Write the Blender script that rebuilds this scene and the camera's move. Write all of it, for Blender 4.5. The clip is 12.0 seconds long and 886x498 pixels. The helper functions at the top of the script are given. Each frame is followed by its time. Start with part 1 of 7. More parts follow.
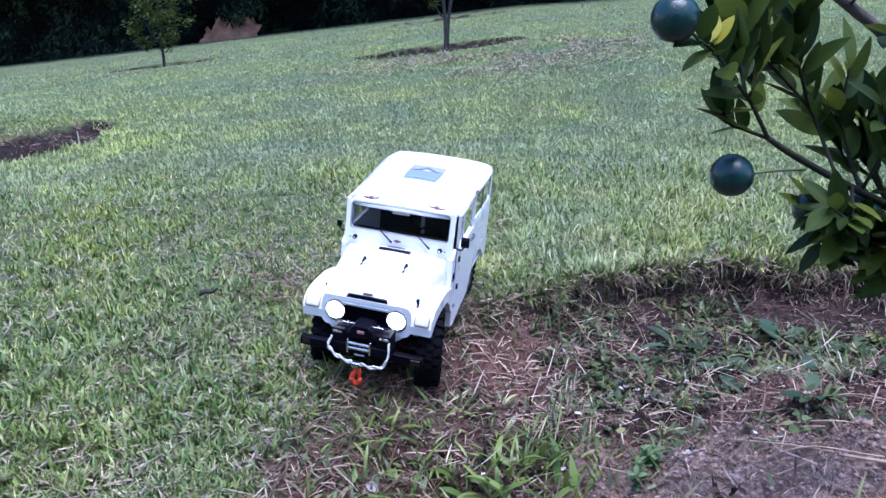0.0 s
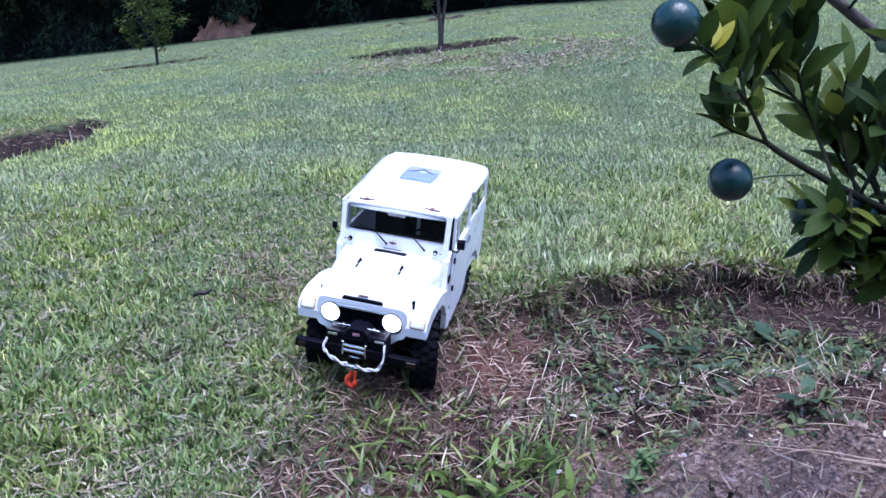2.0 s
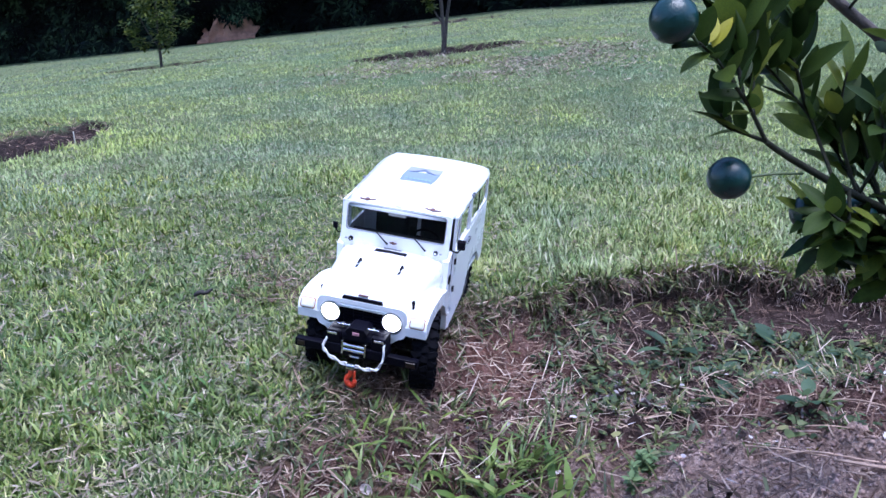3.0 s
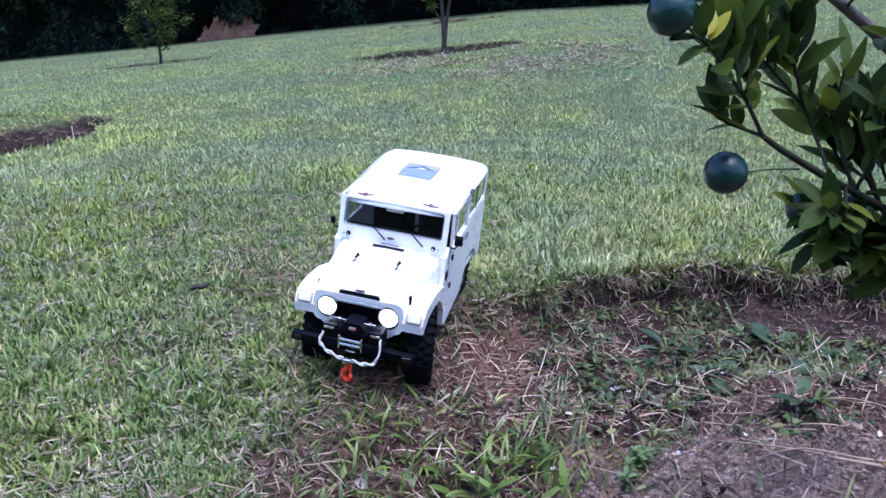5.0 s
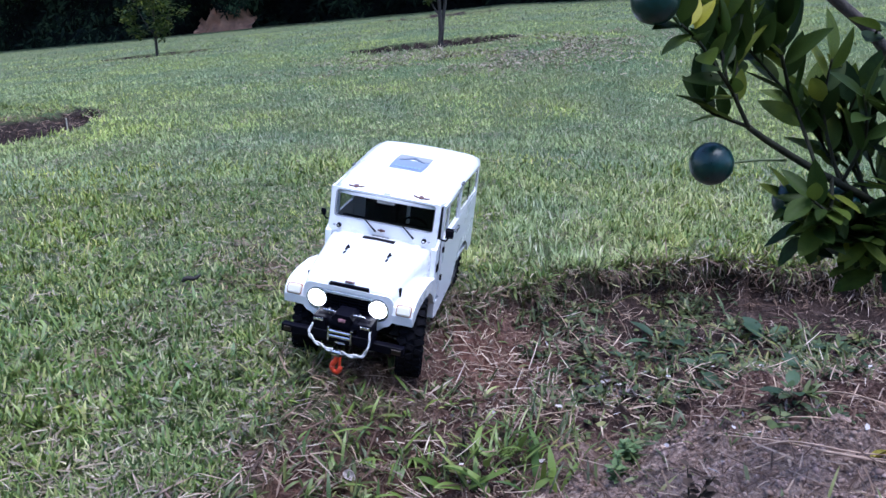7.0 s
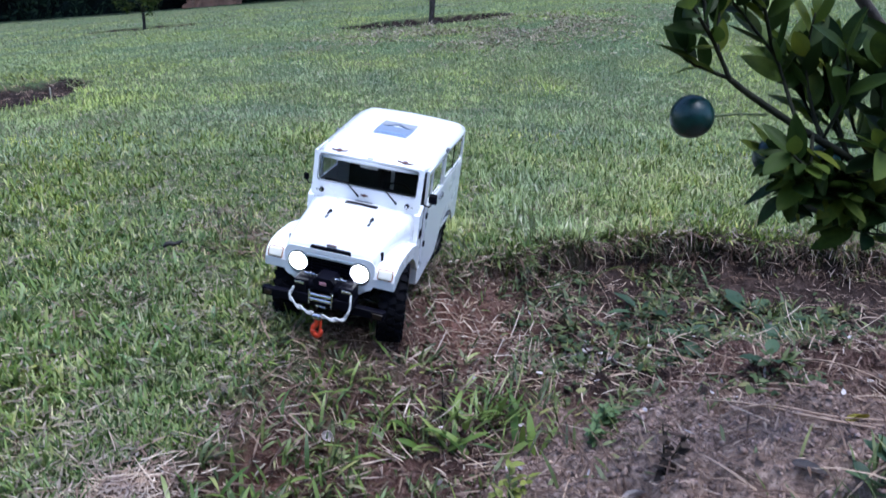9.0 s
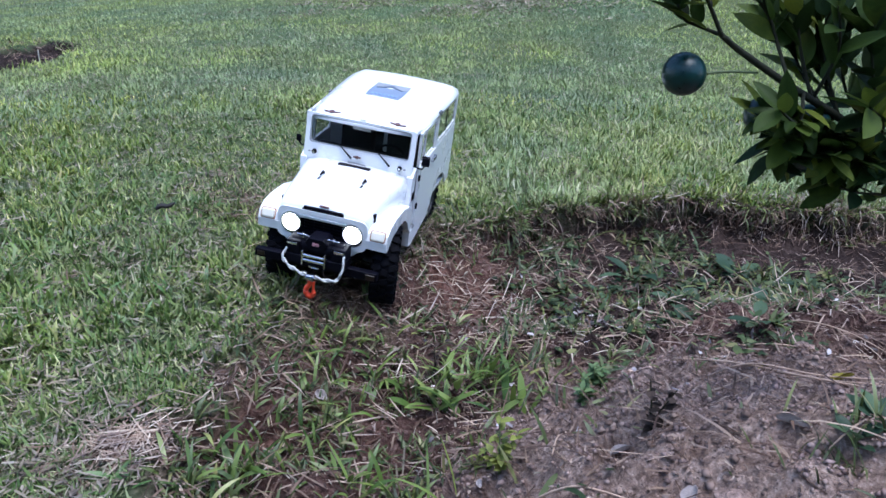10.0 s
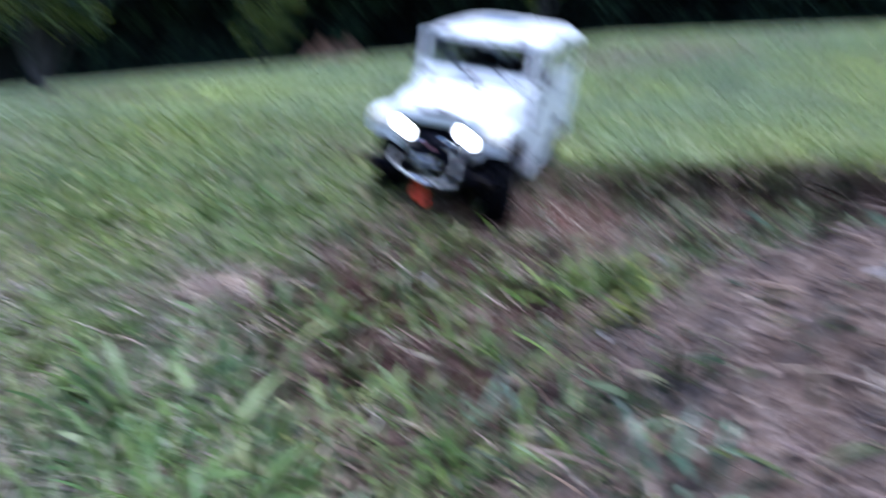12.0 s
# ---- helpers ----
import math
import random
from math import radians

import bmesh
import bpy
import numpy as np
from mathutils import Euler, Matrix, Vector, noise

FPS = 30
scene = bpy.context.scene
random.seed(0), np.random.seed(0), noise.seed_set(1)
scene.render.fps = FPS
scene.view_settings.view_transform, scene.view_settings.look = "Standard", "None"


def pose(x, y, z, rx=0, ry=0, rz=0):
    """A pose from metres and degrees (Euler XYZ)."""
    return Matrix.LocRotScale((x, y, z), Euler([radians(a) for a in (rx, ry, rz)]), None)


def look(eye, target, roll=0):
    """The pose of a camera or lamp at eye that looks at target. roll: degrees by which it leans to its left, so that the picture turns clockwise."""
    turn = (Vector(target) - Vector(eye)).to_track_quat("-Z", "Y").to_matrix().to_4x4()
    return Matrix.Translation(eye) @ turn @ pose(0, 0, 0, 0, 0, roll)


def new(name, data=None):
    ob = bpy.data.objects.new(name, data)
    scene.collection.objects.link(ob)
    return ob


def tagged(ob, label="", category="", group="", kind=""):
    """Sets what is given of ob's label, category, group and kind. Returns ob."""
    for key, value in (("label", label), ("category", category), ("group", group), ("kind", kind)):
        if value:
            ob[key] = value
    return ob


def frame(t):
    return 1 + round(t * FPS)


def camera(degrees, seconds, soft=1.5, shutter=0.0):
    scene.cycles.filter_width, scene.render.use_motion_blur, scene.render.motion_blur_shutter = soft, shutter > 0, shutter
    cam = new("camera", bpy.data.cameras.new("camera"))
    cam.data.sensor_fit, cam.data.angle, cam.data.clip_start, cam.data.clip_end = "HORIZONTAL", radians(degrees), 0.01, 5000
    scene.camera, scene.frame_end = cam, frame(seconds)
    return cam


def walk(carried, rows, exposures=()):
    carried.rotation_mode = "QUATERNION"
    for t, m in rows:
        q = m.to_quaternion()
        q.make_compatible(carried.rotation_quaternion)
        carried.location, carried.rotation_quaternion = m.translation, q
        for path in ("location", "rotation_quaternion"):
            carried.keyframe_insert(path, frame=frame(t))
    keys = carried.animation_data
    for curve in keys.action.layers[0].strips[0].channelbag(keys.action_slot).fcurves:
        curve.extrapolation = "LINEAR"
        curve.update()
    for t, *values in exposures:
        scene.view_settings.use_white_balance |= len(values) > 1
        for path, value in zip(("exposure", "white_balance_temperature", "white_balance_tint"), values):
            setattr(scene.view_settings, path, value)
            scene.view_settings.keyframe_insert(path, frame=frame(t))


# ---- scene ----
cam = camera(60.0, 12.0, shutter=1.0)
PATH = [
    (0, (0.164, -0.144, 0.416), (0.055, 1.771, -0.149), -1.1),
    (0.5, (0.163, -0.142, 0.417), (0.057, 1.773, -0.149), -0.9),
    (1, (0.164, -0.14, 0.416), (0.055, 1.775, -0.149), -0.8),
    (1.5, (0.165, -0.141, 0.415), (0.064, 1.775, -0.149), -0.8),
    (2, (0.161, -0.141, 0.418), (0.069, 1.775, -0.148), -0.8),
    (2.5, (0.162, -0.142, 0.418), (0.069, 1.775, -0.145), -0.7),
    (3, (0.164, -0.142, 0.414), (0.065, 1.776, -0.143), -0.6),
    (5, (0.165, -0.144, 0.409), (0.071, 1.774, -0.148), 0.0),
    (5.5, (0.168, -0.145, 0.407), (0.07, 1.773, -0.148), 0.1),
    (6, (0.168, -0.144, 0.406), (0.072, 1.773, -0.156), 0.0),
    (6.5, (0.171, -0.142, 0.405), (0.078, 1.773, -0.163), 0.1),
    (7, (0.173, -0.142, 0.406), (0.087, 1.773, -0.166), 0.3),
    (9, (0.181, -0.143, 0.386), (0.125, 1.758, -0.232), 1.3),
    (9.5, (0.182, -0.145, 0.38), (0.14, 1.739, -0.29), 1.6),
    (10, (0.182, -0.149, 0.38), (0.147, 1.726, -0.316), 1.7),
    (10.5, (0.18, -0.15, 0.375), (0.155, 1.721, -0.331), 2.1),
    (11, (0.182, -0.148, 0.367), (0.159, 1.715, -0.361), 2.2),
    (11.2, (0.186, -0.148, 0.357), (0.153, 1.712, -0.379), 2.8),
    (11.3, (0.19, -0.147, 0.343), (0.157, 1.724, -0.36), 3.0),
    (11.4, (0.196, -0.146, 0.326), (0.155, 1.737, -0.345), 2.9),
    (11.5, (0.2, -0.146, 0.307), (0.115, 1.745, -0.34), 1.9),
    (11.6, (0.2, -0.147, 0.283), (-0.018, 1.737, -0.352), 0.3),
    (11.7, (0.193, -0.149, 0.251), (-0.108, 1.733, -0.354), 0.7),
    (11.8, (0.187, -0.151, 0.219), (-0.138, 1.741, -0.342), 0.6),
    (11.9, (0.184, -0.15, 0.189), (-0.148, 1.754, -0.326), 0.9),
    (11.967, (0.182, -0.147, 0.171), (-0.120, 1.762, -0.346), 0.9),
    (12, (0.181, -0.146, 0.164), (-0.15, 1.766, -0.321), 0.9),
]
walk(cam, [(t, look(eye, target, roll)) for t, eye, target, roll in PATH],
     exposures=[(0.0, 1.93, 5330, 22), (5.0, 1.82, 5480, 21), (9.5, 1.53, 5600, 12), (11.0, 1.60, 5600, 11), (11.5, 1.64, 5450, 8), (12.0, 1.78, 5400, 13)])

# ---- light ----
world = bpy.data.worlds.new("sky")
scene.world = world
world.use_nodes = True
wn = world.node_tree
sky = wn.nodes.new("ShaderNodeTexSky")
sky.sky_type = "NISHITA"
sky.sun_disc = False
sky.sun_elevation = radians(69)
sky.sun_rotation = radians(135)
wn.links.new(sky.outputs[0], wn.nodes["Background"].inputs[0])
wn.nodes["Background"].inputs[1].default_value = 0.11
sun = new("sun", bpy.data.lights.new("sun", "SUN"))
sun.data.energy = 1.5
sun.data.angle = radians(40)
sun.data.color = (1.0, 0.98, 0.96)
sun.matrix_world = look((0.9, -0.8, 6.0), (0, 0, 0))


# ---- materials ----
def material(name, color, rough=0.6, metal=0.0, vary=0.0, scale=40.0, bump=0.0, bump_scale=200.0, second=None, island=0.0, spec=0.5, clear=0.0):
    """A principled material with two scales of variation in colour and a fine relief."""
    m = bpy.data.materials.new(name)
    m.use_nodes = True
    nt = m.node_tree
    b = nt.nodes["Principled BSDF"]
    b.inputs["Base Color"].default_value = (*color, 1)
    b.inputs["Roughness"].default_value = rough
    b.inputs["Metallic"].default_value = metal
    b.inputs["Specular IOR Level"].default_value = spec
    b.inputs["Coat Weight"].default_value = clear
    tc = nt.nodes.new("ShaderNodeTexCoord")
    if vary or second:
        n1 = nt.nodes.new("ShaderNodeTexNoise")
        n1.inputs["Scale"].default_value = scale
        n1.inputs["Detail"].default_value = 6
        n1.inputs["Roughness"].default_value = 0.65
        nt.links.new(tc.outputs["Object"], n1.inputs["Vector"])
        ramp = nt.nodes.new("ShaderNodeValToRGB")
        lo = [max(0.0, c * (1 - vary)) for c in color]
        hi = second or [min(1.0, c * (1 + vary)) for c in color]
        ramp.color_ramp.elements[0].position, ramp.color_ramp.elements[1].position = 0.32, 0.68
        ramp.color_ramp.elements[0].color, ramp.color_ramp.elements[1].color = (*lo, 1), (*hi, 1)
        nt.links.new(n1.outputs["Fac"], ramp.inputs["Fac"])
        nt.links.new(ramp.outputs["Color"], b.inputs["Base Color"])
        mul = nt.nodes.new("ShaderNodeMath")
        mul.operation = "MULTIPLY_ADD"
        mul.inputs[1].default_value, mul.inputs[2].default_value = 0.25, rough - 0.12
        nt.links.new(n1.outputs["Fac"], mul.inputs[0])
        nt.links.new(mul.outputs[0], b.inputs["Roughness"])
    if bump:
        n2 = nt.nodes.new("ShaderNodeTexNoise")
        n2.inputs["Scale"].default_value = bump_scale
        n2.inputs["Detail"].default_value = 5
        nt.links.new(tc.outputs["Object"], n2.inputs["Vector"])
        bp = nt.nodes.new("ShaderNodeBump")
        bp.inputs["Strength"].default_value = bump
        bp.inputs["Distance"].default_value = 0.004
        nt.links.new(n2.outputs["Fac"], bp.inputs["Height"])
        nt.links.new(bp.outputs["Normal"], b.inputs["Normal"])
    return m


def blade_material(name, stops, patch_low, patch_high, patch_scale, rough=0.5, through_light=0.35, by_object=False, spec=0.4, clump=0.2, edges=(0.36, 0.64)):
    """Leaf and blade surfaces: a colour drawn for each blade, patches over the ground, light passing through."""
    m = bpy.data.materials.new(name)
    m.use_nodes = True
    nt = m.node_tree
    b = nt.nodes["Principled BSDF"]
    if by_object:
        rnd = nt.nodes.new("ShaderNodeObjectInfo").outputs["Random"]
    else:
        rnd = nt.nodes.new("ShaderNodeNewGeometry").outputs["Random Per Island"]
    ramp = nt.nodes.new("ShaderNodeValToRGB")
    els = ramp.color_ramp.elements
    while len(els) < len(stops):
        els.new(0.5)
    for e, (p, c) in zip(els, stops):
        e.position, e.color = p, (*c, 1)
    nt.links.new(rnd, ramp.inputs["Fac"])
    tc = nt.nodes.new("ShaderNodeTexCoord")
    n1 = nt.nodes.new("ShaderNodeTexNoise")
    n1.inputs["Scale"].default_value = patch_scale
    n1.inputs["Detail"].default_value = 4
    nt.links.new(tc.outputs["Object"], n1.inputs["Vector"])
    pr = nt.nodes.new("ShaderNodeValToRGB")
    pr.color_ramp.elements[0].position, pr.color_ramp.elements[1].position = edges
    pr.color_ramp.elements[0].color, pr.color_ramp.elements[1].color = (*patch_low, 1), (*patch_high, 1)
    nt.links.new(n1.outputs["Fac"], pr.inputs["Fac"])
    n2 = nt.nodes.new("ShaderNodeTexNoise")
    n2.inputs["Scale"].default_value = patch_scale * 5.3
    n2.inputs["Detail"].default_value = 3
    nt.links.new(tc.outputs["Object"], n2.inputs["Vector"])
    pr2 = nt.nodes.new("ShaderNodeValToRGB")
    pr2.color_ramp.elements[0].position, pr2.color_ramp.elements[1].position = 0.34, 0.66
    pr2.color_ramp.elements[0].color, pr2.color_ramp.elements[1].color = (1 - clump, 1 - clump, 1 - 0.7 * clump, 1), (1 + clump, 1 + clump, 1 + 0.5 * clump, 1)
    nt.links.new(n2.outputs["Fac"], pr2.inputs["Fac"])
    both = nt.nodes.new("ShaderNodeMix")
    both.data_type, both.blend_type = "RGBA", "MULTIPLY"
    both.inputs[0].default_value = 1.0
    nt.links.new(pr.outputs["Color"], both.inputs[6])
    nt.links.new(pr2.outputs["Color"], both.inputs[7])
    mix = nt.nodes.new("ShaderNodeMix")
    mix.data_type, mix.blend_type = "RGBA", "MULTIPLY"
    mix.inputs[0].default_value = 1.0
    nt.links.new(ramp.outputs["Color"], mix.inputs[6])
    nt.links.new(both.outputs[2], mix.inputs[7])
    nt.links.new(mix.outputs[2], b.inputs["Base Color"])
    b.inputs["Roughness"].default_value = rough
    b.inputs["Specular IOR Level"].default_value = spec
    if through_light:
        tr = nt.nodes.new("ShaderNodeBsdfTranslucent")
        nt.links.new(mix.outputs[2], tr.inputs["Color"])
        ms = nt.nodes.new("ShaderNodeMixShader")
        ms.inputs[0].default_value = through_light
        nt.links.new(b.outputs[0], ms.inputs[1])
        nt.links.new(tr.outputs[0], ms.inputs[2])
        nt.links.new(ms.outputs[0], nt.nodes["Material Output"].inputs["Surface"])
    return m


def ground_material():
    """Thatch under the lawn, crumbly soil where the turf is dug away (attribute 'soil')."""
    m = bpy.data.materials.new("ground")
    m.use_nodes = True
    nt = m.node_tree
    b = nt.nodes["Principled BSDF"]
    tc = nt.nodes.new("ShaderNodeTexCoord")

    def ramped(scale, detail, stops):
        n = nt.nodes.new("ShaderNodeTexNoise")
        n.inputs["Scale"].default_value, n.inputs["Detail"].default_value = scale, detail
        n.inputs["Roughness"].default_value = 0.7
        nt.links.new(tc.outputs["Object"], n.inputs["Vector"])
        r = nt.nodes.new("ShaderNodeValToRGB")
        els = r.color_ramp.elements
        while len(els) < len(stops):
            els.new(0.5)
        for e, (p, c) in zip(els, stops):
            e.position, e.color = p, (*c, 1)
        nt.links.new(n.outputs["Fac"], r.inputs["Fac"])
        return n, r

    def mixed(kind, fac, a, c):
        mx = nt.nodes.new("ShaderNodeMix")
        mx.data_type, mx.blend_type = "RGBA", kind
        if isinstance(fac, float):
            mx.inputs[0].default_value = fac
        else:
            nt.links.new(fac, mx.inputs[0])
        nt.links.new(a, mx.inputs[6])
        nt.links.new(c, mx.inputs[7])
        return mx.outputs[2]

    fine, thatch = ramped(130, 8, [(0.3, (0.038, 0.052, 0.024)), (0.5, (0.105, 0.130, 0.072)), (0.72, (0.21, 0.215, 0.15))])
    _, wide = ramped(1.7, 5, [(0.35, (0.75, 0.95, 0.8)), (0.65, (1.15, 1.1, 0.8))])
    green = mixed("MULTIPLY", 1.0, thatch.outputs[0], wide.outputs[0])
    grit, soil = ramped(130, 12, [(0.30, (0.022, 0.013, 0.011)), (0.5, (0.125, 0.076, 0.063)), (0.70, (0.40, 0.295, 0.26))])
    _, damp = ramped(13, 8, [(0.36, (0.20, 0.17, 0.165)), (0.64, (1.15, 1.04, 1.02))])
    damp_earth = mixed("MULTIPLY", 1.0, soil.outputs[0], damp.outputs[0])
    _, loose = ramped(170, 12, [(0.28, (0.080, 0.054, 0.044)), (0.5, (0.395, 0.287, 0.236)), (0.70, (0.78, 0.63, 0.54))])
    _, stain = ramped(24, 8, [(0.34, (0.58, 0.54, 0.53)), (0.62, (1.15, 1.10, 1.10))])
    dry_earth = mixed("MULTIPLY", 1.0, loose.outputs[0], stain.outputs[0])
    parched = nt.nodes.new("ShaderNodeAttribute")
    parched.attribute_name = "parched"
    brown = mixed("MIX", parched.outputs["Fac"], damp_earth, dry_earth)
    _, red_clay = ramped(90, 10, [(0.30, (0.034, 0.014, 0.010)), (0.5, (0.140, 0.066, 0.048)), (0.70, (0.38, 0.22, 0.175))])
    clay = nt.nodes.new("ShaderNodeAttribute")
    clay.attribute_name = "clay"
    brown = mixed("MIX", clay.outputs["Fac"], brown, red_clay.outputs[0])
    at = nt.nodes.new("ShaderNodeAttribute")
    at.attribute_name = "soil"
    # near-black earth: dark topsoil, with the shade of bowls and bank put in
    _, humus_shade = ramped(40, 8, [(0.3, (0.008, 0.0055, 0.005)), (0.55, (0.036, 0.025, 0.022)), (0.8, (0.12, 0.088, 0.078))])
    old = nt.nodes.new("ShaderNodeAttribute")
    old.attribute_name = "humus_shade"
    earth = mixed("MIX", old.outputs["Fac"], brown, humus_shade.outputs[0])
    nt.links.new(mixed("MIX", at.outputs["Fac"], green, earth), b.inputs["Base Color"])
    b.inputs["Roughness"].default_value = 0.95
    b.inputs["Specular IOR Level"].default_value = 0.15
    bp = nt.nodes.new("ShaderNodeBump")
    bp.inputs["Strength"].default_value = 0.9
    bp.inputs["Distance"].default_value = 0.020
    nt.links.new(grit.outputs["Fac"], bp.inputs["Height"])
    nt.links.new(bp.outputs["Normal"], b.inputs["Normal"])
    return m


def glow_material(name, color, strength):
    m = bpy.data.materials.new(name)
    m.use_nodes = True
    b = m.node_tree.nodes["Principled BSDF"]
    b.inputs["Base Color"].default_value = (*color, 1)
    b.inputs["Emission Color"].default_value = (*color, 1)
    b.inputs["Emission Strength"].default_value = strength
    return m


def glass_material(name, tint, rough=0.03):
    m = bpy.data.materials.new(name)
    m.use_nodes = True
    nt = m.node_tree
    b = nt.nodes["Principled BSDF"]
    b.inputs["Base Color"].default_value = (*tint, 1)
    b.inputs["Roughness"].default_value = rough
    b.inputs["Transmission Weight"].default_value = 1.0
    b.inputs["IOR"].default_value = 1.1
    return m


GROUND = ground_material()
GRASS = blade_material("lawn_grass", [(0.0, (0.127, 0.171, 0.061)), (0.30, (0.182, 0.237, 0.088)), (0.60, (0.246, 0.298, 0.128)), (0.86, (0.366, 0.388, 0.203)), (0.95, (0.488, 0.449, 0.286)), (1.0, (0.594, 0.520, 0.385))],
                       (0.94, 0.95, 1.04), (1.42, 1.36, 0.66), 1.3, rough=0.45, through_light=0.15, clump=0.34, edges=(0.40, 0.62), spec=0.3)
FAR_GRASS = blade_material("far_lawn_grass", [(0.0, (0.173, 0.233, 0.098)), (0.5, (0.226, 0.288, 0.128)), (0.90, (0.284, 0.324, 0.170)), (1.0, (0.378, 0.372, 0.235))],
                           (0.90, 0.93, 1.10), (1.26, 1.22, 0.74), 0.9, rough=0.45, through_light=0.15, clump=0.30, edges=(0.40, 0.60), spec=0.3)
# dry, greyer grass, its colour also lowered for the shade near the woods
DRY_SHADED = blade_material("dry_shaded_grass", [(0.0, (0.050, 0.058, 0.036)), (0.4, (0.104, 0.116, 0.076)), (0.7, (0.172, 0.172, 0.128)), (1.0, (0.285, 0.252, 0.212))],
                     (0.80, 0.85, 0.92), (1.15, 1.15, 0.85), 0.45, rough=0.5, through_light=0.1, clump=0.25)
TUFT = blade_material("tufted_grass", [(0.0, (0.041, 0.079, 0.023)), (0.4, (0.096, 0.150, 0.042)), (0.75, (0.156, 0.211, 0.071)), (1.0, (0.271, 0.281, 0.141))],
                      (0.90, 0.95, 0.96), (1.36, 1.26, 0.66), 2.0, rough=0.4, through_light=0.2)
LUSH = blade_material("lush_grass", [(0.0, (0.185, 0.240, 0.095)), (0.5, (0.280, 0.340, 0.145)), (0.9, (0.370, 0.405, 0.205)), (1.0, (0.48, 0.46, 0.31))],
                      (0.85, 0.92, 1.00), (1.15, 1.08, 0.80), 2.5, rough=0.42, through_light=0.25)
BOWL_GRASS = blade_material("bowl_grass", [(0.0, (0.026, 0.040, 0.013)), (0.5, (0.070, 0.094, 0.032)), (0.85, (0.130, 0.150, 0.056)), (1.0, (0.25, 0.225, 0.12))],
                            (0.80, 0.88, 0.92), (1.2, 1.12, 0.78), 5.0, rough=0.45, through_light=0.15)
BLUE_BLADE = blade_material("blue_green_grass", [(0.0, (0.075, 0.125, 0.085)), (1.0, (0.17, 0.24, 0.17))],
                            (0.9, 0.95, 1.0), (1.1, 1.05, 0.95), 8.0, rough=0.45, through_light=0.15)
SPRIG = blade_material("yellow_green_sprig", [(0.0, (0.14, 0.17, 0.035)), (1.0, (0.30, 0.32, 0.08))],
                       (0.9, 0.95, 1.0), (1.1, 1.05, 0.9), 30.0, rough=0.5, through_light=0.25, by_object=True, spec=0.25)
HERB = blade_material("pale_green_herb", [(0.0, (0.075, 0.135, 0.060)), (1.0, (0.17, 0.24, 0.105))],
                      (0.9, 0.95, 1.0), (1.1, 1.05, 0.9), 30.0, rough=0.5, through_light=0.25, by_object=True, spec=0.25)
HERB_DARK = blade_material("dark_herb_leaf", [(0.0, (0.024, 0.040, 0.020)), (0.5, (0.052, 0.080, 0.036)), (0.85, (0.090, 0.115, 0.052)), (1.0, (0.17, 0.17, 0.09))],
                           (0.80, 0.88, 0.92), (1.15, 1.08, 0.85), 12.0, rough=0.55, through_light=0.15, spec=0.2)
CHIP = blade_material("bark_chip", [(0.0, (0.030, 0.026, 0.028)), (0.5, (0.16, 0.145, 0.15)), (0.8, (0.42, 0.39, 0.40)), (1.0, (0.68, 0.64, 0.64))],
                      (0.9, 0.9, 0.9), (1.1, 1.05, 1.05), 30.0, rough=0.8, through_light=0.0, spec=0.2)
DEAD_SPRIG = blade_material("withered_sprig", [(0.0, (0.030, 0.022, 0.018)), (1.0, (0.085, 0.062, 0.052))],
                            (0.9, 0.9, 0.9), (1.1, 1.05, 1.0), 30.0, rough=0.8, through_light=0.05, by_object=True, spec=0.1)
THATCH = blade_material("thatch", [(0.0, (0.129, 0.099, 0.072)), (0.5, (0.230, 0.194, 0.149)), (1.0, (0.386, 0.338, 0.279))],
                        (0.75, 0.75, 0.75), (1.1, 1.05, 1.0), 5.0, rough=0.7, through_light=0.1)
BROAD = blade_material("broad_grass", [(0.0, (0.059, 0.119, 0.032)), (0.5, (0.108, 0.190, 0.053)), (0.85, (0.167, 0.237, 0.090)), (1.0, (0.301, 0.269, 0.163))],
                       (0.85, 0.98, 1.0), (1.1, 1.06, 0.8), 3.0, rough=0.4, through_light=0.28)
STRAW = blade_material("dead_grass", [(0.0, (0.048, 0.026, 0.018)), (0.45, (0.115, 0.069, 0.050)), (0.8, (0.225, 0.160, 0.122)), (1.0, (0.50, 0.40, 0.33))],
                       (0.75, 0.7, 0.7), (1.1, 1.05, 1.0), 6.0, rough=0.7, through_light=0.15)
PALE_STRAW = blade_material("bleached_straw", [(0.0, (0.1280, 0.0809, 0.0616)), (0.4, (0.2720, 0.2002, 0.1617)), (0.8, (0.4400, 0.3619, 0.3080)), (1.0, (0.5760, 0.5082, 0.4466))],
                            (0.8, 0.78, 0.78), (1.1, 1.05, 1.0), 9.0, rough=0.7, through_light=0.1)
WEED = blade_material("weed_leaf", [(0.0, (0.026, 0.048, 0.028)), (0.5, (0.044, 0.076, 0.044)), (1.0, (0.085, 0.125, 0.068))],
                      (0.8, 0.95, 1.05), (1.1, 1.05, 0.85), 30.0, rough=0.5, through_light=0.22, by_object=True, spec=0.25)
SEEDLING = blade_material("seedling_leaf", [(0.0, (0.024, 0.040, 0.018)), (0.5, (0.050, 0.076, 0.032)), (1.0, (0.14, 0.155, 0.065))],
                          (0.85, 0.95, 1.0), (1.1, 1.05, 0.8), 12.0, rough=0.5, through_light=0.22, spec=0.25)
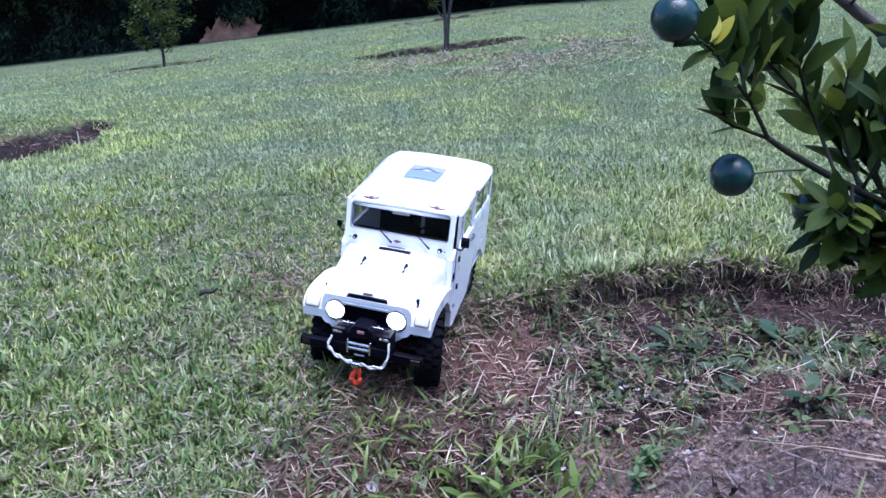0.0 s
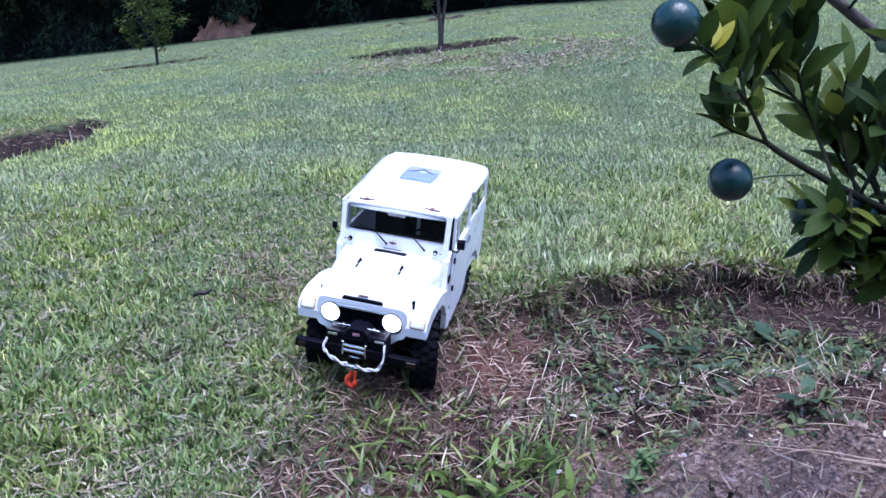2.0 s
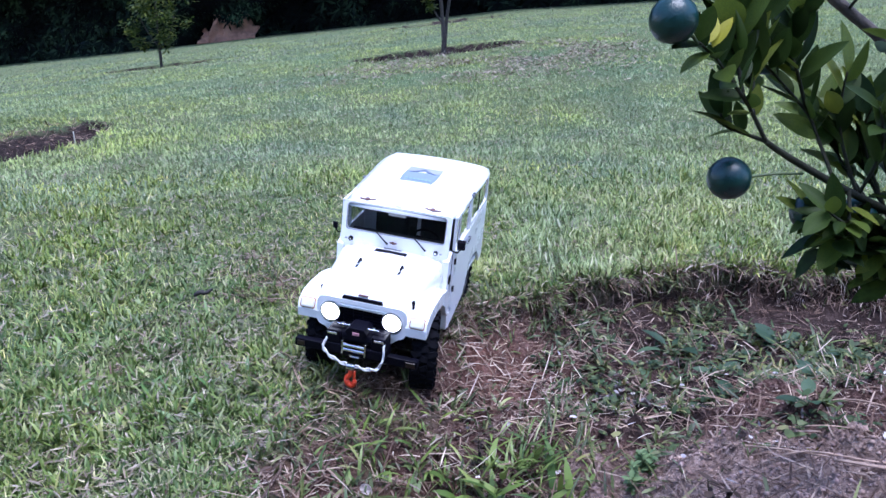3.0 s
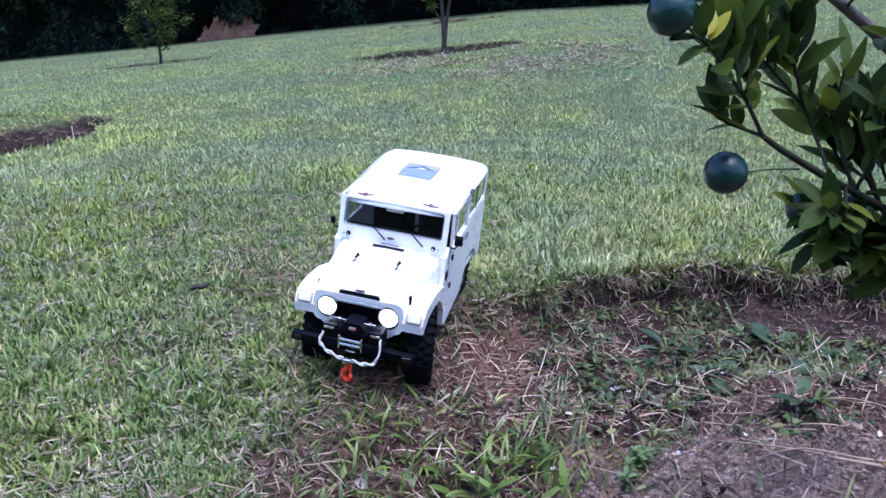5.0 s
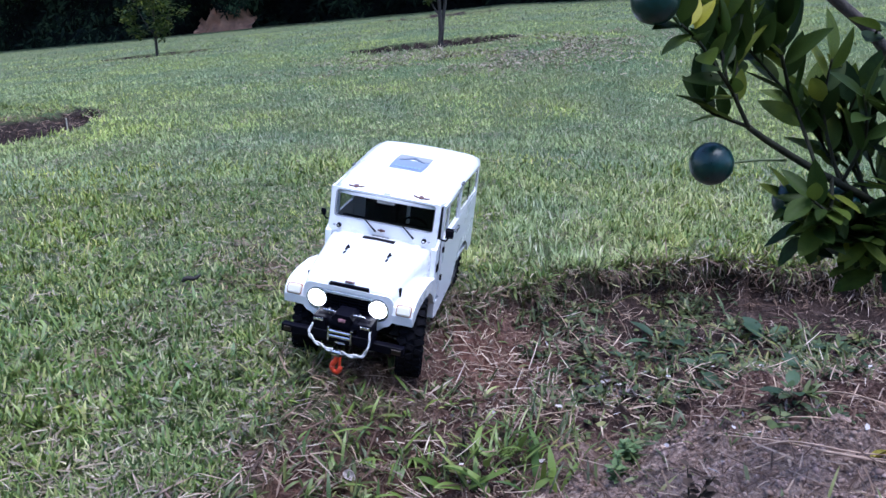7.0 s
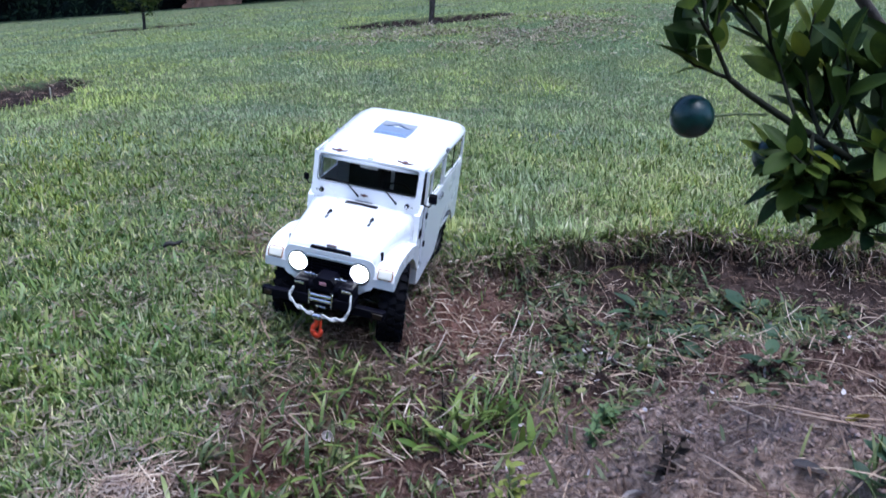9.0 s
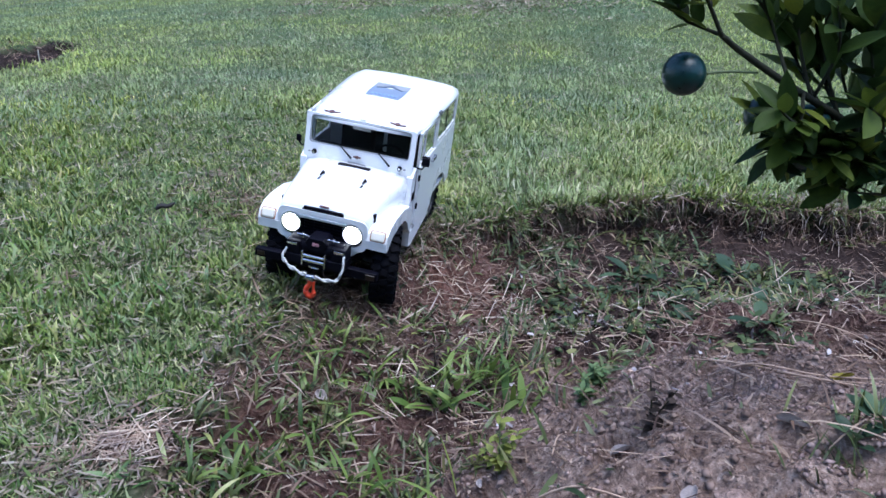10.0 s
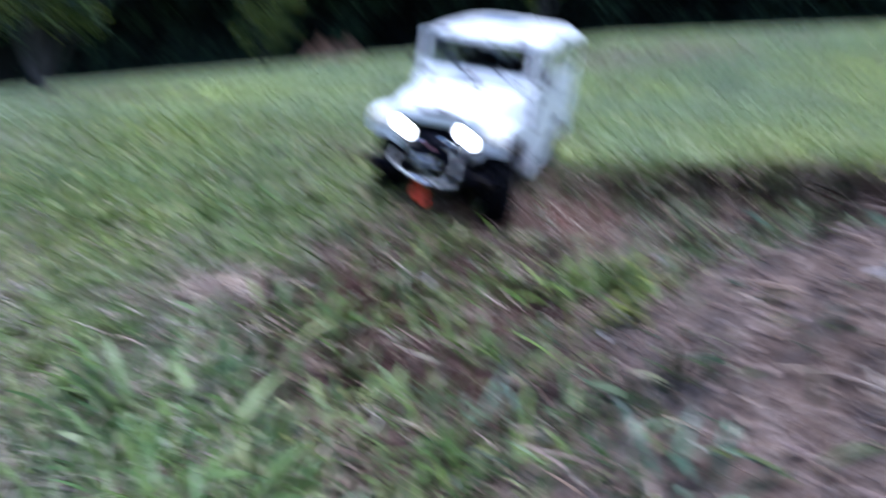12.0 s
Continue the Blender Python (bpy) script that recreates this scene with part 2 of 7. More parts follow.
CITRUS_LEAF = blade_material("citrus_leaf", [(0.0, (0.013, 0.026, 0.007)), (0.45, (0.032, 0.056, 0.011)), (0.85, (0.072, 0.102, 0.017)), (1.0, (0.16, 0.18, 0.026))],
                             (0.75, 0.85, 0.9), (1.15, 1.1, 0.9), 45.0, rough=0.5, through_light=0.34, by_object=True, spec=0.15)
# darker copy of the leaf colour, for shade inside the crown
CITRUS_LEAF_SHADED = blade_material("citrus_leaf_shaded", [(0.0, (0.009, 0.020, 0.007)), (0.45, (0.019, 0.036, 0.009)), (0.85, (0.042, 0.064, 0.014)), (1.0, (0.105, 0.125, 0.022))],
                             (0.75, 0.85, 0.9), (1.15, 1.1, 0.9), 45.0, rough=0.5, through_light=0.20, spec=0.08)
TREE_LEAF = blade_material("young_tree_leaf", [(0.0, (0.0255, 0.0467, 0.0119)), (0.6, (0.0808, 0.1148, 0.0289)), (1.0, (0.2380, 0.2465, 0.0595))],
                           (0.7, 0.8, 0.8), (1.3, 1.25, 0.9), 4.0, rough=0.45, through_light=0.3, spec=0.25)
# near-black with blacker patches: the woods' shade is painted into this colour
WOODS_LEAF = blade_material("forest_leaf_shaded", [(0.0, (0.0010, 0.0020, 0.0015)), (0.6, (0.0050, 0.0102, 0.0066)), (1.0, (0.0300, 0.0450, 0.0290))],
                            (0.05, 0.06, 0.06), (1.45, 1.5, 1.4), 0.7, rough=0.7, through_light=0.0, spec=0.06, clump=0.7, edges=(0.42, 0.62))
BARK = material("bark", (0.05, 0.040, 0.033), 0.85, vary=0.5, scale=60, bump=0.6, bump_scale=160)
TWIG = material("twig_bark", (0.020, 0.021, 0.012), 0.8, vary=0.4, scale=120, bump=0.3, spec=0.2)
WOODS_SHADE = material("woods_shade", (0.006, 0.006, 0.005), 0.95, vary=0.5, scale=1.0, spec=0.1)
SKY_BLOCKER = material("sky_blocker", (0.03, 0.05, 0.025), 0.9, vary=0.6, scale=3.0, bump=0.8, bump_scale=8)
RED_EARTH = material("red_earth", (0.30, 0.155, 0.10), 0.95, vary=0.45, scale=2.5, bump=1.0, bump_scale=6)
TURF = material("turf_mat", (0.075, 0.058, 0.040), 0.95, vary=0.6, scale=120, bump=1.0, bump_scale=300, spec=0.1)
PEEL = material("green_peel", (0.003, 0.026, 0.025), 0.30, vary=0.35, scale=70, bump=0.10, bump_scale=700, spec=0.42)
CHAR = material("dark_wet_wood", (0.012, 0.010, 0.009), 0.7, vary=0.4, scale=90, bump=0.4)
STEM = material("green_stem", (0.10, 0.13, 0.05), 0.6, vary=0.3, scale=100)
STAKE = material("pale_stake", (0.42, 0.40, 0.33), 0.7, vary=0.2, scale=60)
STALK = material("dry_stalk", (0.40, 0.275, 0.20), 0.75, vary=0.35, scale=60, bump=0.2)
DRYLEAF = material("withered_leaf", (0.52, 0.46, 0.45), 0.95, vary=0.35, scale=60, bump=0.4)
YELLOW_LEAF = blade_material("yellow_citrus_leaf", [(0.0, (0.24, 0.23, 0.02)), (1.0, (0.36, 0.33, 0.03))],
                             (0.9, 0.9, 0.9), (1.1, 1.1, 1.0), 60.0, rough=0.5, through_light=0.4, by_object=True, spec=0.2)
YELLOW = material("yellowed_leaf", (0.33, 0.28, 0.03), 0.6, vary=0.5, scale=40)
LUMP = material("caked_soil", (0.24, 0.168, 0.143), 0.95, vary=0.65, scale=190, bump=1.0, bump_scale=420, spec=0.1)
CLOD = blade_material("soil_clod", [(0.0, (0.16, 0.112, 0.098)), (0.6, (0.29, 0.210, 0.183)), (1.0, (0.40, 0.305, 0.268))],
                      (0.6, 0.58, 0.58), (1.15, 1.1, 1.1), 8.0, rough=0.95, through_light=0.0, spec=0.1)

PAINT = material("white_paint", (0.85, 0.86, 0.88), 0.28, vary=0.03, scale=8, clear=0.4)
RUBBER = material("tyre_rubber", (0.0045, 0.0045, 0.0065), 0.85, vary=0.4, scale=90, bump=0.2, spec=0.08)
BLACK = material("black_plastic", (0.0022, 0.0022, 0.006), 0.5, vary=0.3, scale=60, bump=0.05, spec=0.09)
SEAL = material("grey_seal", (0.28, 0.29, 0.31), 0.6, vary=0.1, scale=80)
SATIN = material("dark_interior", (0.012, 0.012, 0.014), 0.6, vary=0.3, scale=50)
CHROME = material("chrome", (0.62, 0.63, 0.66), 0.18, metal=1.0, vary=0.08, scale=60)
RIM = material("dark_steel_rim", (0.05, 0.05, 0.055), 0.5, metal=0.6, vary=0.2, scale=80)
STEEL = material("grey_steel", (0.30, 0.31, 0.33), 0.4, metal=1.0, vary=0.2, scale=80)
ROPE = material("grey_white_rope", (0.58, 0.58, 0.58), 0.8, vary=0.25, scale=300, bump=0.5, bump_scale=700)
RED = material("orange_red_paint", (0.62, 0.055, 0.018), 0.35, vary=0.12, scale=60)
BADGE = material("pale_red_badge", (0.42, 0.20, 0.24), 0.4, vary=0.3, scale=300)
PALE_STEEL = material("pale_steel", (0.50, 0.57, 0.60), 0.4, metal=0.3, vary=0.1, scale=80)
EMBLEM = material("dark_red_emblem", (0.10, 0.042, 0.040), 0.4, vary=0.3, scale=300)
DECAL = material("blue_decal", (0.20, 0.25, 0.34), 0.35, vary=0.12, scale=120)
DECAL_DARK = material("dark_blue_decal", (0.11, 0.14, 0.19), 0.35, vary=0.1, scale=120)
DECAL_MID = material("mid_blue_decal", (0.22, 0.32, 0.50), 0.35, vary=0.1, scale=120)
DECAL_PALE = material("pale_grey_decal", (0.29, 0.31, 0.34), 0.35, vary=0.1, scale=120)
AMBER = material("amber_lens", (0.30, 0.10, 0.02), 0.2, vary=0.1, scale=100)
SMOKED = material("smoked_amber_lens", (0.012, 0.0045, 0.003), 0.4, vary=0.1, scale=100)
CREAM = material("clear_lamp_lens", (0.80, 0.76, 0.66), 0.2, vary=0.05, scale=100)
LAMP = glow_material("lit_headlamp", (1.0, 1.0, 0.97), 3.0)
GLASS = glass_material("tinted_glass", (0.66, 0.68, 0.72))


# ---- mesh helpers ----
def finish(name, bm, mat, smooth=False):
    bmesh.ops.recalc_face_normals(bm, faces=bm.faces)
    me = bpy.data.meshes.new(name)
    bm.to_mesh(me)
    bm.free()
    me.materials.append(mat)
    if smooth:
        for p in me.polygons:
            p.use_smooth = True
    return me


def part(name, bm, mat, parent, label="", smooth=False):
    """Links a bmesh as one mesh object under a thing or under a part."""
    ob = new(name, finish(name, bm, mat, smooth))
    ob.parent = parent
    return tagged(ob, label) if label else ob


def thing(name, label, category, m=None, group="", kind=""):
    ob = new(name)
    ob.empty_display_size = 0.05
    ob.matrix_world = m or Matrix()
    return tagged(ob, label, category, group, kind)


def add_box(bm, a, c, bevel=0.0, m=None):
    lo, hi = Vector(a), Vector(c)
    r = bmesh.ops.create_cube(bm, size=1)
    vs = r["verts"]
    for v in vs:
        v.co = Vector([lo[i] + (v.co[i] + 0.5) * (hi[i] - lo[i]) for i in range(3)])
    if bevel:
        es = list({e for v in vs for e in v.link_edges})
        out = bmesh.ops.bevel(bm, geom=es, offset=bevel, segments=2, affect="EDGES", profile=0.5)
        vs = list({v for f in out["faces"] for v in f.verts} | {v for v in vs if v.is_valid})
    if m:
        for v in vs:
            v.co = m @ v.co
    return vs


def add_cyl(bm, a, c, r0, r1=None, seg=16, caps=True):
    a, c = Vector(a), Vector(c)
    d = c - a
    m = Matrix.Translation((a + c) / 2) @ d.to_track_quat("Z", "Y").to_matrix().to_4x4()
    return bmesh.ops.create_cone(bm, cap_ends=caps, segments=seg, radius1=r0, radius2=r0 if r1 is None else r1, depth=d.length, matrix=m)["verts"]


def add_ball(bm, at, r, seg=12, squash=(1, 1, 1)):
    return bmesh.ops.create_uvsphere(bm, u_segments=seg, v_segments=max(6, seg // 2), radius=1.0,
                                     matrix=Matrix.Translation(at) @ Matrix.Diagonal((r * squash[0], r * squash[1], r * squash[2], 1)))["verts"]


def add_prism(bm, pts, axis, lo, hi):
    """Extrudes a polygon, given in the two other axes, from lo to hi along an axis (0, 1 or 2)."""
    def at(p, d):
        q = list(p)
        q.insert(axis, d)
        return Vector(q)
    a = [bm.verts.new(at(p, lo)) for p in pts]
    c = [bm.verts.new(at(p, hi)) for p in pts]
    bm.faces.new(a)
    bm.faces.new(c[::-1])
    for i in range(len(pts)):
        j = (i + 1) % len(pts)
        bm.faces.new((a[i], c[i], c[j], a[j]))
    return a + c


def add_ring(bm, outer, inner, axis, lo, hi):
    """A plate with a hole: outer and inner outlines of equal length."""
    def at(p, d):
        q = list(p)
        q.insert(axis, d)
        return Vector(q)
    n = len(outer)
    rows = [[bm.verts.new(at(p, d)) for p in o] for o, d in ((outer, lo), (outer, hi), (inner, hi), (inner, lo))]
    for k in range(4):
        a, c = rows[k], rows[(k + 1) % 4]
        for i in range(n):
            j = (i + 1) % n
            bm.faces.new((a[i], a[j], c[j], c[i]))
    return [v for r in rows for v in r]


def round_rect(u0, u1, v0, v1, r, n=4):
    pts = []
    for cu, cv, s in ((u1 - r, v1 - r, 0), (u0 + r, v1 - r, 90), (u0 + r, v0 + r, 180), (u1 - r, v0 + r, 270)):
        for k in range(n + 1):
            a = radians(s + 90 * k / n)
            pts.append((cu + r * math.cos(a), cv + r * math.sin(a)))
    return pts


def add_tube(bm, pts, radii, seg=7):
    pts = [Vector(p) for p in pts]
    rings = []
    for i, p in enumerate(pts):
        d = (pts[min(i + 1, len(pts) - 1)] - pts[max(i - 1, 0)]).normalized()
        q = d.to_track_quat("Z", "Y")
        r = radii[i] if isinstance(radii, (list, tuple)) else radii
        rings.append([bm.verts.new(p + q @ Vector((r * math.cos(2 * math.pi * k / seg), r * math.sin(2 * math.pi * k / seg), 0))) for k in range(seg)])
    for a, c in zip(rings, rings[1:]):
        for k in range(seg):
            bm.faces.new((a[k], a[(k + 1) % seg], c[(k + 1) % seg], c[k]))
    bm.faces.new(rings[0][::-1])
    bm.faces.new(rings[-1])


def smooth_line(pts, steps=4):
    """More points along a polyline, rounded at its corners."""
    pts = [Vector(p) for p in pts]
    out = []
    for i in range(len(pts) - 1):
        p0, p1, p2, p3 = pts[max(i - 1, 0)], pts[i], pts[i + 1], pts[min(i + 2, len(pts) - 1)]
        for k in range(steps):
            t = k / steps
            out.append(0.5 * (2 * p1 + (p2 - p0) * t + (2 * p0 - 5 * p1 + 4 * p2 - p3) * t * t + (3 * p1 - p0 - 3 * p2 + p3) * t ** 3))
    return out + [pts[-1]]


def hashed(ix, iy, seed):
    v = np.sin(ix * 127.1 + iy * 311.7 + seed * 74.7) * 43758.5453
    return v - np.floor(v)


def vnoise(x, y, scale, seed=0):
    """Value noise in 0..1 on arrays."""
    u, v = np.asarray(x) * scale, np.asarray(y) * scale
    iu, iv = np.floor(u), np.floor(v)
    fu, fv = u - iu, v - iv
    fu, fv = fu * fu * (3 - 2 * fu), fv * fv * (3 - 2 * fv)
    a, b = hashed(iu, iv, seed), hashed(iu + 1, iv, seed)
    c, d = hashed(iu, iv + 1, seed), hashed(iu + 1, iv + 1, seed)
    return (a * (1 - fu) + b * fu) * (1 - fv) + (c * (1 - fu) + d * fu) * fv


def sstep(a, b, v):
    t = np.clip((np.asarray(v, float) - a) / (b - a), 0, 1)
    return t * t * (3 - 2 * t)


# ---- the ground: a lawn that climbs away to one side, with a dug bowl round each tree ----
BOWLS = [(0.74, 0.49, 0.80, 0.69), (-2.20, 2.70, 0.80, 1.05), (-0.20, 6.62, 0.72, 0.52), (-4.10, 10.2, 0.85, 0.55), (-0.55, 15.9, 1.15, 1.2)]
DEPTHS = [0, 0.07, 0.09, 0.10, 0.10]


def bowl_rho(x, y, k):
    cx, cy, rx, ry = BOWLS[k]
    wob = 0.07 * (vnoise(x, y, 7.0, 3 + k) - 0.5) + (0.050 if k == 0 else 0.012) * (vnoise(x, y, 30.0, 5 + k) - 0.5)
    return np.sqrt(((x - cx) / rx) ** 2 + ((y - cy) / ry) ** 2) + wob


def height(x, y):
    x, y = np.asarray(x, float), np.asarray(y, float)
    z = sstep(1.5, 6.5, y) * (0.1 * np.clip(x, -40, 1) + 0.05 * np.clip(x - 1, 0, 40) + 0.035 * np.clip(y, 0, 60))
    z = z - 0.034 * sstep(0.75, 0.30, y) * (1 - 0.7 * sstep(0.10, 0.28, x))
    z = z + 0.012 * (vnoise(x, y, 2.3, 1) - 0.5) + 0.006 * (vnoise(x, y, 11.0, 2) - 0.5)
    for k in range(len(BOWLS)):
        rho = bowl_rho(x, y, k)
        if k == 0:
            left = sstep(0.35, 0.05, x)
            steep = -0.050 * sstep(0.998, 0.980, rho) - 0.024 * sstep(0.980, 0.89, rho)
            cut = steep * (1 - left) - 0.048 * sstep(1.0, 0.85, rho) * left
            back = sstep(0.33, 0.66, y)
            heap = 0.125 * (1 - 0.42 * back) * sstep(0.80 - 0.12 * back, 0.40 - 0.18 * back, rho) + 0.078 * np.exp(-((y - 0.27) / 0.12) ** 2) * sstep(0.95, 0.62, rho) * sstep(0.08, 0.32, x) + sstep(0.84, 0.66, rho) * (0.018 * (vnoise(x, y, 33.0, 17) - 0.5) + 0.019 * (vnoise(x, y, 71.0, 18) - 0.5))
            rough = sstep(0.97, 0.86, rho) * (0.024 * (vnoise(x, y, 17.0, 11) - 0.5) + 0.020 * (vnoise(x, y, 45.0, 12) - 0.5) + 0.011 * (vnoise(x, y, 95.0, 13) - 0.5))
            z = z + cut + heap + rough
        else:
            if k == 1:
                z = z + 0.065 * np.maximum(sstep(0.70, 0.54, rho), sstep(-1.64, -1.90, x)) * sstep(1.0, 0.93, rho)
            z = z - DEPTHS[k] * sstep(1.0, 0.93, rho) + (0.5 if k > 1 else 0.0) * DEPTHS[k] * sstep(0.75, 0.1, rho) + sstep(0.97, 0.85, rho) * (0.4 if k == 1 else 1.0) * (0.06 * (vnoise(x, y, 9.0, 15) - 0.5) + 0.05 * (vnoise(x, y, 23.0, 16) - 0.5))
    return z


def soil_mask(x, y):
    s = np.zeros_like(np.asarray(x, float))
    for k in range(len(BOWLS)):
        rho = bowl_rho(x, y, k)
        ring = sstep(1.005 if k == 0 else 1.03, 0.985 if k == 0 else 1.0, rho)
        if k == 0:
            # the turf thins out slowly where the bowl runs into the lawn
            worn = sstep(0.32, 0.14, x) * sstep(0.82, 0.66, y)
            ring = ring * (1 - worn) + worn * sstep(1.08, 0.90, rho + 0.20 * (vnoise(x, y, 16.0, 20) - 0.5))
            for px, py, wide, deep in ((-0.020, 0.525, 0.055, 0.028), (-0.105, 0.420, 0.036, 0.024)):
                spot = ((x - px) / wide) ** 2 + ((y - py) / deep) ** 2 + 1.2 * (vnoise(x, y, 40.0, 25) - 0.5)
                ring = np.maximum(ring, 0.85 * sstep(1.25, 0.55, spot))
        s = np.maximum(s, ring * sstep(0.52, 0.56, rho) * sstep(-1.86, -1.80, x + 0.06 * (vnoise(x, y, 14.0, 19) - 0.5)) if k == 1 else ring)
    return s


def graded(lo, hi, step, far_lo, far_hi, grow=1.03):
    mid = list(np.arange(lo, hi, step))
    up, s, v = [], step, hi
    while v < far_hi:
        up.append(v)
        s *= grow
        v += s
    down, s, v = [], step, lo
    while v > far_lo:
        s *= grow
        v -= s
        down.append(v)
    return np.array(down[::-1] + mid + up)


def build_ground():
    xs, ys = graded(-0.3, 1.0, 0.0085, -90, 90, 1.045), graded(0.0, 1.25, 0.0080, -40, 130, 1.028)
    # closer lines across the farther bowls
    for lo, hi, step in ((-3.2, -1.9, 0.06), (-1.9, -1.3, 0.022), (-1.0, -0.3, 0.04), (-5.1, -3.2, 0.07)):
        xs = np.concatenate([xs[(xs < lo) | (xs > hi)], np.arange(lo, hi, step)])
    for lo, hi, step in ((1.9, 3.95, 0.026), (6.0, 7.3, 0.035), (9.5, 10.9, 0.05)):
        ys = np.concatenate([ys[(ys < lo) | (ys > hi)], np.arange(lo, hi, step)])
    xs, ys = np.sort(xs), np.sort(ys)
    gx, gy = np.meshgrid(xs, ys)
    nx, ny = len(xs), len(ys)
    co = np.stack([gx, gy, height(gx, gy)], -1).reshape(-1, 3)
    i = np.arange(nx * ny).reshape(ny, nx)
    quads = np.stack([i[:-1, :-1], i[:-1, 1:], i[1:, 1:], i[1:, :-1]], -1).reshape(-1, 4)
    me = bpy.data.meshes.new("ground")
    me.from_pydata(co.tolist(), [], quads.tolist())
    at = me.attributes.new("soil", "FLOAT", "POINT")
    at.data.foreach_set("value", soil_mask(gx, gy).reshape(-1).astype(np.float32))
    # dark earth in the far bowls, deepened for the shade there
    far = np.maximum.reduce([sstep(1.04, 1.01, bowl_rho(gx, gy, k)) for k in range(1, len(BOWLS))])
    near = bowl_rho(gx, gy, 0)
    # dark topsoil band that also paints the shade under the turf lip
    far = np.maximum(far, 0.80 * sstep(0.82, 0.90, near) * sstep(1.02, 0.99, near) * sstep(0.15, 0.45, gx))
    # dark patches for damp soil and shaded gaps on the bowl floor
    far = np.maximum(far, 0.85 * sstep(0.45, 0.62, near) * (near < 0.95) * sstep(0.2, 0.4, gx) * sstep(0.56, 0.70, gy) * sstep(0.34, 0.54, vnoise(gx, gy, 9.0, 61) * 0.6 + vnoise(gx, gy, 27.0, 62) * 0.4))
    at = me.attributes.new("humus_shade", "FLOAT", "POINT")
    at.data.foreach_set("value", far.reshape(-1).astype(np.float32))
    heap = sstep(0.72, 0.60, near - 0.22 * sstep(0.36, 0.20, gy) + 0.10 * (vnoise(gx, gy, 12.0, 63) - 0.5)) * sstep(0.66, 0.50, gy + 0.25 * (gx - 0.5))
    at = me.attributes.new("parched", "FLOAT", "POINT")
    at.data.foreach_set("value", heap.reshape(-1).astype(np.float32))
    worn = np.exp(-(((gx - 0.20) / 0.10) ** 2 + ((gy - 0.84) / 0.11) ** 2)) + 0.7 * np.exp(-(((gx - 0.04) / 0.13) ** 2 + ((gy - 0.51) / 0.10) ** 2))
    at = me.attributes.new("clay", "FLOAT", "POINT")
    at.data.foreach_set("value", np.clip(worn * (0.5 + vnoise(gx, gy, 21.0, 64)), 0, 1).reshape(-1).astype(np.float32))
    me.polygons.foreach_set("use_smooth", np.ones(len(quads), bool))
    me.materials.append(GROUND)
    tagged(new("ground", me), "mown lawn on a slope with bowls of bare soil dug in it", "ground", kind="structure")


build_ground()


def blades(name, p, length, width, elev, heading, bend, levels, mat, label, category):
    """Many tapering, arching blades in one mesh; all arguments are arrays over the blades."""
    n = len(p)
    fw = np.stack([np.cos(heading), np.sin(heading), np.zeros(n)], -1)
    side = np.stack([-np.sin(heading), np.cos(heading), np.zeros(n)], -1)
    twist = np.random.uniform(-0.6, 0.6, n)[:, None]
    side = side * np.cos(twist) + np.array([0, 0, 1.0]) * np.sin(twist)
    verts = []
    ts = np.linspace(0, 1, levels + 1)
    for t in ts:
        e = elev - bend * t
        mid = elev - bend * t * 0.5
        c = p + (fw * np.cos(mid)[:, None] + np.array([0, 0, 1.0]) * np.sin(mid)[:, None]) * (length * t)[:, None]
        if t < 1:
            w = width * (0.75 + 0.5 * t if t < 0.5 else 1.0 - 0.75 * (t - 0.5) * 2 * t) * 0.5
            verts += [c - side * w[:, None], c + side * w[:, None]]
        else:
            verts.append(c)
    k = len(verts)
    co = np.stack(verts, 1).reshape(-1, 3)
    faces, starts = [], []
    for j in range(levels - 1):
        faces += [2 * j, 2 * j + 1, 2 * j + 3, 2 * j + 2]
    faces += [2 * (levels - 1), 2 * (levels - 1) + 1, 2 * levels]
    sizes = [4] * (levels - 1) + [3]
    loops = (np.arange(n)[:, None] * k + np.array(faces)[None, :]).reshape(-1)
    totals = np.tile(sizes, n)
    starts = np.concatenate([[0], np.cumsum(totals)[:-1]])
    me = bpy.data.meshes.new(name)
    me.vertices.add(len(co))
    me.vertices.foreach_set("co", co.reshape(-1).astype(np.float32))
    me.loops.add(len(loops))
    me.loops.foreach_set("vertex_index", loops.astype(np.int32))
    me.polygons.add(len(totals))
    me.polygons.foreach_set("loop_start", starts.astype(np.int32))
    me.update(calc_edges=True)
    me.validate()
    me.materials.append(mat)
    return tagged(new(name, me), label, category, kind="stuff")


RNG = np.random.default_rng(7)


def wedge(n, r0, r1, power):
    """n places in the stretch of lawn in front, thinning out with distance as r ** -power."""
    u = RNG.random(n)
    q = 2 - power
    r = np.exp(np.log(r0) + u * (np.log(r1) - np.log(r0))) if abs(q) < 1e-6 else (r0 ** q + u * (r1 ** q - r0 ** q)) ** (1 / q)
    a = RNG.uniform(-0.82, 0.74, n)
    return 0.16 + r * np.sin(a), -0.16 + r * np.cos(a), r


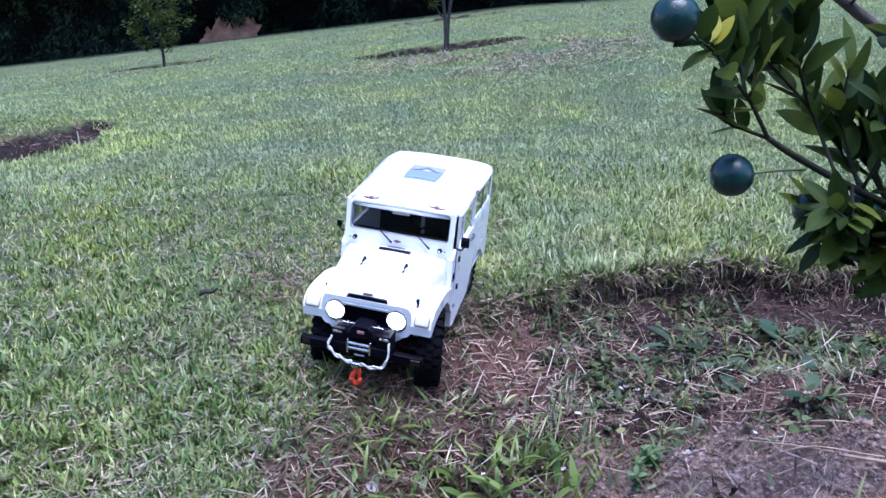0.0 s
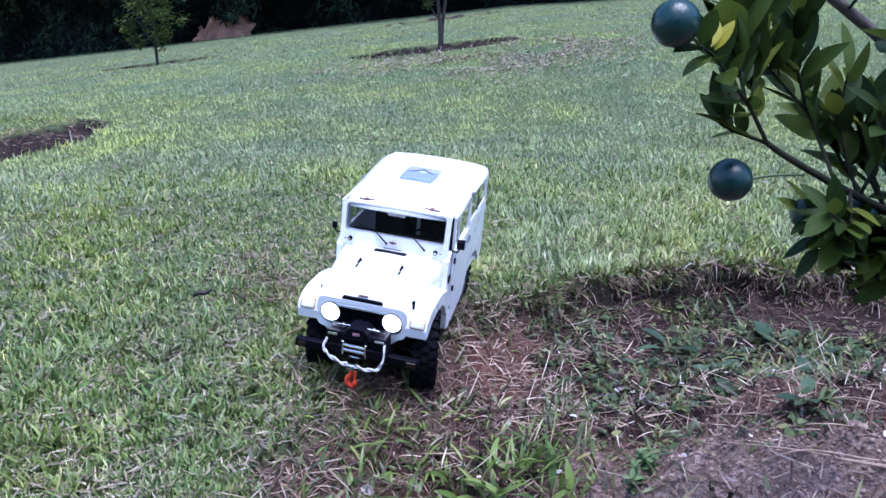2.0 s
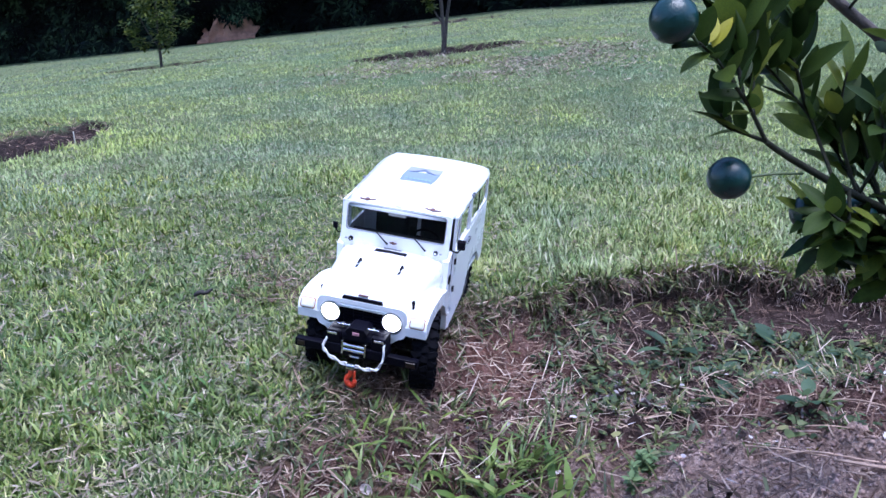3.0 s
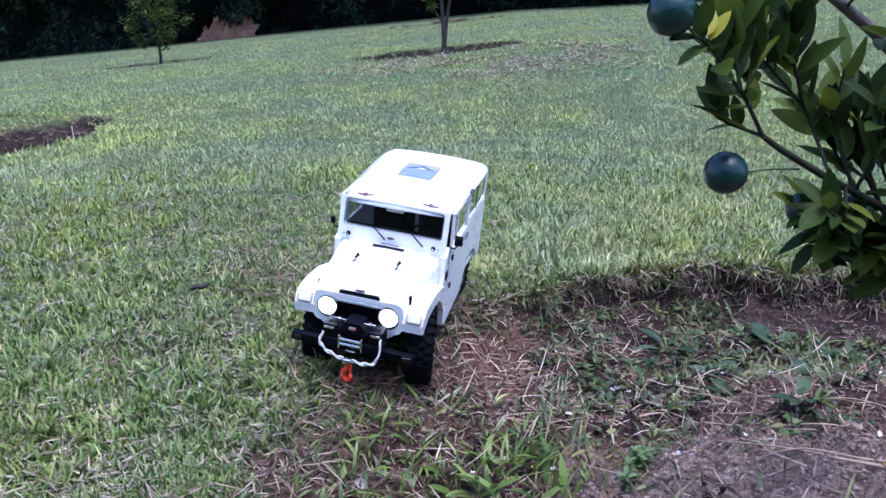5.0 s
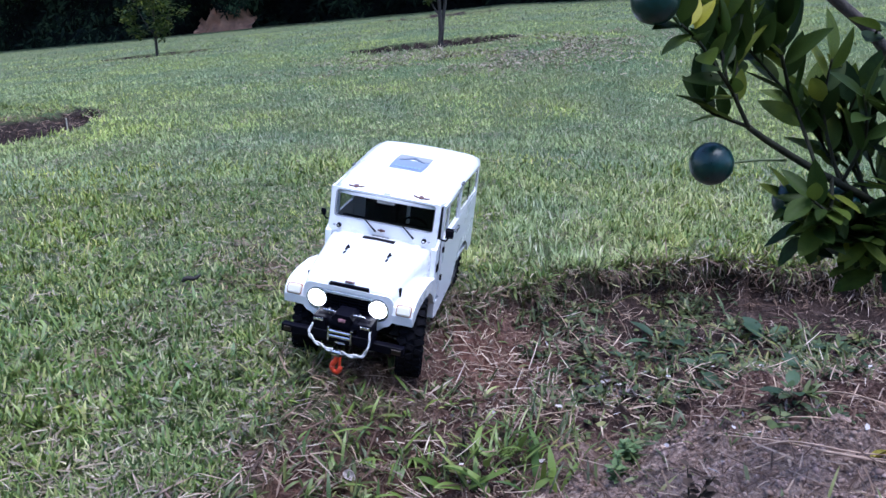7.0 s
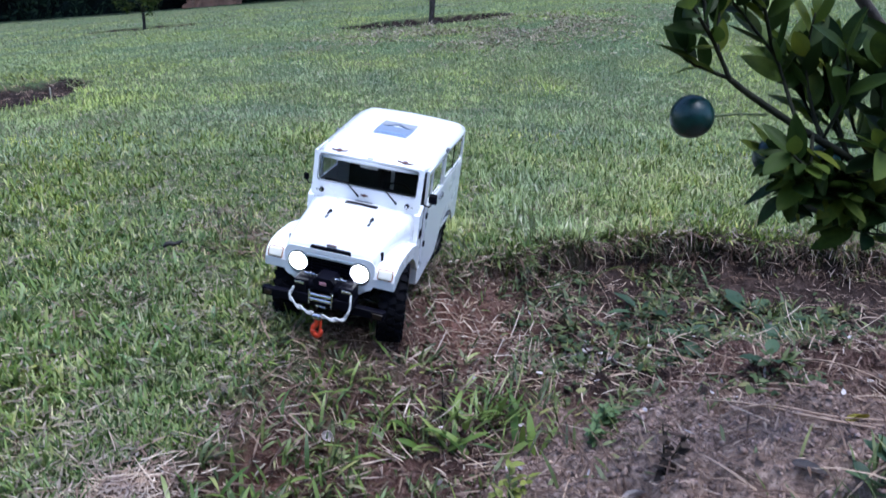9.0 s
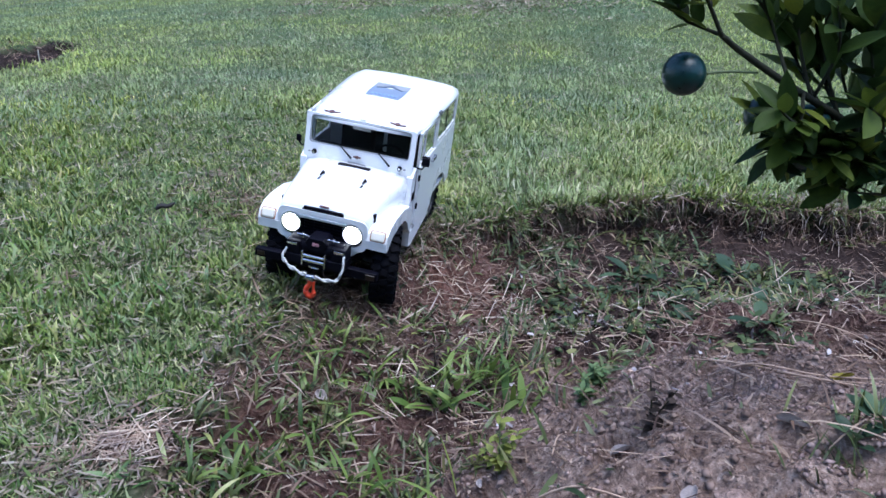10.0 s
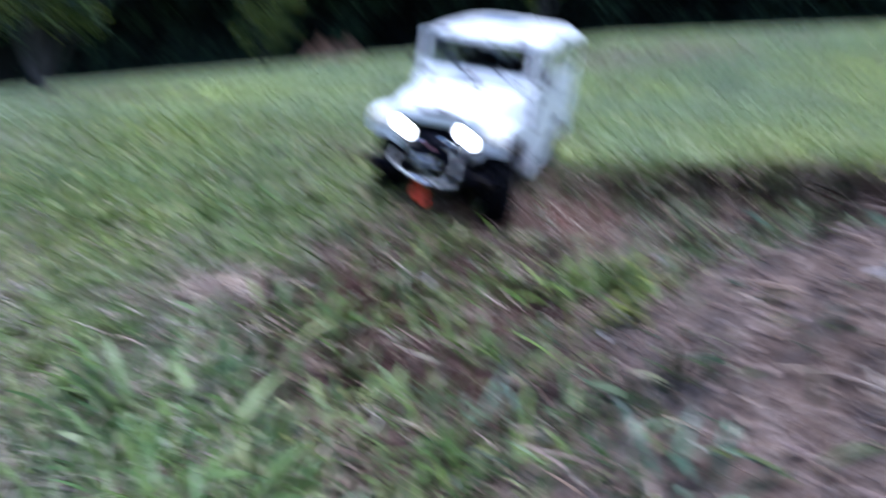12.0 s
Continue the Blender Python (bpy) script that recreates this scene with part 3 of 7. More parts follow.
def sow(n, r0, r1, power, size, levels, name, mat=None):
    """Lawn between two distances."""
    x, y, r = wedge(n, r0, r1, power)
    keep = soil_mask(x, y) < RNG.uniform(0.05, 0.4, len(x))
    bare = vnoise(x, y, 5.0, 21) * 0.45 + vnoise(x, y, 19.0, 22) * 0.35 + vnoise(x, y, 43.0, 24) * 0.2
    keep &= (bare > 0.46) | (RNG.random(len(x)) < 0.45)
    x, y, r = x[keep], y[keep], r[keep]
    n = len(x)
    grow = np.clip(r / 1.3, 0.9, 40)
    lush = vnoise(x, y, 3.0, 23) * 0.6 + vnoise(x, y, 8.0, 25) * 0.4
    length = RNG.uniform(0.011, 0.027, n) * grow ** 0.16 * (0.6 + 0.9 * lush) * size
    width = RNG.uniform(0.0014, 0.0030, n) * grow ** 0.45 * size
    p = np.stack([x, y, height(x, y) - 0.002], -1)
    blades(name, p, length, width, np.radians(RNG.uniform(12, 80, n)), RNG.uniform(0, 2 * np.pi, n), np.radians(RNG.uniform(-10, 55, n)), levels,
           mat or GRASS, "short green and straw-coloured lawn grass on the slope", "grass")


def sow_tufts(name, count, r0, r1, power, per, long, wide, levels, mat, label, sparse=0.36):
    """Blades that spread from one root, many roots over the lawn."""
    x, y, r = wedge(count, r0, r1, power)
    keep = (soil_mask(x, y) < 0.3) & (vnoise(x, y, 5.0, 21) * 0.5 + vnoise(x, y, 17.0, 28) * 0.5 > sparse)
    x, y, r = x[keep], y[keep], r[keep]
    size = np.repeat(RNG.uniform(0.6, 1.25, len(x)) * (0.7 + 0.6 * vnoise(x, y, 3.0, 23)), per)
    x, y, r = np.repeat(x, per), np.repeat(y, per), np.repeat(r, per)
    n = len(x)
    x, y = x + RNG.normal(0, 0.004, n), y + RNG.normal(0, 0.004, n)
    p = np.stack([x, y, height(x, y) - 0.002], -1)
    blades(name, p, RNG.uniform(*long, n) * size, RNG.uniform(*wide, n) * size , np.radians(RNG.uniform(28, 84, n)), RNG.uniform(0, 2 * np.pi, n), np.radians(RNG.uniform(0, 65, n)), levels,
           mat, label, "grass")


def build_lawn():
    sow(98000, 0.28, 2.4, 1.7, 0.85, 2, "lawn_grass")
    sow(265000, 2.0, 16.0, 2.05, 0.95, 2, "far_lawn_grass", FAR_GRASS)
    sow(90000, 9.0, 27.0, 1.9, 0.95, 2, "dry_shaded_grass", DRY_SHADED)
    sow_tufts("tufted_grass", 15500, 0.28, 2.3, 1.5, 9, (0.012, 0.027), (0.0020, 0.0036), 3, TUFT, "small spreading tufts of green grass in the lawn")
    # dead thatch between the tufts
    x, y, r = wedge(62000, 0.28, 4.5, 1.75)
    keep = soil_mask(x, y) < 0.2
    x, y, r = x[keep], y[keep], r[keep]
    n = len(x)
    p = np.stack([x, y, height(x, y) + RNG.uniform(0, 0.007, n)], -1)
    blades("thatch", p, RNG.uniform(0.006, 0.026, n), RNG.uniform(0.0009, 0.0022, n), np.radians(RNG.uniform(-8, 25, n)), RNG.uniform(0, 2 * np.pi, n), np.radians(RNG.uniform(-20, 40, n)), 2,
           THATCH, "pale dead thatch between the grass tufts", "dead grass")
    # worn places where only bleached thatch is left
    x, y, r = wedge(34000, 0.28, 4.5, 1.6)
    keep = (soil_mask(x, y) < 0.2) & (vnoise(x, y, 7.0, 51) * 0.55 + vnoise(x, y, 19.0, 52) * 0.45 > 0.55)
    x, y = x[keep], y[keep]
    n = len(x)
    p = np.stack([x, y, height(x, y) + RNG.uniform(0.003, 0.012, n)], -1)
    blades("worn_thatch", p, RNG.uniform(0.008, 0.026, n), RNG.uniform(0.0012, 0.0026, n), np.radians(RNG.uniform(-8, 25, n)), RNG.uniform(0, 2 * np.pi, n), np.radians(RNG.uniform(-20, 40, n)), 2,
           THATCH, "bleached brown thatch in worn places of the lawn", "dead grass")
    # brown, thin turf in front of the second bowl and beyond
    x, y = RNG.normal(0.45, 0.75, 9000), RNG.normal(5.35, 0.55, 9000)
    keep = (soil_mask(x, y) < 0.2) & (vnoise(x, y, 2.2, 53) * 0.5 + vnoise(x, y, 7.0, 54) * 0.5 > 0.47)
    x, y = x[keep], y[keep]
    n = len(x)
    p = np.stack([x, y, height(x, y) + RNG.uniform(0.004, 0.020, n)], -1)
    blades("dry_turf", p, RNG.uniform(0.020, 0.050, n), RNG.uniform(0.004, 0.008, n), np.radians(RNG.uniform(-8, 30, n)), RNG.uniform(0, 2 * np.pi, n), np.radians(RNG.uniform(-20, 40, n)), 2,
           THATCH, "thin brown turf in a dry stretch of the lawn", "dead grass")
    # taller, brighter grass along the far side of the bowl
    n = 15000
    x, y = RNG.uniform(0.12, 1.25, n), 1.06 + 0.75 * RNG.random(n) ** 1.4
    keep = (soil_mask(x, y) < 0.2) & (vnoise(x, y, 5.0, 57) * 0.6 + vnoise(x, y, 16.0, 58) * 0.4 > 0.42)
    x, y = x[keep], y[keep]
    n = len(x)
    p = np.stack([x, y, height(x, y) - 0.003], -1)
    blades("lush_grass", p, RNG.uniform(0.014, 0.036, n), RNG.uniform(0.0020, 0.0040, n), np.radians(RNG.uniform(35, 88, n)), RNG.uniform(0, 2 * np.pi, n), np.radians(RNG.uniform(0, 60, n)), 3,
           LUSH, "tall bright yellow-green grass above the cut bank", "grass")
    # broader, longer blades in patches close by
    x, y, r = wedge(17000, 0.28, 2.6, 1.6)
    keep = (soil_mask(x, y) < 0.2) & (vnoise(x, y, 4.5, 26) * 0.6 + vnoise(x, y, 14.0, 27) * 0.4 > 0.52)
    x, y = x[keep], y[keep]
    n = len(x)
    p = np.stack([x, y, height(x, y) - 0.003], -1)
    blades("broad_grass", p, RNG.uniform(0.016, 0.034, n), RNG.uniform(0.0030, 0.0054, n), np.radians(RNG.uniform(15, 65, n)), RNG.uniform(0, 2 * np.pi, n), np.radians(RNG.uniform(20, 90, n)), 4,
           BROAD, "broad bright green grass blades in loose patches on the lawn", "grass")


build_lawn()


def build_outer_lawn():
    """The rest of the lawn round about."""
    n = 36000
    r, a = 0.35 * (60.0 ** RNG.random(n)), RNG.uniform(0.70, 2 * np.pi - 0.78, n)
    x, y = 0.16 + r * np.sin(a), -0.16 + r * np.cos(a)
    keep = soil_mask(x, y) < 0.3
    x, y, r = x[keep], y[keep], r[keep]
    n = len(x)
    p = np.stack([x, y, height(x, y) - 0.002], -1)
    blades("outer_lawn_grass", p, RNG.uniform(0.014, 0.034, n) * r ** 0.35, RNG.uniform(0.004, 0.008, n) * r ** 0.6, np.radians(RNG.uniform(0, 60, n)), RNG.uniform(0, 6.283, n), np.radians(RNG.uniform(-10, 50, n)), 2,
           GRASS, "short lawn grass on the slope round about", "grass")


build_outer_lawn()


# ---- the scale-model truck: x to its right, y forward from the front axle, z up ----
def build_truck(m):
    car = thing("model_truck", "white scale-model off-road truck with lit headlights on the grass", "toy truck", m)

    def mirrored(name, make, mat, label="", parent=None, smooth=False):
        made = []
        for s in (1, -1):
            bm = bmesh.new()
            make(bm, s)
            made.append(part(name, bm, mat, parent or car, label, smooth))
        return made

    # lower body: sides with the rear wheel arch, tail, floor, cowl
    bm = bmesh.new()
    arch = [(-0.23 + 0.050 * math.cos(radians(a)), 0.044 + 0.040 * math.sin(radians(a))) for a in range(165, 14, -15)]
    prof = [(-0.300, 0.056), (-0.300, 0.146), (-0.172, 0.146), (-0.172, 0.050)] + [p for p in arch[::-1]]
    for s in (1, -1):
        add_prism(bm, prof, 0, s * 0.0760, s * 0.0790)
        add_prism(bm, [(-0.082, 0.056), (-0.082, 0.146), (-0.071, 0.1415), (-0.064, 0.1375), (-0.062, 0.076), (-0.070, 0.056)], 0, s * 0.0690, s * 0.0765)
        add_prism(bm, [(-0.174, 0.044), (-0.174, 0.058), (-0.070, 0.058), (-0.072, 0.036), (-0.086, 0.033)], 0, s * 0.066, s * 0.0790)
    add_box(bm, (-0.0760, -0.300, 0.056), (0.0760, -0.296, 0.146), 0.001)
    add_box(bm, (-0.0760, -0.296, 0.062), (0.0760, -0.068, 0.066))
    add_box(bm, (-0.069, -0.085, 0.066), (0.069, -0.066, 0.141), 0.002)
    part("body", bm, PAINT, car)

    def seam(bm, s):
        add_prism(bm, [(-0.172, 0.060), (-0.172, 0.146), (-0.0835, 0.146), (-0.0835, 0.066), (-0.090, 0.060)], 0, s * 0.0770, s * 0.0802)
        for y0, y1 in ((-0.0850, -0.0885), (-0.1085, -0.1110), (-0.1680, -0.172)):
            add_box(bm, (s * 0.0750, min(y0, y1), 0.146), (s * 0.0785, max(y0, y1), 0.190))
        add_box(bm, (s * 0.0750, -0.172, 0.187), (s * 0.0785, -0.085, 0.192))
    doors = mirrored("door", seam, PAINT)
    for s, d in zip((1, -1), doors):
        bm = bmesh.new()
        add_box(bm, (s * 0.0802, -0.164, 0.134), (s * 0.0830, -0.148, 0.138), 0.001)
        part("door_handle", bm, CHROME, d, "small chrome handle")
        for z in (0.088, 0.128):
            bm = bmesh.new()
            add_cyl(bm, (s * 0.0805, -0.0845, z), (s * 0.0805, -0.0845, z + 0.008), 0.0016, seg=8)
            part("hinge", bm, BLACK, d, "black door hinge")
        bm = bmesh.new()
        add_box(bm, (s * 0.0762, -0.168, 0.1465), (s * 0.0770, -0.111, 0.1875))
        part("window", bm, GLASS, d)
        bm = bmesh.new()
        add_box(bm, (s * 0.0762, -0.1085, 0.1465), (s * 0.0770, -0.0885, 0.1875))
        part("vent_window", bm, GLASS, d)

    # windscreen frame leaning back, its pane and wipers
    bm = bmesh.new()
    lean = Matrix.Translation((0, -0.068, 0.138)) @ Matrix.Rotation(radians(9), 4, "X") @ Matrix.Translation((0, 0.068, -0.138))
    vs = add_ring(bm, round_rect(-0.0735, 0.0735, 0.138, 0.1960, 0.004), round_rect(-0.0668, 0.0668, 0.1585, 0.1940, 0.004), 1, -0.071, -0.066)
    for v in vs:
        v.co = lean @ v.co
    ws = part("windscreen_frame", bm, PAINT, car)
    bm = bmesh.new()
    add_box(bm, (-0.0673, -0.0695, 0.1575), (0.0673, -0.0685, 0.1935), m=lean)
    part("windscreen", bm, GLASS, ws)
    bm = bmesh.new()
    vs = add_ring(bm, round_rect(-0.0674, 0.0674, 0.1578, 0.1936, 0.004), round_rect(-0.0665, 0.0665, 0.1588, 0.1926, 0.004), 1, -0.0665, -0.0655)
    for v in vs:
        v.co = lean @ v.co
    part("rubber_seal", bm, SEAL, ws)
    for x0, x1 in ((0.0255, 0.0085), (-0.0265, -0.0430)):
        bm = bmesh.new()
        add_tube(bm, [lean @ Vector((x1, -0.0628, 0.1475)), lean @ Vector((x0, -0.0642, 0.1610))], [0.0011, 0.0008], 6)
        add_ball(bm, lean @ Vector((x1, -0.0628, 0.1475)), 0.0016, 8)
        part("wiper", bm, BLACK, ws, "thin black wiper")
    bm = bmesh.new()
    add_box(bm, (-0.012, -0.078, 0.1835), (0.012, -0.0745, 0.1885), 0.001)
    part("rear_view_mirror", bm, STEEL, ws)
    for x in (0.058, -0.058):
        bm = bmesh.new()
        add_cyl(bm, (x, -0.0650, 0.1475), (x, -0.0615, 0.1475), 0.0032, 0.0028, 14)
        part("cowl_knob", bm, BLACK, ws, "small round black knob")
        bm = bmesh.new()
        add_cyl(bm, (x, -0.0620, 0.1475), (x, -0.0608, 0.1475), 0.0016, seg=10)
        part("knob_cap", bm, CHROME, ws)
        bm = bmesh.new()
        sx = 0.0065 if x > 0 else -0.0065
        add_box(bm, (x + sx - 0.0016, -0.0652, 0.1462), (x + sx + 0.0016, -0.0630, 0.1477), 0.0004)
        part("clip", bm, STEEL, ws)
    bm = bmesh.new()
    add_box(bm, (-0.005, -0.0655, 0.1492), (0.005, -0.0640, 0.1515), 0.0006)
    add_ball(bm, (0, -0.0645, 0.1503), 0.0026, 10, (1, 0.5, 0.9))
    part("emblem", bm, EMBLEM, ws, "tiny dark red emblem")

    # roof cap: crowned, with rounded corners and a gutter lip
    bm = bmesh.new()
    nx, ny = 15, 21
    top, low = [], []
    for j in range(ny):
        row_t, row_l = [], []
        for i in range(nx):
            u, v = 2 * i / (nx - 1) - 1, 2 * j / (ny - 1) - 1
            cu = u * math.sqrt(max(0.0, 1 - 0.18 * abs(v) ** 6))
            cv = v * math.sqrt(max(0.0, 1 - 0.10 * abs(u) ** 6))
            x, y = (0.0805 - 0.0042 * v) * cu, -0.1865 + 0.1155 * cv
            edge = max(abs(u) ** 7, abs(v) ** 9)
            z = 0.2030 + 0.0050 * (1 - u * u) * (1 - 0.4 * v * v) - 0.0080 * edge - (0.0050 * max(0.0, v - 0.45) / 0.55) - 0.0030 * v + 0.001
            row_t.append(bm.verts.new((x, y, z)))
            row_l.append(bm.verts.new((x * 0.985, -0.1865 + (y + 0.1865) * 0.985, 0.1905 - 0.0022 * v)))
        top.append(row_t)
        low.append(row_l)
    for j in range(ny - 1):
        for i in range(nx - 1):
            bm.faces.new((top[j][i], top[j][i + 1], top[j + 1][i + 1], top[j + 1][i]))
            bm.faces.new((low[j][i], low[j + 1][i], low[j + 1][i + 1], low[j][i + 1]))
    rim_t = top[0] + [r[-1] for r in top[1:]] + top[-1][-2::-1] + [r[0] for r in top[-2:0:-1]]
    rim_l = low[0] + [r[-1] for r in low[1:]] + low[-1][-2::-1] + [r[0] for r in low[-2:0:-1]]
    for k in range(len(rim_t)):
        n = (k + 1) % len(rim_t)
        bm.faces.new((rim_t[k], rim_l[k], rim_l[n], rim_t[n]))
    roof = part("roof", bm, PAINT, car, smooth=True)
    for s in (1, -1):
        bm = bmesh.new()
        add_tube(bm, [(s * 0.0755, -0.092, 0.1932), (s * 0.0785, -0.180, 0.1945), (s * 0.0800, -0.275, 0.1955)], 0.0010, 6)
        part("gutter", bm, PAINT, roof)

    def roof_z(x, y):
        u, v = x / 0.0805, (y + 0.1865) / 0.1155
        return 0.2030 + 0.0050 * (1 - u * u) * (1 - 0.4 * v * v) - 0.0080 * max(abs(u) ** 7, abs(v) ** 9) - 0.0050 * max(0.0, v - 0.45) / 0.55 - 0.0030 * v + 0.001

    def sheet(bm, pts, lift):
        low_v = [bm.verts.new((x, y, roof_z(x, y) + 0.0001)) for x, y in pts]
        top_v = [bm.verts.new((x, y, roof_z(x, y) + lift)) for x, y in pts]
        bm.faces.new(top_v)
        for i in range(len(pts)):
            j = (i + 1) % len(pts)
            bm.faces.new((low_v[i], low_v[j], top_v[j], top_v[i]))
    bm = bmesh.new()
    sheet(bm, [(-0.025, -0.196), (0.025, -0.196), (0.025, -0.174), (-0.025, -0.174)][::-1], 0.0005)
    sheet(bm, [(-0.025, -0.174), (0.025, -0.174), (0.023, -0.154), (-0.023, -0.154)][::-1], 0.0005)
    decal = part("roof_decal", bm, DECAL, roof, "pale blue rectangular sticker with a mountain shape")
    bm = bmesh.new()
    sheet(bm, [(-0.0245, -0.217), (0.0245, -0.217), (0.025, -0.1965), (0.012, -0.1965), (0.0, -0.208), (-0.012, -0.1965), (-0.025, -0.1965)], 0.0005)
    part("pale_field", bm, DECAL_PALE, decal)
    bm = bmesh.new()
    sheet(bm, [(-0.019, -0.1915), (0.0, -0.2090), (0.019, -0.1915), (0.008, -0.1960), (0.0, -0.2010), (-0.008, -0.1960)], 0.0009)
    part("mountain_shape", bm, DECAL_DARK, decal)
    bm = bmesh.new()
    for k in range(7):
        x = -0.0190 + 0.0056 * k
        sheet(bm, [(x, -0.1680), (x + 0.0036, -0.1680), (x + 0.0036, -0.1610), (x, -0.1610)], 0.0009)
    part("lettering_bars", bm, DECAL_MID, decal)
    for x in (0.0445, -0.0445):
        bm = bmesh.new()
        for side in (-1, 1):
            sheet(bm, [(x + side * 0.0030, -0.0848), (x + side * 0.0115, -0.0868), (x + side * 0.0105, -0.0850), (x + side * 0.0085, -0.0838), (x + side * 0.0030, -0.0832)][::side], 0.0008)
        sheet(bm, [(x + 0.0036 * math.cos(k * math.pi / 5), -0.0848 + 0.0030 * math.sin(k * math.pi / 5)) for k in range(10)], 0.0012)
        part("roof_emblem", bm, EMBLEM, roof, "dark red winged emblem")
    bm = bmesh.new()
    sheet(bm, [(-0.004, -0.0800), (-0.004, -0.0765), (0.004, -0.0765), (0.004, -0.0800)], 0.0008)
    part("visor_badge", bm, DECAL_PALE, roof)
    for s in (1, -1):
        bm = bmesh.new()
        add_box(bm, (s * 0.0790, -0.176, 0.1945), (s * 0.0815, -0.168, 0.1985), 0.0006)
        part("side_badge", bm, STEEL, roof)

    # upper body behind the doors: pillars, quarter windows, tail window
    def quarter(bm, s):
        add_ring(bm, round_rect(-0.300, -0.1725, 0.146, 0.1935, 0.003), round_rect(-0.290, -0.1815, 0.1515, 0.1890, 0.006), 0, s * 0.0755, s * 0.0787)
    for s, q in zip((1, -1), mirrored("quarter_panel", quarter, PAINT)):
        bm = bmesh.new()
        add_box(bm, (s * 0.0765, -0.291, 0.1505), (s * 0.0773, -0.1805, 0.1900))
        part("quarter_window", bm, GLASS, q)
        bm = bmesh.new()
        add_box(bm, (s * 0.0762, -0.2375, 0.1515), (s * 0.0780, -0.2350, 0.1890))
        part("window_divider", bm, BLACK, q)
    bm = bmesh.new()
    add_ring(bm, round_rect(-0.0755, 0.0755, 0.146, 0.1935, 0.003), round_rect(-0.050, 0.050, 0.153, 0.1885, 0.005), 1, -0.300, -0.2965)
    tail = part("tail_panel", bm, PAINT, car)
    bm = bmesh.new()
    add_box(bm, (-0.051, -0.2988, 0.152), (0.051, -0.2980, 0.1875))
    part("tail_window", bm, GLASS, tail)
    for s in (1, -1):
        bm = bmesh.new()
        add_box(bm, (s * 0.060, -0.3045, 0.092), (s * 0.070, -0.300, 0.108), 0.001)
        part("tail_lamp", bm, EMBLEM, tail, "dark red tail lamp")

    # bonnet: tapering forward, rounded along its sides
    bm = bmesh.new()
    stations = [(-0.0665, 0.0710, 0.1395, 0.100), (-0.045, 0.0680, 0.1388, 0.100), (-0.015, 0.0635, 0.1372, 0.100), (0.015, 0.0600, 0.1345, 0.100), (0.036, 0.0575, 0.1300, 0.100), (0.0455, 0.0560, 0.1240, 0.107), (0.0490, 0.0550, 0.1185, 0.107)]
    rings = []
    for y, w, z, zb in stations:
        ring = []
        for fx, fz in ((-1.0, 0.0), (-1.0, 0.55), (-0.97, 0.80), (-0.90, 0.93), (-0.75, 0.985), (-0.4, 1.02), (0, 1.04), (0.4, 1.02), (0.75, 0.985), (0.90, 0.93), (0.97, 0.80), (1.0, 0.55), (1.0, 0.0)):
            ring.append(bm.verts.new((fx * w, y, zb + fz * (z - zb))))
        rings.append(ring)
    for a, c in zip(rings, rings[1:]):
        for i in range(len(a) - 1):
            bm.faces.new((a[i], a[i + 1], c[i + 1], c[i]))
    bm.faces.new(rings[-1])
    bm.faces.new(rings[0][::-1])
    hood = part("bonnet", bm, PAINT, car, smooth=True)
    bm = bmesh.new()
    add_box(bm, (-0.0215, -0.0610, 0.1390), (0.0215, -0.0530, 0.1412), 0.0008)
    part("cowl_vent", bm, BLACK, hood, "black air vent")
    bm = bmesh.new()
    add_box(bm, (-0.012, -0.0655, 0.1390), (0.012, -0.0640, 0.1425), 0.0005)
    part("vent_lip", bm, STEEL, hood)
    for x in (0.0275, -0.0275):
        bm = bmesh.new()
        add_tube(bm, [(x, -0.021, 0.1380), (x, -0.019, 0.1415), (x, -0.009, 0.1405)], [0.0018, 0.0017, 0.0012], 7)
        latch = part("bonnet_latch", bm, BLACK, hood, "small black rubber latch")
        bm = bmesh.new()
        add_box(bm, (x - 0.0017, -0.009, 0.1368), (x + 0.0017, -0.001, 0.1385), 0.0006)
        part("latch_plate", bm, CHROME, latch)
    bm = bmesh.new()
    add_prism(bm, [(-0.0262, 0.1180), (0.0262, 0.1180), (0.0240, 0.1226), (-0.0240, 0.1226)], 1, 0.0400, 0.0498)
    part("nose_slot", bm, BLACK, hood, "black air slot")
    bm = bmesh.new()
    add_box(bm, (-0.0060, 0.0440, 0.1242), (0.0060, 0.0475, 0.1258), 0.0006)
    add_ball(bm, (0, 0.0462, 0.1250), 0.0024, 10, (1, 0.8, 0.6))
    part("bonnet_emblem", bm, EMBLEM, hood, "tiny dark red emblem")

    # front: white surround, dark grille, headlamps
    bm = bmesh.new()
    add_ring(bm, round_rect(-0.0565, 0.0565, 0.078, 0.1185, 0.010, 6), round_rect(-0.0510, 0.0510, 0.0830, 0.1130, 0.0128, 6), 1, 0.0455, 0.0505)
    add_prism(bm, [(-0.050, 0.079), (0.050, 0.079), (0.034, 0.066), (-0.034, 0.066)], 1, 0.0425, 0.0485)
    bezel = part("grille_surround", bm, PAINT, car)
    bm = bmesh.new()
    add_box(bm, (-0.052, 0.0425, 0.0815), (0.052, 0.0452, 0.1140))
    for k in range(6):
        z = 0.0890 + 0.0040 * k
        add_box(bm, (-0.027, 0.0452, z), (0.027, 0.0472, z + 0.0014))
    for k in range(5):
        x = -0.024 + 0.012 * k
        add_box(bm, (x - 0.0007, 0.0452, 0.0870), (x + 0.0007, 0.0475, 0.1120))
    part("grille", bm, BLACK, bezel, "black slatted grille")
    bm = bmesh.new()
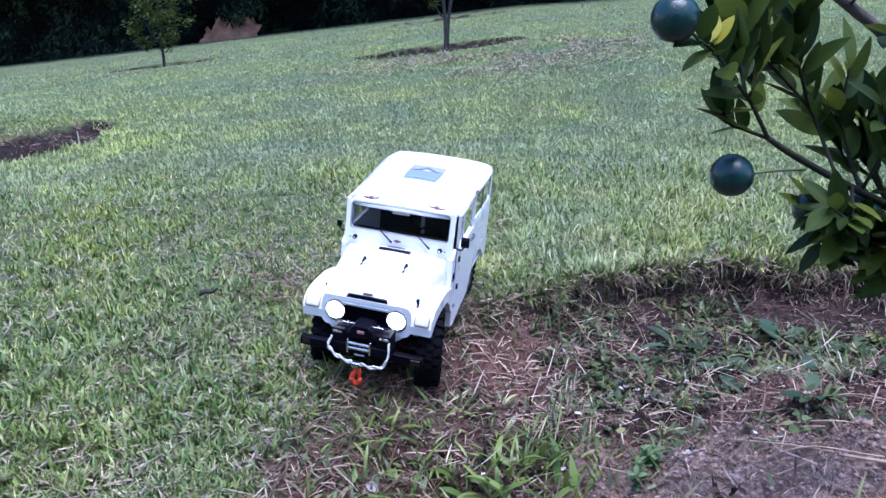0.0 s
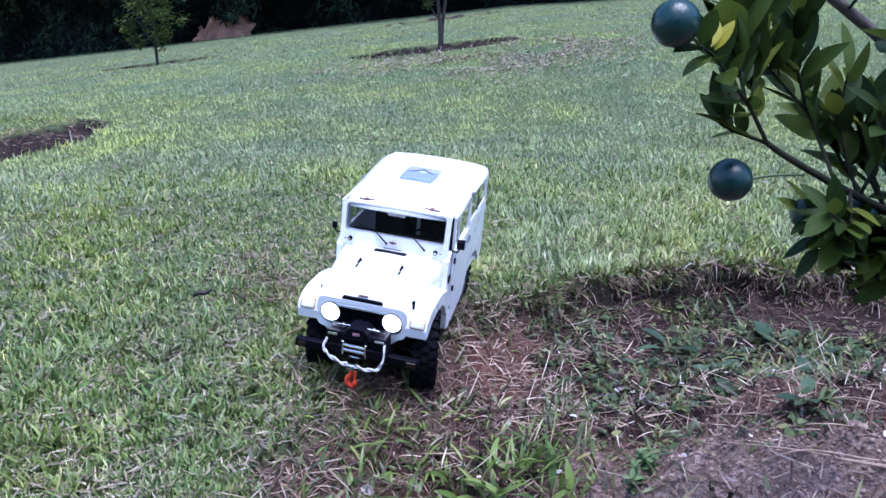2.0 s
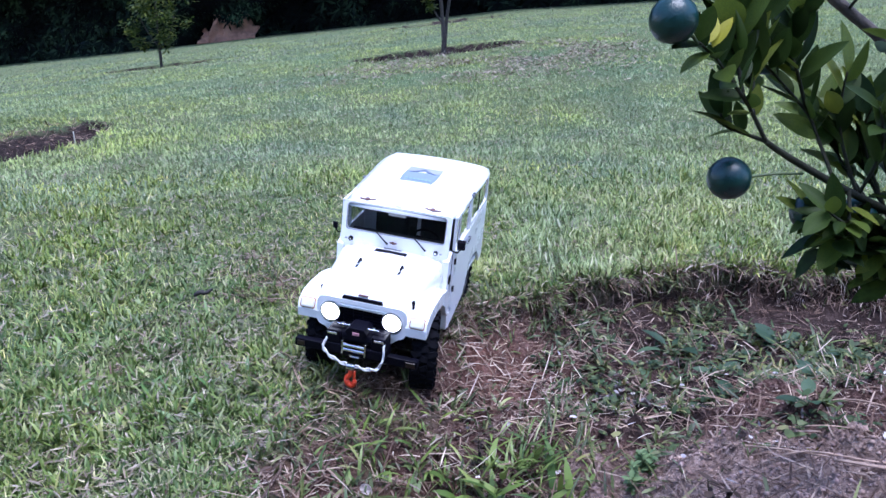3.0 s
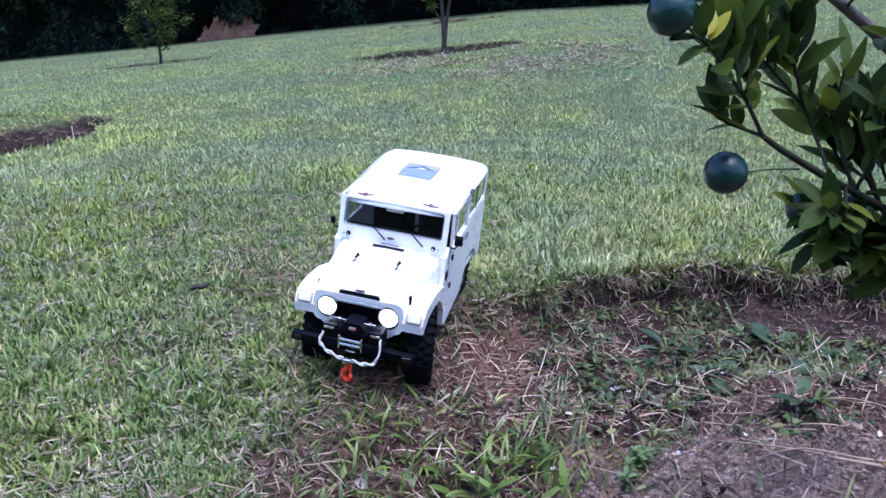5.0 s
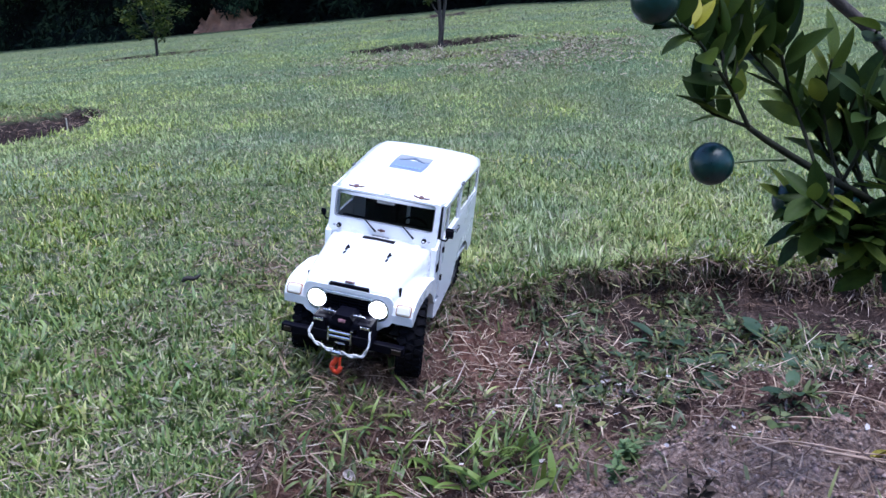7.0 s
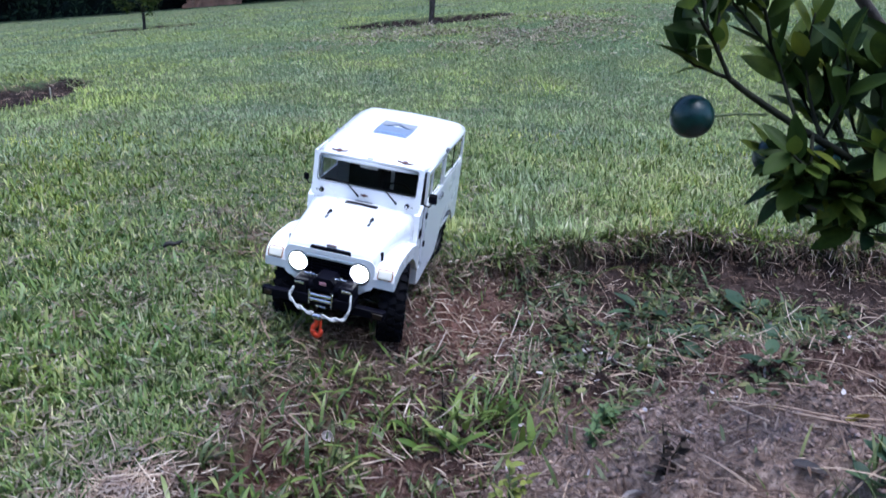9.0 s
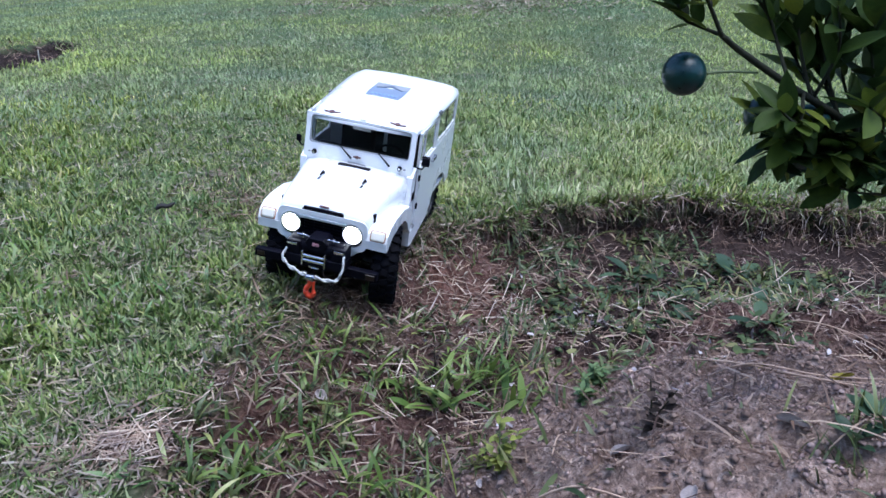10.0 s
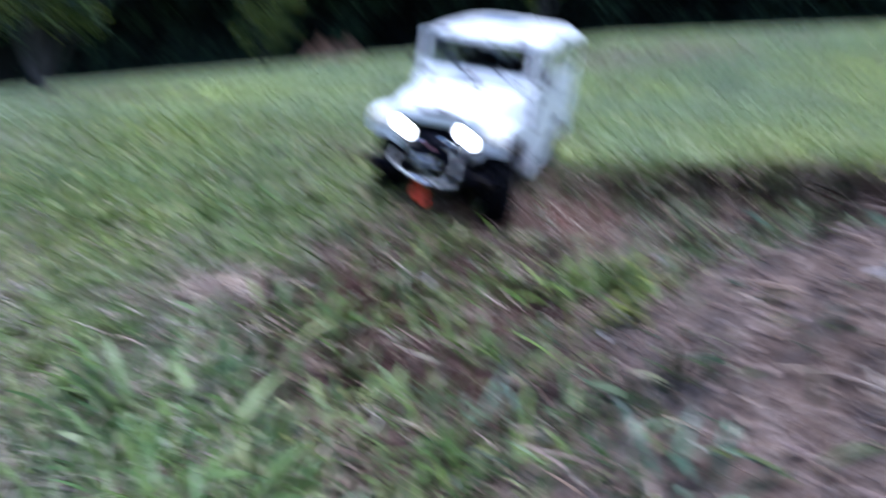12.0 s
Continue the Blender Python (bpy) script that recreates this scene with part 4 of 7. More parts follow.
    add_box(bm, (-0.029, 0.0455, 0.1085), (0.029, 0.0512, 0.1112), 0.0008)
    part("grille_bar", bm, PALE_STEEL, bezel, "pale steel bar across the grille top")
    for s in (1, -1):
        bm = bmesh.new()
        c = Vector((s * 0.0385, 0.0450, 0.0995))
        ring_o = [(c.x + 0.0130 * math.cos(2 * math.pi * k / 24), c.z + 0.0130 * math.sin(2 * math.pi * k / 24)) for k in range(24)]
        ring_i = [(c.x + 0.0113 * math.cos(2 * math.pi * k / 24), c.z + 0.0113 * math.sin(2 * math.pi * k / 24)) for k in range(24)]
        add_ring(bm, ring_o, ring_i, 1, 0.0440, 0.0522)
        lamp = part("headlight", bm, CHROME, bezel, "chrome-ringed round headlight, lit")
        bm = bmesh.new()
        add_ball(bm, (c.x, 0.0478, c.z), 0.0114, 20, (1, 0.42, 1))
        part("lens", bm, LAMP, lamp, smooth=True)

    # front wings with flat indicator lamps
    def wing(bm, s):
        prof = [(-0.066, 0.092), (-0.050, 0.105), (-0.020, 0.1125), (0.015, 0.1142), (0.036, 0.1118), (0.0475, 0.1050), (0.0510, 0.0960), (0.0500, 0.0850), (0.0440, 0.0835),
                (0.0385, 0.0865), (0.025, 0.0945), (0.0, 0.0975), (-0.028, 0.0945), (-0.046, 0.0830), (-0.054, 0.0700), (-0.066, 0.0600)]
        lo, hi = sorted((s * 0.0545, s * 0.0810))
        vs = add_prism(bm, prof, 0, lo, hi)
        es = [e for e in {e for v in vs for e in v.link_edges} if len(e.link_faces) == 2 and e.calc_face_angle(0) > 1.2 and all(abs(abs(v.co.x) - 0.081) < 1e-4 for v in e.verts)]
        bmesh.ops.bevel(bm, geom=es, offset=0.0045, segments=3, affect="EDGES", profile=0.5)
    for s, w in zip((1, -1), mirrored("wing", wing, PAINT)):
        bm = bmesh.new()
        vs = add_box(bm, (-0.0085, -0.003, -0.0058), (0.0085, 0.003, 0.0058), 0.0022)
        tilt = Matrix.Translation((s * 0.0690, 0.0480, 0.1030)) @ Matrix.Rotation(radians(24), 4, "X")
        for v in bm.verts:
            v.co = tilt @ v.co
        ind = part("wing_lamp", bm, CREAM, w, "flat pale wing lamp with a thin amber rim")
        bm = bmesh.new()
        vs = add_ring(bm, round_rect(-0.0094, 0.0094, -0.0066, 0.0066, 0.0026), round_rect(-0.0085, 0.0085, -0.0057, 0.0057, 0.0022), 1, -0.003, 0.0006)
        for v in vs:
            v.co = tilt @ v.co
        part("lamp_rim", bm, AMBER, ind)
        bm = bmesh.new()
        add_box(bm, (s * 0.0565, 0.0300, 0.1135), (s * 0.0592, 0.0335, 0.1225), 0.0006)
        part("wing_catch", bm, BLACK, w, "small black catch")
        bm = bmesh.new()
        for k in range(3):
            add_box(bm, (s * 0.0760, -0.0800 + 0.004 * k, 0.104), (s * 0.0773, -0.0780 + 0.004 * k, 0.114), 0.0004)
        part("side_vent", bm, BLACK, w)

    # mirrors
    for s in (1, -1):
        bm = bmesh.new()
        add_tube(bm, [(s * 0.0735, -0.084, 0.1460), (s * 0.0830, -0.082, 0.1455), (s * 0.0865, -0.081, 0.1510)], 0.0011, 6)
        arm = part("mirror_arm", bm, BLACK, car)
        bm = bmesh.new()
        add_box(bm, (s * 0.0835, -0.0838, 0.1500 + 0.0012 * (1 - s)), (s * 0.0905, -0.0803, 0.1595 + 0.0012 * (1 - s)), 0.0016)
        mir = part("door_mirror", bm, BLACK, arm, "black square door mirror")

    # cabin: dashboard, seats, wheel, roll bar
    bm = bmesh.new()
    add_box(bm, (-0.066, -0.096, 0.128), (0.066, -0.076, 0.1535), 0.003)
    part("dashboard", bm, SATIN, car)
    for x in (0.034, -0.034):
        bm = bmesh.new()
        add_box(bm, (x - 0.025, -0.168, 0.090), (x + 0.025, -0.118, 0.112), 0.004)
        add_box(bm, (x - 0.025, -0.182, 0.100), (x + 0.025, -0.168, 0.163), 0.005)
        add_box(bm, (x - 0.014, -0.181, 0.164), (x + 0.014, -0.171, 0.178), 0.004)
        part("seat", bm, SATIN, car, "dark seat with headrest")
    bm = bmesh.new()
    add_box(bm, (-0.06, -0.275, 0.090), (0.06, -0.225, 0.112), 0.004)
    add_box(bm, (-0.06, -0.286, 0.100), (0.06, -0.273, 0.150), 0.004)
    part("rear_bench", bm, SATIN, car)
    bm = bmesh.new()
    c, tilt = Vector((-0.034, -0.108, 0.148)), Matrix.Rotation(radians(60), 3, "X")
    add_tube(bm, [c + tilt @ Vector((0.017 * math.cos(a * math.pi / 12), 0.017 * math.sin(a * math.pi / 12), 0)) for a in range(25)], 0.0016, 6)
    add_cyl(bm, c, c + Vector((0, 0.020, -0.010)), 0.0018, seg=8)
    add_tube(bm, [c + tilt @ Vector((-0.017, 0, 0)), c, c + tilt @ Vector((0.017, 0, 0))], 0.0013, 6)
    part("steering_wheel", bm, BLACK, car)
    bm = bmesh.new()
    add_tube(bm, smooth_line([(0.062, -0.195, 0.066), (0.060, -0.195, 0.170), (0.050, -0.195, 0.184), (-0.050, -0.195, 0.184), (-0.060, -0.195, 0.170), (-0.062, -0.195, 0.066)], 5), 0.0034, 8)
    add_cyl(bm, (0, -0.195, 0.184), (0, -0.195, 0.070), 0.0028, seg=8)
    part("roll_bar", bm, PAINT, car, "white tubular roll bar")

    # chassis, axles and running gear
    bm = bmesh.new()
    for x in (0.028, -0.028):
        add_box(bm, (x - 0.005, -0.290, 0.052), (x + 0.005, 0.050, 0.062), 0.001)
    for y in (-0.28, -0.15, -0.05, 0.04):
        add_box(bm, (-0.03, y - 0.005, 0.050), (0.03, y + 0.005, 0.060), 0.001)
    add_box(bm, (-0.022, -0.16, 0.040), (0.022, -0.08, 0.060), 0.004)
    add_box(bm, (-0.052, -0.062, 0.062), (0.052, 0.040, 0.108), 0.004)
    part("chassis", bm, BLACK, car)
    for y in (0.0, -0.23):
        bm = bmesh.new()
        add_cyl(bm, (-0.066, y, 0.045), (0.066, y, 0.045), 0.0065, seg=12)
        add_ball(bm, (-0.016, y, 0.045), 0.0155, 14, (1, 0.9, 1))
        axle = part("axle", bm, STEEL, car, smooth=True)
        for x in (0.045, -0.045):
            bm = bmesh.new()
            add_cyl(bm, (x, y - 0.008, 0.050), (x * 0.8, y - 0.016, 0.098), 0.006, seg=12)
            add_cyl(bm, (x * 0.9, y - 0.012, 0.074), (x * 0.8, y - 0.016, 0.100), 0.0075, seg=12)
            part("shock_absorber", bm, STEEL, axle)
    bm = bmesh.new()
    add_cyl(bm, (-0.058, 0.018, 0.048), (0.058, 0.018, 0.048), 0.0022, seg=8)
    add_cyl(bm, (-0.050, 0.026, 0.053), (0.030, 0.012, 0.066), 0.0020, seg=8)
    part("steering_rod", bm, CHROME, car, "thin bright steering rods")

    def wheel(x, y, steer):
        s = 1 if x > 0 else -1
        hub = new("wheel")
        hub.parent = car
        hub.matrix_local = Matrix.Translation((x, y, 0.045)) @ Matrix.Rotation(radians(steer), 4, "Z")
        prof = [(-0.0140, 0.028), (-0.0152, 0.036), (-0.0152, 0.043), (-0.0130, 0.0475), (-0.0065, 0.0488), (0.0065, 0.0488), (0.0130, 0.0475), (0.0152, 0.043), (0.0152, 0.036), (0.0140, 0.028)]
        bm = bmesh.new()
        n = 40
        rings = [[bm.verts.new((px, r * math.cos(2 * math.pi * k / n), r * math.sin(2 * math.pi * k / n))) for px, r in prof] for k in range(n)]
        for k in range(n):
            a, c = rings[k], rings[(k + 1) % n]
            for i in range(len(prof) - 1):
                bm.faces.new((a[i], a[i + 1], c[i + 1], c[i]))
            bm.faces.new((a[-1], a[0], c[0], c[-1]))
        for k in range(26):
            a = 2 * math.pi * k / 26
            for lane, off in ((-0.0093, 0.0), (0.0, 0.5), (0.0093, 0.0)):
                aa = a + off * 2 * math.pi / 26
                mm = Matrix.Rotation(aa, 4, "X") @ Matrix.Translation((lane, 0, 0.0492)) @ Matrix.Rotation(radians(18 if k % 2 else -18), 4, "Z")
                add_box(bm, (-0.0046, -0.0034, -0.002), (0.0046, 0.0034, 0.0022), m=mm)
            for side in (-1, 1):
                mm = Matrix.Rotation(a, 4, "X") @ Matrix.Translation((side * 0.0144, 0, 0.0440))
                add_box(bm, (-0.002, -0.0028, -0.004), (0.002, 0.0028, 0.004), m=mm)
        part("tyre", bm, RUBBER, hub, "black knobbly rubber tyre")
        bm = bmesh.new()
        prof = [(s * 0.0148, 0.0285), (s * 0.0148, 0.0265), (s * 0.0070, 0.0245), (s * 0.0075, 0.0180), (s * 0.0115, 0.0140), (s * 0.0115, 0.0060), (s * 0.0150, 0.0055), (s * 0.0150, 0.0005)]
        n = 28
        rings = [[bm.verts.new((px, r * math.cos(2 * math.pi * k / n), r * math.sin(2 * math.pi * k / n))) for px, r in prof] for k in range(n)]
        for k in range(n):
            a, c = rings[k], rings[(k + 1) % n]
            for i in range(len(prof) - 1):
                bm.faces.new((a[i], a[i + 1], c[i + 1], c[i]))
        add_cyl(bm, (-s * 0.0135, 0, 0), (s * 0.008, 0, 0), 0.0275, seg=28)
        rim = part("rim", bm, RIM, hub, "dark steel rim")
        for k in range(6):
            bm = bmesh.new()
            a = 2 * math.pi * k / 6
            add_cyl(bm, (s * 0.0110, 0.0100 * math.cos(a), 0.0100 * math.sin(a)), (s * 0.0138, 0.0100 * math.cos(a), 0.0100 * math.sin(a)), 0.0016, seg=6)
            part("wheel_nut", bm, CHROME, rim)
    for x in (0.0655, -0.0695):
        wheel(x, 0.0, 13)
        wheel(math.copysign(0.055, x), -0.23, 0)

    # front bumper, winch, fairlead, rope and hook
    bm = bmesh.new()
    add_box(bm, (-0.077, 0.058, 0.052), (0.077, 0.067, 0.063), 0.0012)
    for x in (0.028, -0.028):
        add_box(bm, (x - 0.006, 0.040, 0.050), (x + 0.006, 0.064, 0.062))
    bumper = part("bumper", bm, BLACK, car, "straight black steel bumper")
    for s in (1, -1):
        bm = bmesh.new()
        add_box(bm, (s * 0.064, 0.0660, 0.0545), (s * 0.074, 0.0676, 0.0605), 0.0008)
        part("marker_lamp", bm, SMOKED, bumper, "small amber lamp, unlit")
    bm = bmesh.new()
    add_cyl(bm, (-0.032, 0.068, 0.074), (0.032, 0.068, 0.074), 0.0092, seg=20)
    add_box(bm, (-0.036, 0.055, 0.063), (-0.019, 0.079, 0.0815), 0.0012)
    add_box(bm, (0.019, 0.055, 0.063), (0.036, 0.079, 0.0815), 0.0012)
    add_prism(bm, [(-0.0135, 0.0830), (-0.0090, 0.0885), (0.0090, 0.0885), (0.0135, 0.0830), (0.0070, 0.0750), (-0.0070, 0.0750)], 1, 0.055, 0.0790)
    add_box(bm, (-0.037, 0.055, 0.054), (0.037, 0.081, 0.065), 0.001)
    winch = part("winch", bm, BLACK, car, "black winch with steel tie bars")
    winch.location = (-0.003, -0.003, 0.0075)
    bm = bmesh.new()
    add_box(bm, (-0.0042, 0.0782, 0.0800), (0.0042, 0.0798, 0.0838), 0.0005)
    part("winch_badge", bm, BADGE, winch, "small red badge")
    for x in (0.019, -0.019):
        bm = bmesh.new()
        add_cyl(bm, (x - 0.007, 0.072, 0.0875), (x + 0.007, 0.072, 0.0875), 0.0014, seg=8)
        add_cyl(bm, (x, 0.070, 0.0835), (x, 0.070, 0.0895), 0.0017, seg=8)
        part("tie_bar", bm, CHROME, winch)
    for x in (0.034, -0.034):
        bm = bmesh.new()
        add_box(bm, (x * 0.85 - 0.006, 0.0788, 0.0765), (x * 0.85 + 0.006, 0.0802, 0.0795), 0.0004)
        part("name_plate", bm, CHROME, winch)
    bm = bmesh.new()
    add_box(bm, (-0.015, 0.0800, 0.0560), (-0.0128, 0.0850, 0.0735), 0.0005)
    add_box(bm, (0.0128, 0.0800, 0.0560), (0.015, 0.0850, 0.0735), 0.0005)
    for z in (0.0620, 0.0680):
        add_cyl(bm, (-0.0128, 0.0835, z), (0.0128, 0.0835, z), 0.0022, seg=12)
    add_box(bm, (-0.0065, 0.0805, 0.0520), (0.0065, 0.0825, 0.0548), 0.0004)
    part("fairlead", bm, CHROME, winch, "bright roller fairlead")
    for shift in (0.0, 0.0018):
        bm = bmesh.new()
        line = smooth_line([(0.035, 0.080, 0.0700), (0.0375, 0.085, 0.0600), (0.029, 0.088, 0.0520), (0.014, 0.089, 0.0460), (0.0, 0.089, 0.0445), (-0.016, 0.089, 0.0430), (-0.0305, 0.088, 0.0455), (-0.0365, 0.086, 0.0580), (-0.0350, 0.078, 0.0740)], 6)
        line = [p + Vector((0, 0.0012 * math.sin(i * 1.1 + shift * 900), shift + 0.0008 * math.cos(i * 1.1 + shift * 900))) for i, p in enumerate(line)]
        add_tube(bm, line, 0.00125, 7)
        part("winch_rope", bm, ROPE, winch, "pale braided rope slung in a loop", smooth=True)
    bm = bmesh.new()
    add_cyl(bm, (-0.0050, 0.090, 0.0440), (0.0050, 0.090, 0.0440), 0.0046, seg=14)
    add_cyl(bm, (0, 0.090, 0.0455), (0, 0.0905, 0.0385), 0.0022, seg=8)
    hook = part("shackle", bm, CHROME, winch)
    bm = bmesh.new()
    add_tube(bm, smooth_line([(0.0, 0.0905, 0.0405), (0.0005, 0.091, 0.0345), (0.0040, 0.091, 0.0290), (0.0035, 0.091, 0.0225), (-0.0012, 0.091, 0.0195), (-0.0050, 0.091, 0.0230), (-0.0048, 0.091, 0.0280)], 5),
             [0.0032] * 12 + [0.0036] * 10 + [0.0032] * 6 + [0.0024] * 3, 8)
    add_box(bm, (-0.0060, 0.0890, 0.0265), (-0.0030, 0.0922, 0.0400), 0.0008)
    part("hook", bm, RED, hook, "orange-red towing hook", smooth=True)
    return car


TRUCK_POSE = Matrix(((-0.9747, -0.1984, 0.1033, 0.0212), (0.1864, -0.9757, -0.1149, 0.7696), (0.1236, -0.0927, 0.988, -0.0111), (0, 0, 0, 1))).normalized()
build_truck(TRUCK_POSE)


# ---- the citrus tree that stands in the bowl, its fruit and leaves ----
def leaf_mesh(name, mat, length=1.0, width=0.42, fold=0.25, curl=0.25, n=7, wave=0.0):
    """A pointed oval leaf along +x with a folded midrib and a drooping tip."""
    bm = bmesh.new()
    rows = []
    for i in range(n + 1):
        t = i / n
        w = 0.5 * width * (math.sin(math.pi * t ** 0.85) ** 0.8 if 0 < t < 1 else 0.0) + 0.006
        z = -curl * t * t * 0.5
        wv = wave * math.sin(t * 14)
        rows.append([bm.verts.new((length * t, s * w, z + fold * w * abs(s) + (wv * w if s else 0))) for s in (-1, -0.5, 0, 0.5, 1)])
    for a, c in zip(rows, rows[1:]):
        for k in range(4):
            bm.faces.new((a[k], a[k + 1], c[k + 1], c[k]))
    return finish(name, bm, mat, True)


def build_citrus():
    tree = thing("citrus_tree", "young citrus tree with glossy leaves above bare soil", "tree")
    base = Vector((0.70, 0.47, float(height(0.70, 0.47)) - 0.02))
    fork = Vector((0.62, 0.455, 0.17))
    bm = bmesh.new()
    add_tube(bm, smooth_line([base, (0.685, 0.466, 0.08), fork, (0.575, 0.485, 0.260), (0.530, 0.50, 0.340), (0.484, 0.50, 0.395), (0.449, 0.50, 0.423), (0.428, 0.50, 0.443), (0.405, 0.51, 0.50)], 4),
             [max(0.0045, 0.013 - 0.00048 * i) for i in range(33)], 9)
    part("trunk", bm, BARK, tree, "grey-brown bark", smooth=True)
    main = [fork, (0.56, 0.44, 0.215), (0.492, 0.42, 0.261), (0.449, 0.40, 0.286), (0.398, 0.37, 0.311), (0.357, 0.35, 0.333), (0.339, 0.34, 0.344)]
    upper = {
        "a": [(0.339, 0.34, 0.344), (0.328, 0.335, 0.361), (0.318, 0.325, 0.372), (0.302, 0.31, 0.387), (0.290, 0.29, 0.396), (0.276, 0.276, 0.405)],
        "b": [(0.339, 0.34, 0.344), (0.325, 0.345, 0.349), (0.317, 0.345, 0.352), (0.310, 0.34, 0.361)],
        "c": [(0.328, 0.335, 0.361), (0.331, 0.35, 0.379), (0.328, 0.35, 0.392), (0.324, 0.35, 0.416), (0.321, 0.35, 0.438)],
        "d": [(0.318, 0.325, 0.372), (0.315, 0.33, 0.39), (0.312, 0.33, 0.406), (0.308, 0.33, 0.425)],
        "e": [(0.398, 0.37, 0.311), (0.393, 0.39, 0.336), (0.383, 0.392, 0.356), (0.354, 0.38, 0.382), (0.343, 0.375, 0.394), (0.338, 0.37, 0.419)],
    }
    inward = {
        "f": [(0.383, 0.392, 0.356), (0.371, 0.385, 0.383), (0.365, 0.385, 0.397), (0.364, 0.38, 0.419)],
        "g": [(0.420, 0.383, 0.300), (0.408, 0.39, 0.336), (0.404, 0.39, 0.36), (0.403, 0.385, 0.383)],
        "h": [(0.492, 0.42, 0.261), (0.452, 0.40, 0.268), (0.414, 0.38, 0.281), (0.386, 0.37, 0.289)],
        "i": [(0.56, 0.44, 0.215), (0.50, 0.42, 0.248), (0.457, 0.40, 0.264), (0.428, 0.38, 0.268)],
        "l": [(0.530, 0.50, 0.340), (0.50, 0.44, 0.33), (0.462, 0.42, 0.335)],
    }
    middle = {
        "m": [(0.575, 0.485, 0.260), (0.53, 0.43, 0.30), (0.50, 0.41, 0.36)],
        "n": [(0.449, 0.50, 0.423), (0.45, 0.47, 0.44), (0.47, 0.45, 0.46)],
        "o": [(0.56, 0.44, 0.215), (0.52, 0.40, 0.245), (0.47, 0.37, 0.262)],
        "p": [(0.492, 0.42, 0.261), (0.475, 0.39, 0.285), (0.448, 0.36, 0.300)],
        "q": [(0.56, 0.44, 0.215), (0.53, 0.43, 0.24), (0.485, 0.40, 0.255)],
        "r": [(0.420, 0.383, 0.300), (0.425, 0.37, 0.335), (0.415, 0.36, 0.362)],
        "s": [(0.430, 0.389, 0.295), (0.412, 0.365, 0.282), (0.394, 0.35, 0.278)],
        "t": [(0.449, 0.40, 0.286), (0.445, 0.38, 0.272), (0.432, 0.365, 0.266)],
        "u": [(0.410, 0.375, 0.306), (0.400, 0.35, 0.290), (0.382, 0.34, 0.300)],
        "v": [(0.430, 0.389, 0.295), (0.432, 0.39, 0.275), (0.440, 0.385, 0.268), (0.448, 0.380, 0.260)],
    }
    lower = {
        "w": [(0.449, 0.40, 0.286), (0.434, 0.405, 0.322), (0.426, 0.40, 0.343), (0.425, 0.39, 0.36)],
        "x": [(0.449, 0.40, 0.286), (0.412, 0.385, 0.280), (0.406, 0.38, 0.268)],
        "j": [(0.492, 0.42, 0.261), (0.48, 0.41, 0.29), (0.465, 0.40, 0.32), (0.455, 0.39, 0.35)],
        "k": [(0.530, 0.50, 0.340), (0.50, 0.45, 0.34), (0.478, 0.42, 0.37), (0.462, 0.41, 0.40)],
        "z": [(0.492, 0.42, 0.261), (0.475, 0.40, 0.262), (0.462, 0.385, 0.258), (0.455, 0.375, 0.262)],
        "A": [(0.56, 0.44, 0.215), (0.50, 0.41, 0.228), (0.465, 0.385, 0.236), (0.438, 0.378, 0.244)],
        "B": [(0.50, 0.42, 0.248), (0.45, 0.39, 0.256), (0.430, 0.38, 0.266), (0.412, 0.375, 0.274)],
        "y": [(0.484, 0.50, 0.395), (0.475, 0.48, 0.40), (0.468, 0.46, 0.40)],
    }
    crossing = {
        "C": [(0.430, 0.389, 0.295), (0.418, 0.410, 0.320), (0.412, 0.415, 0.338), (0.403, 0.415, 0.354)],
        "D": [(0.449, 0.400, 0.286), (0.438, 0.410, 0.310), (0.432, 0.415, 0.330), (0.424, 0.415, 0.362)],
        "E": [(0.430, 0.389, 0.295), (0.416, 0.400, 0.280), (0.412, 0.405, 0.265), (0.410, 0.405, 0.252)],
        "F": [(0.492, 0.420, 0.261), (0.462, 0.420, 0.262), (0.450, 0.415, 0.254), (0.440, 0.410, 0.244)],
        "G": [(0.492, 0.420, 0.261), (0.465, 0.430, 0.300), (0.455, 0.430, 0.330), (0.445, 0.425, 0.350)],
    }
    limbs = {**upper, **inward, **middle, **lower, **crossing}
    bm = bmesh.new()
    add_tube(bm, smooth_line(main, 4), [0.0042 - 0.00010 * i for i in range(25)], 8)
    part("limb", bm, TWIG, tree, smooth=True)
    # leaves a twig carries: how many, how long, and how densely they crowd its tip
    plan = {"a": 20, "b": 9, "c": 28, "d": 20, "e": 20, "f": 18, "g": 9, "h": 32, "i": 30, "l": 6, "m": 4, "n": 3, "o": 26, "p": 14, "q": 22, "r": 7, "s": 22, "t": 22, "u": 14, "v": 26, "w": 8, "x": 20, "y": 3, "j": 18, "k": 8, "z": 34, "A": 14, "B": 20, "C": 18, "D": 18, "E": 8, "F": 8, "G": 14}
    inner = []
    meshes = [leaf_mesh("citrus_leaf_shape", CITRUS_LEAF, 1.0, w, f, c) for w, f, c in ((0.38, 0.3, 0.2), (0.44, 0.2, 0.35), (0.34, 0.4, 0.1), (0.40, 0.25, -0.1))]
    rnd = random.Random(11)
    for key, pts in limbs.items():
        line = smooth_line(pts, 5)
        bm = bmesh.new()
        add_tube(bm, line, [0.0014 - 0.0007 * i / (len(line) - 1) for i in range(len(line))], 6)
        part("twig", bm, TWIG, tree, smooth=True)
        for k in range(plan[key]):
            t = 0.16 + 0.86 * (k + 0.5) / plan[key]
            f = min(t, 0.999) * (len(line) - 1)
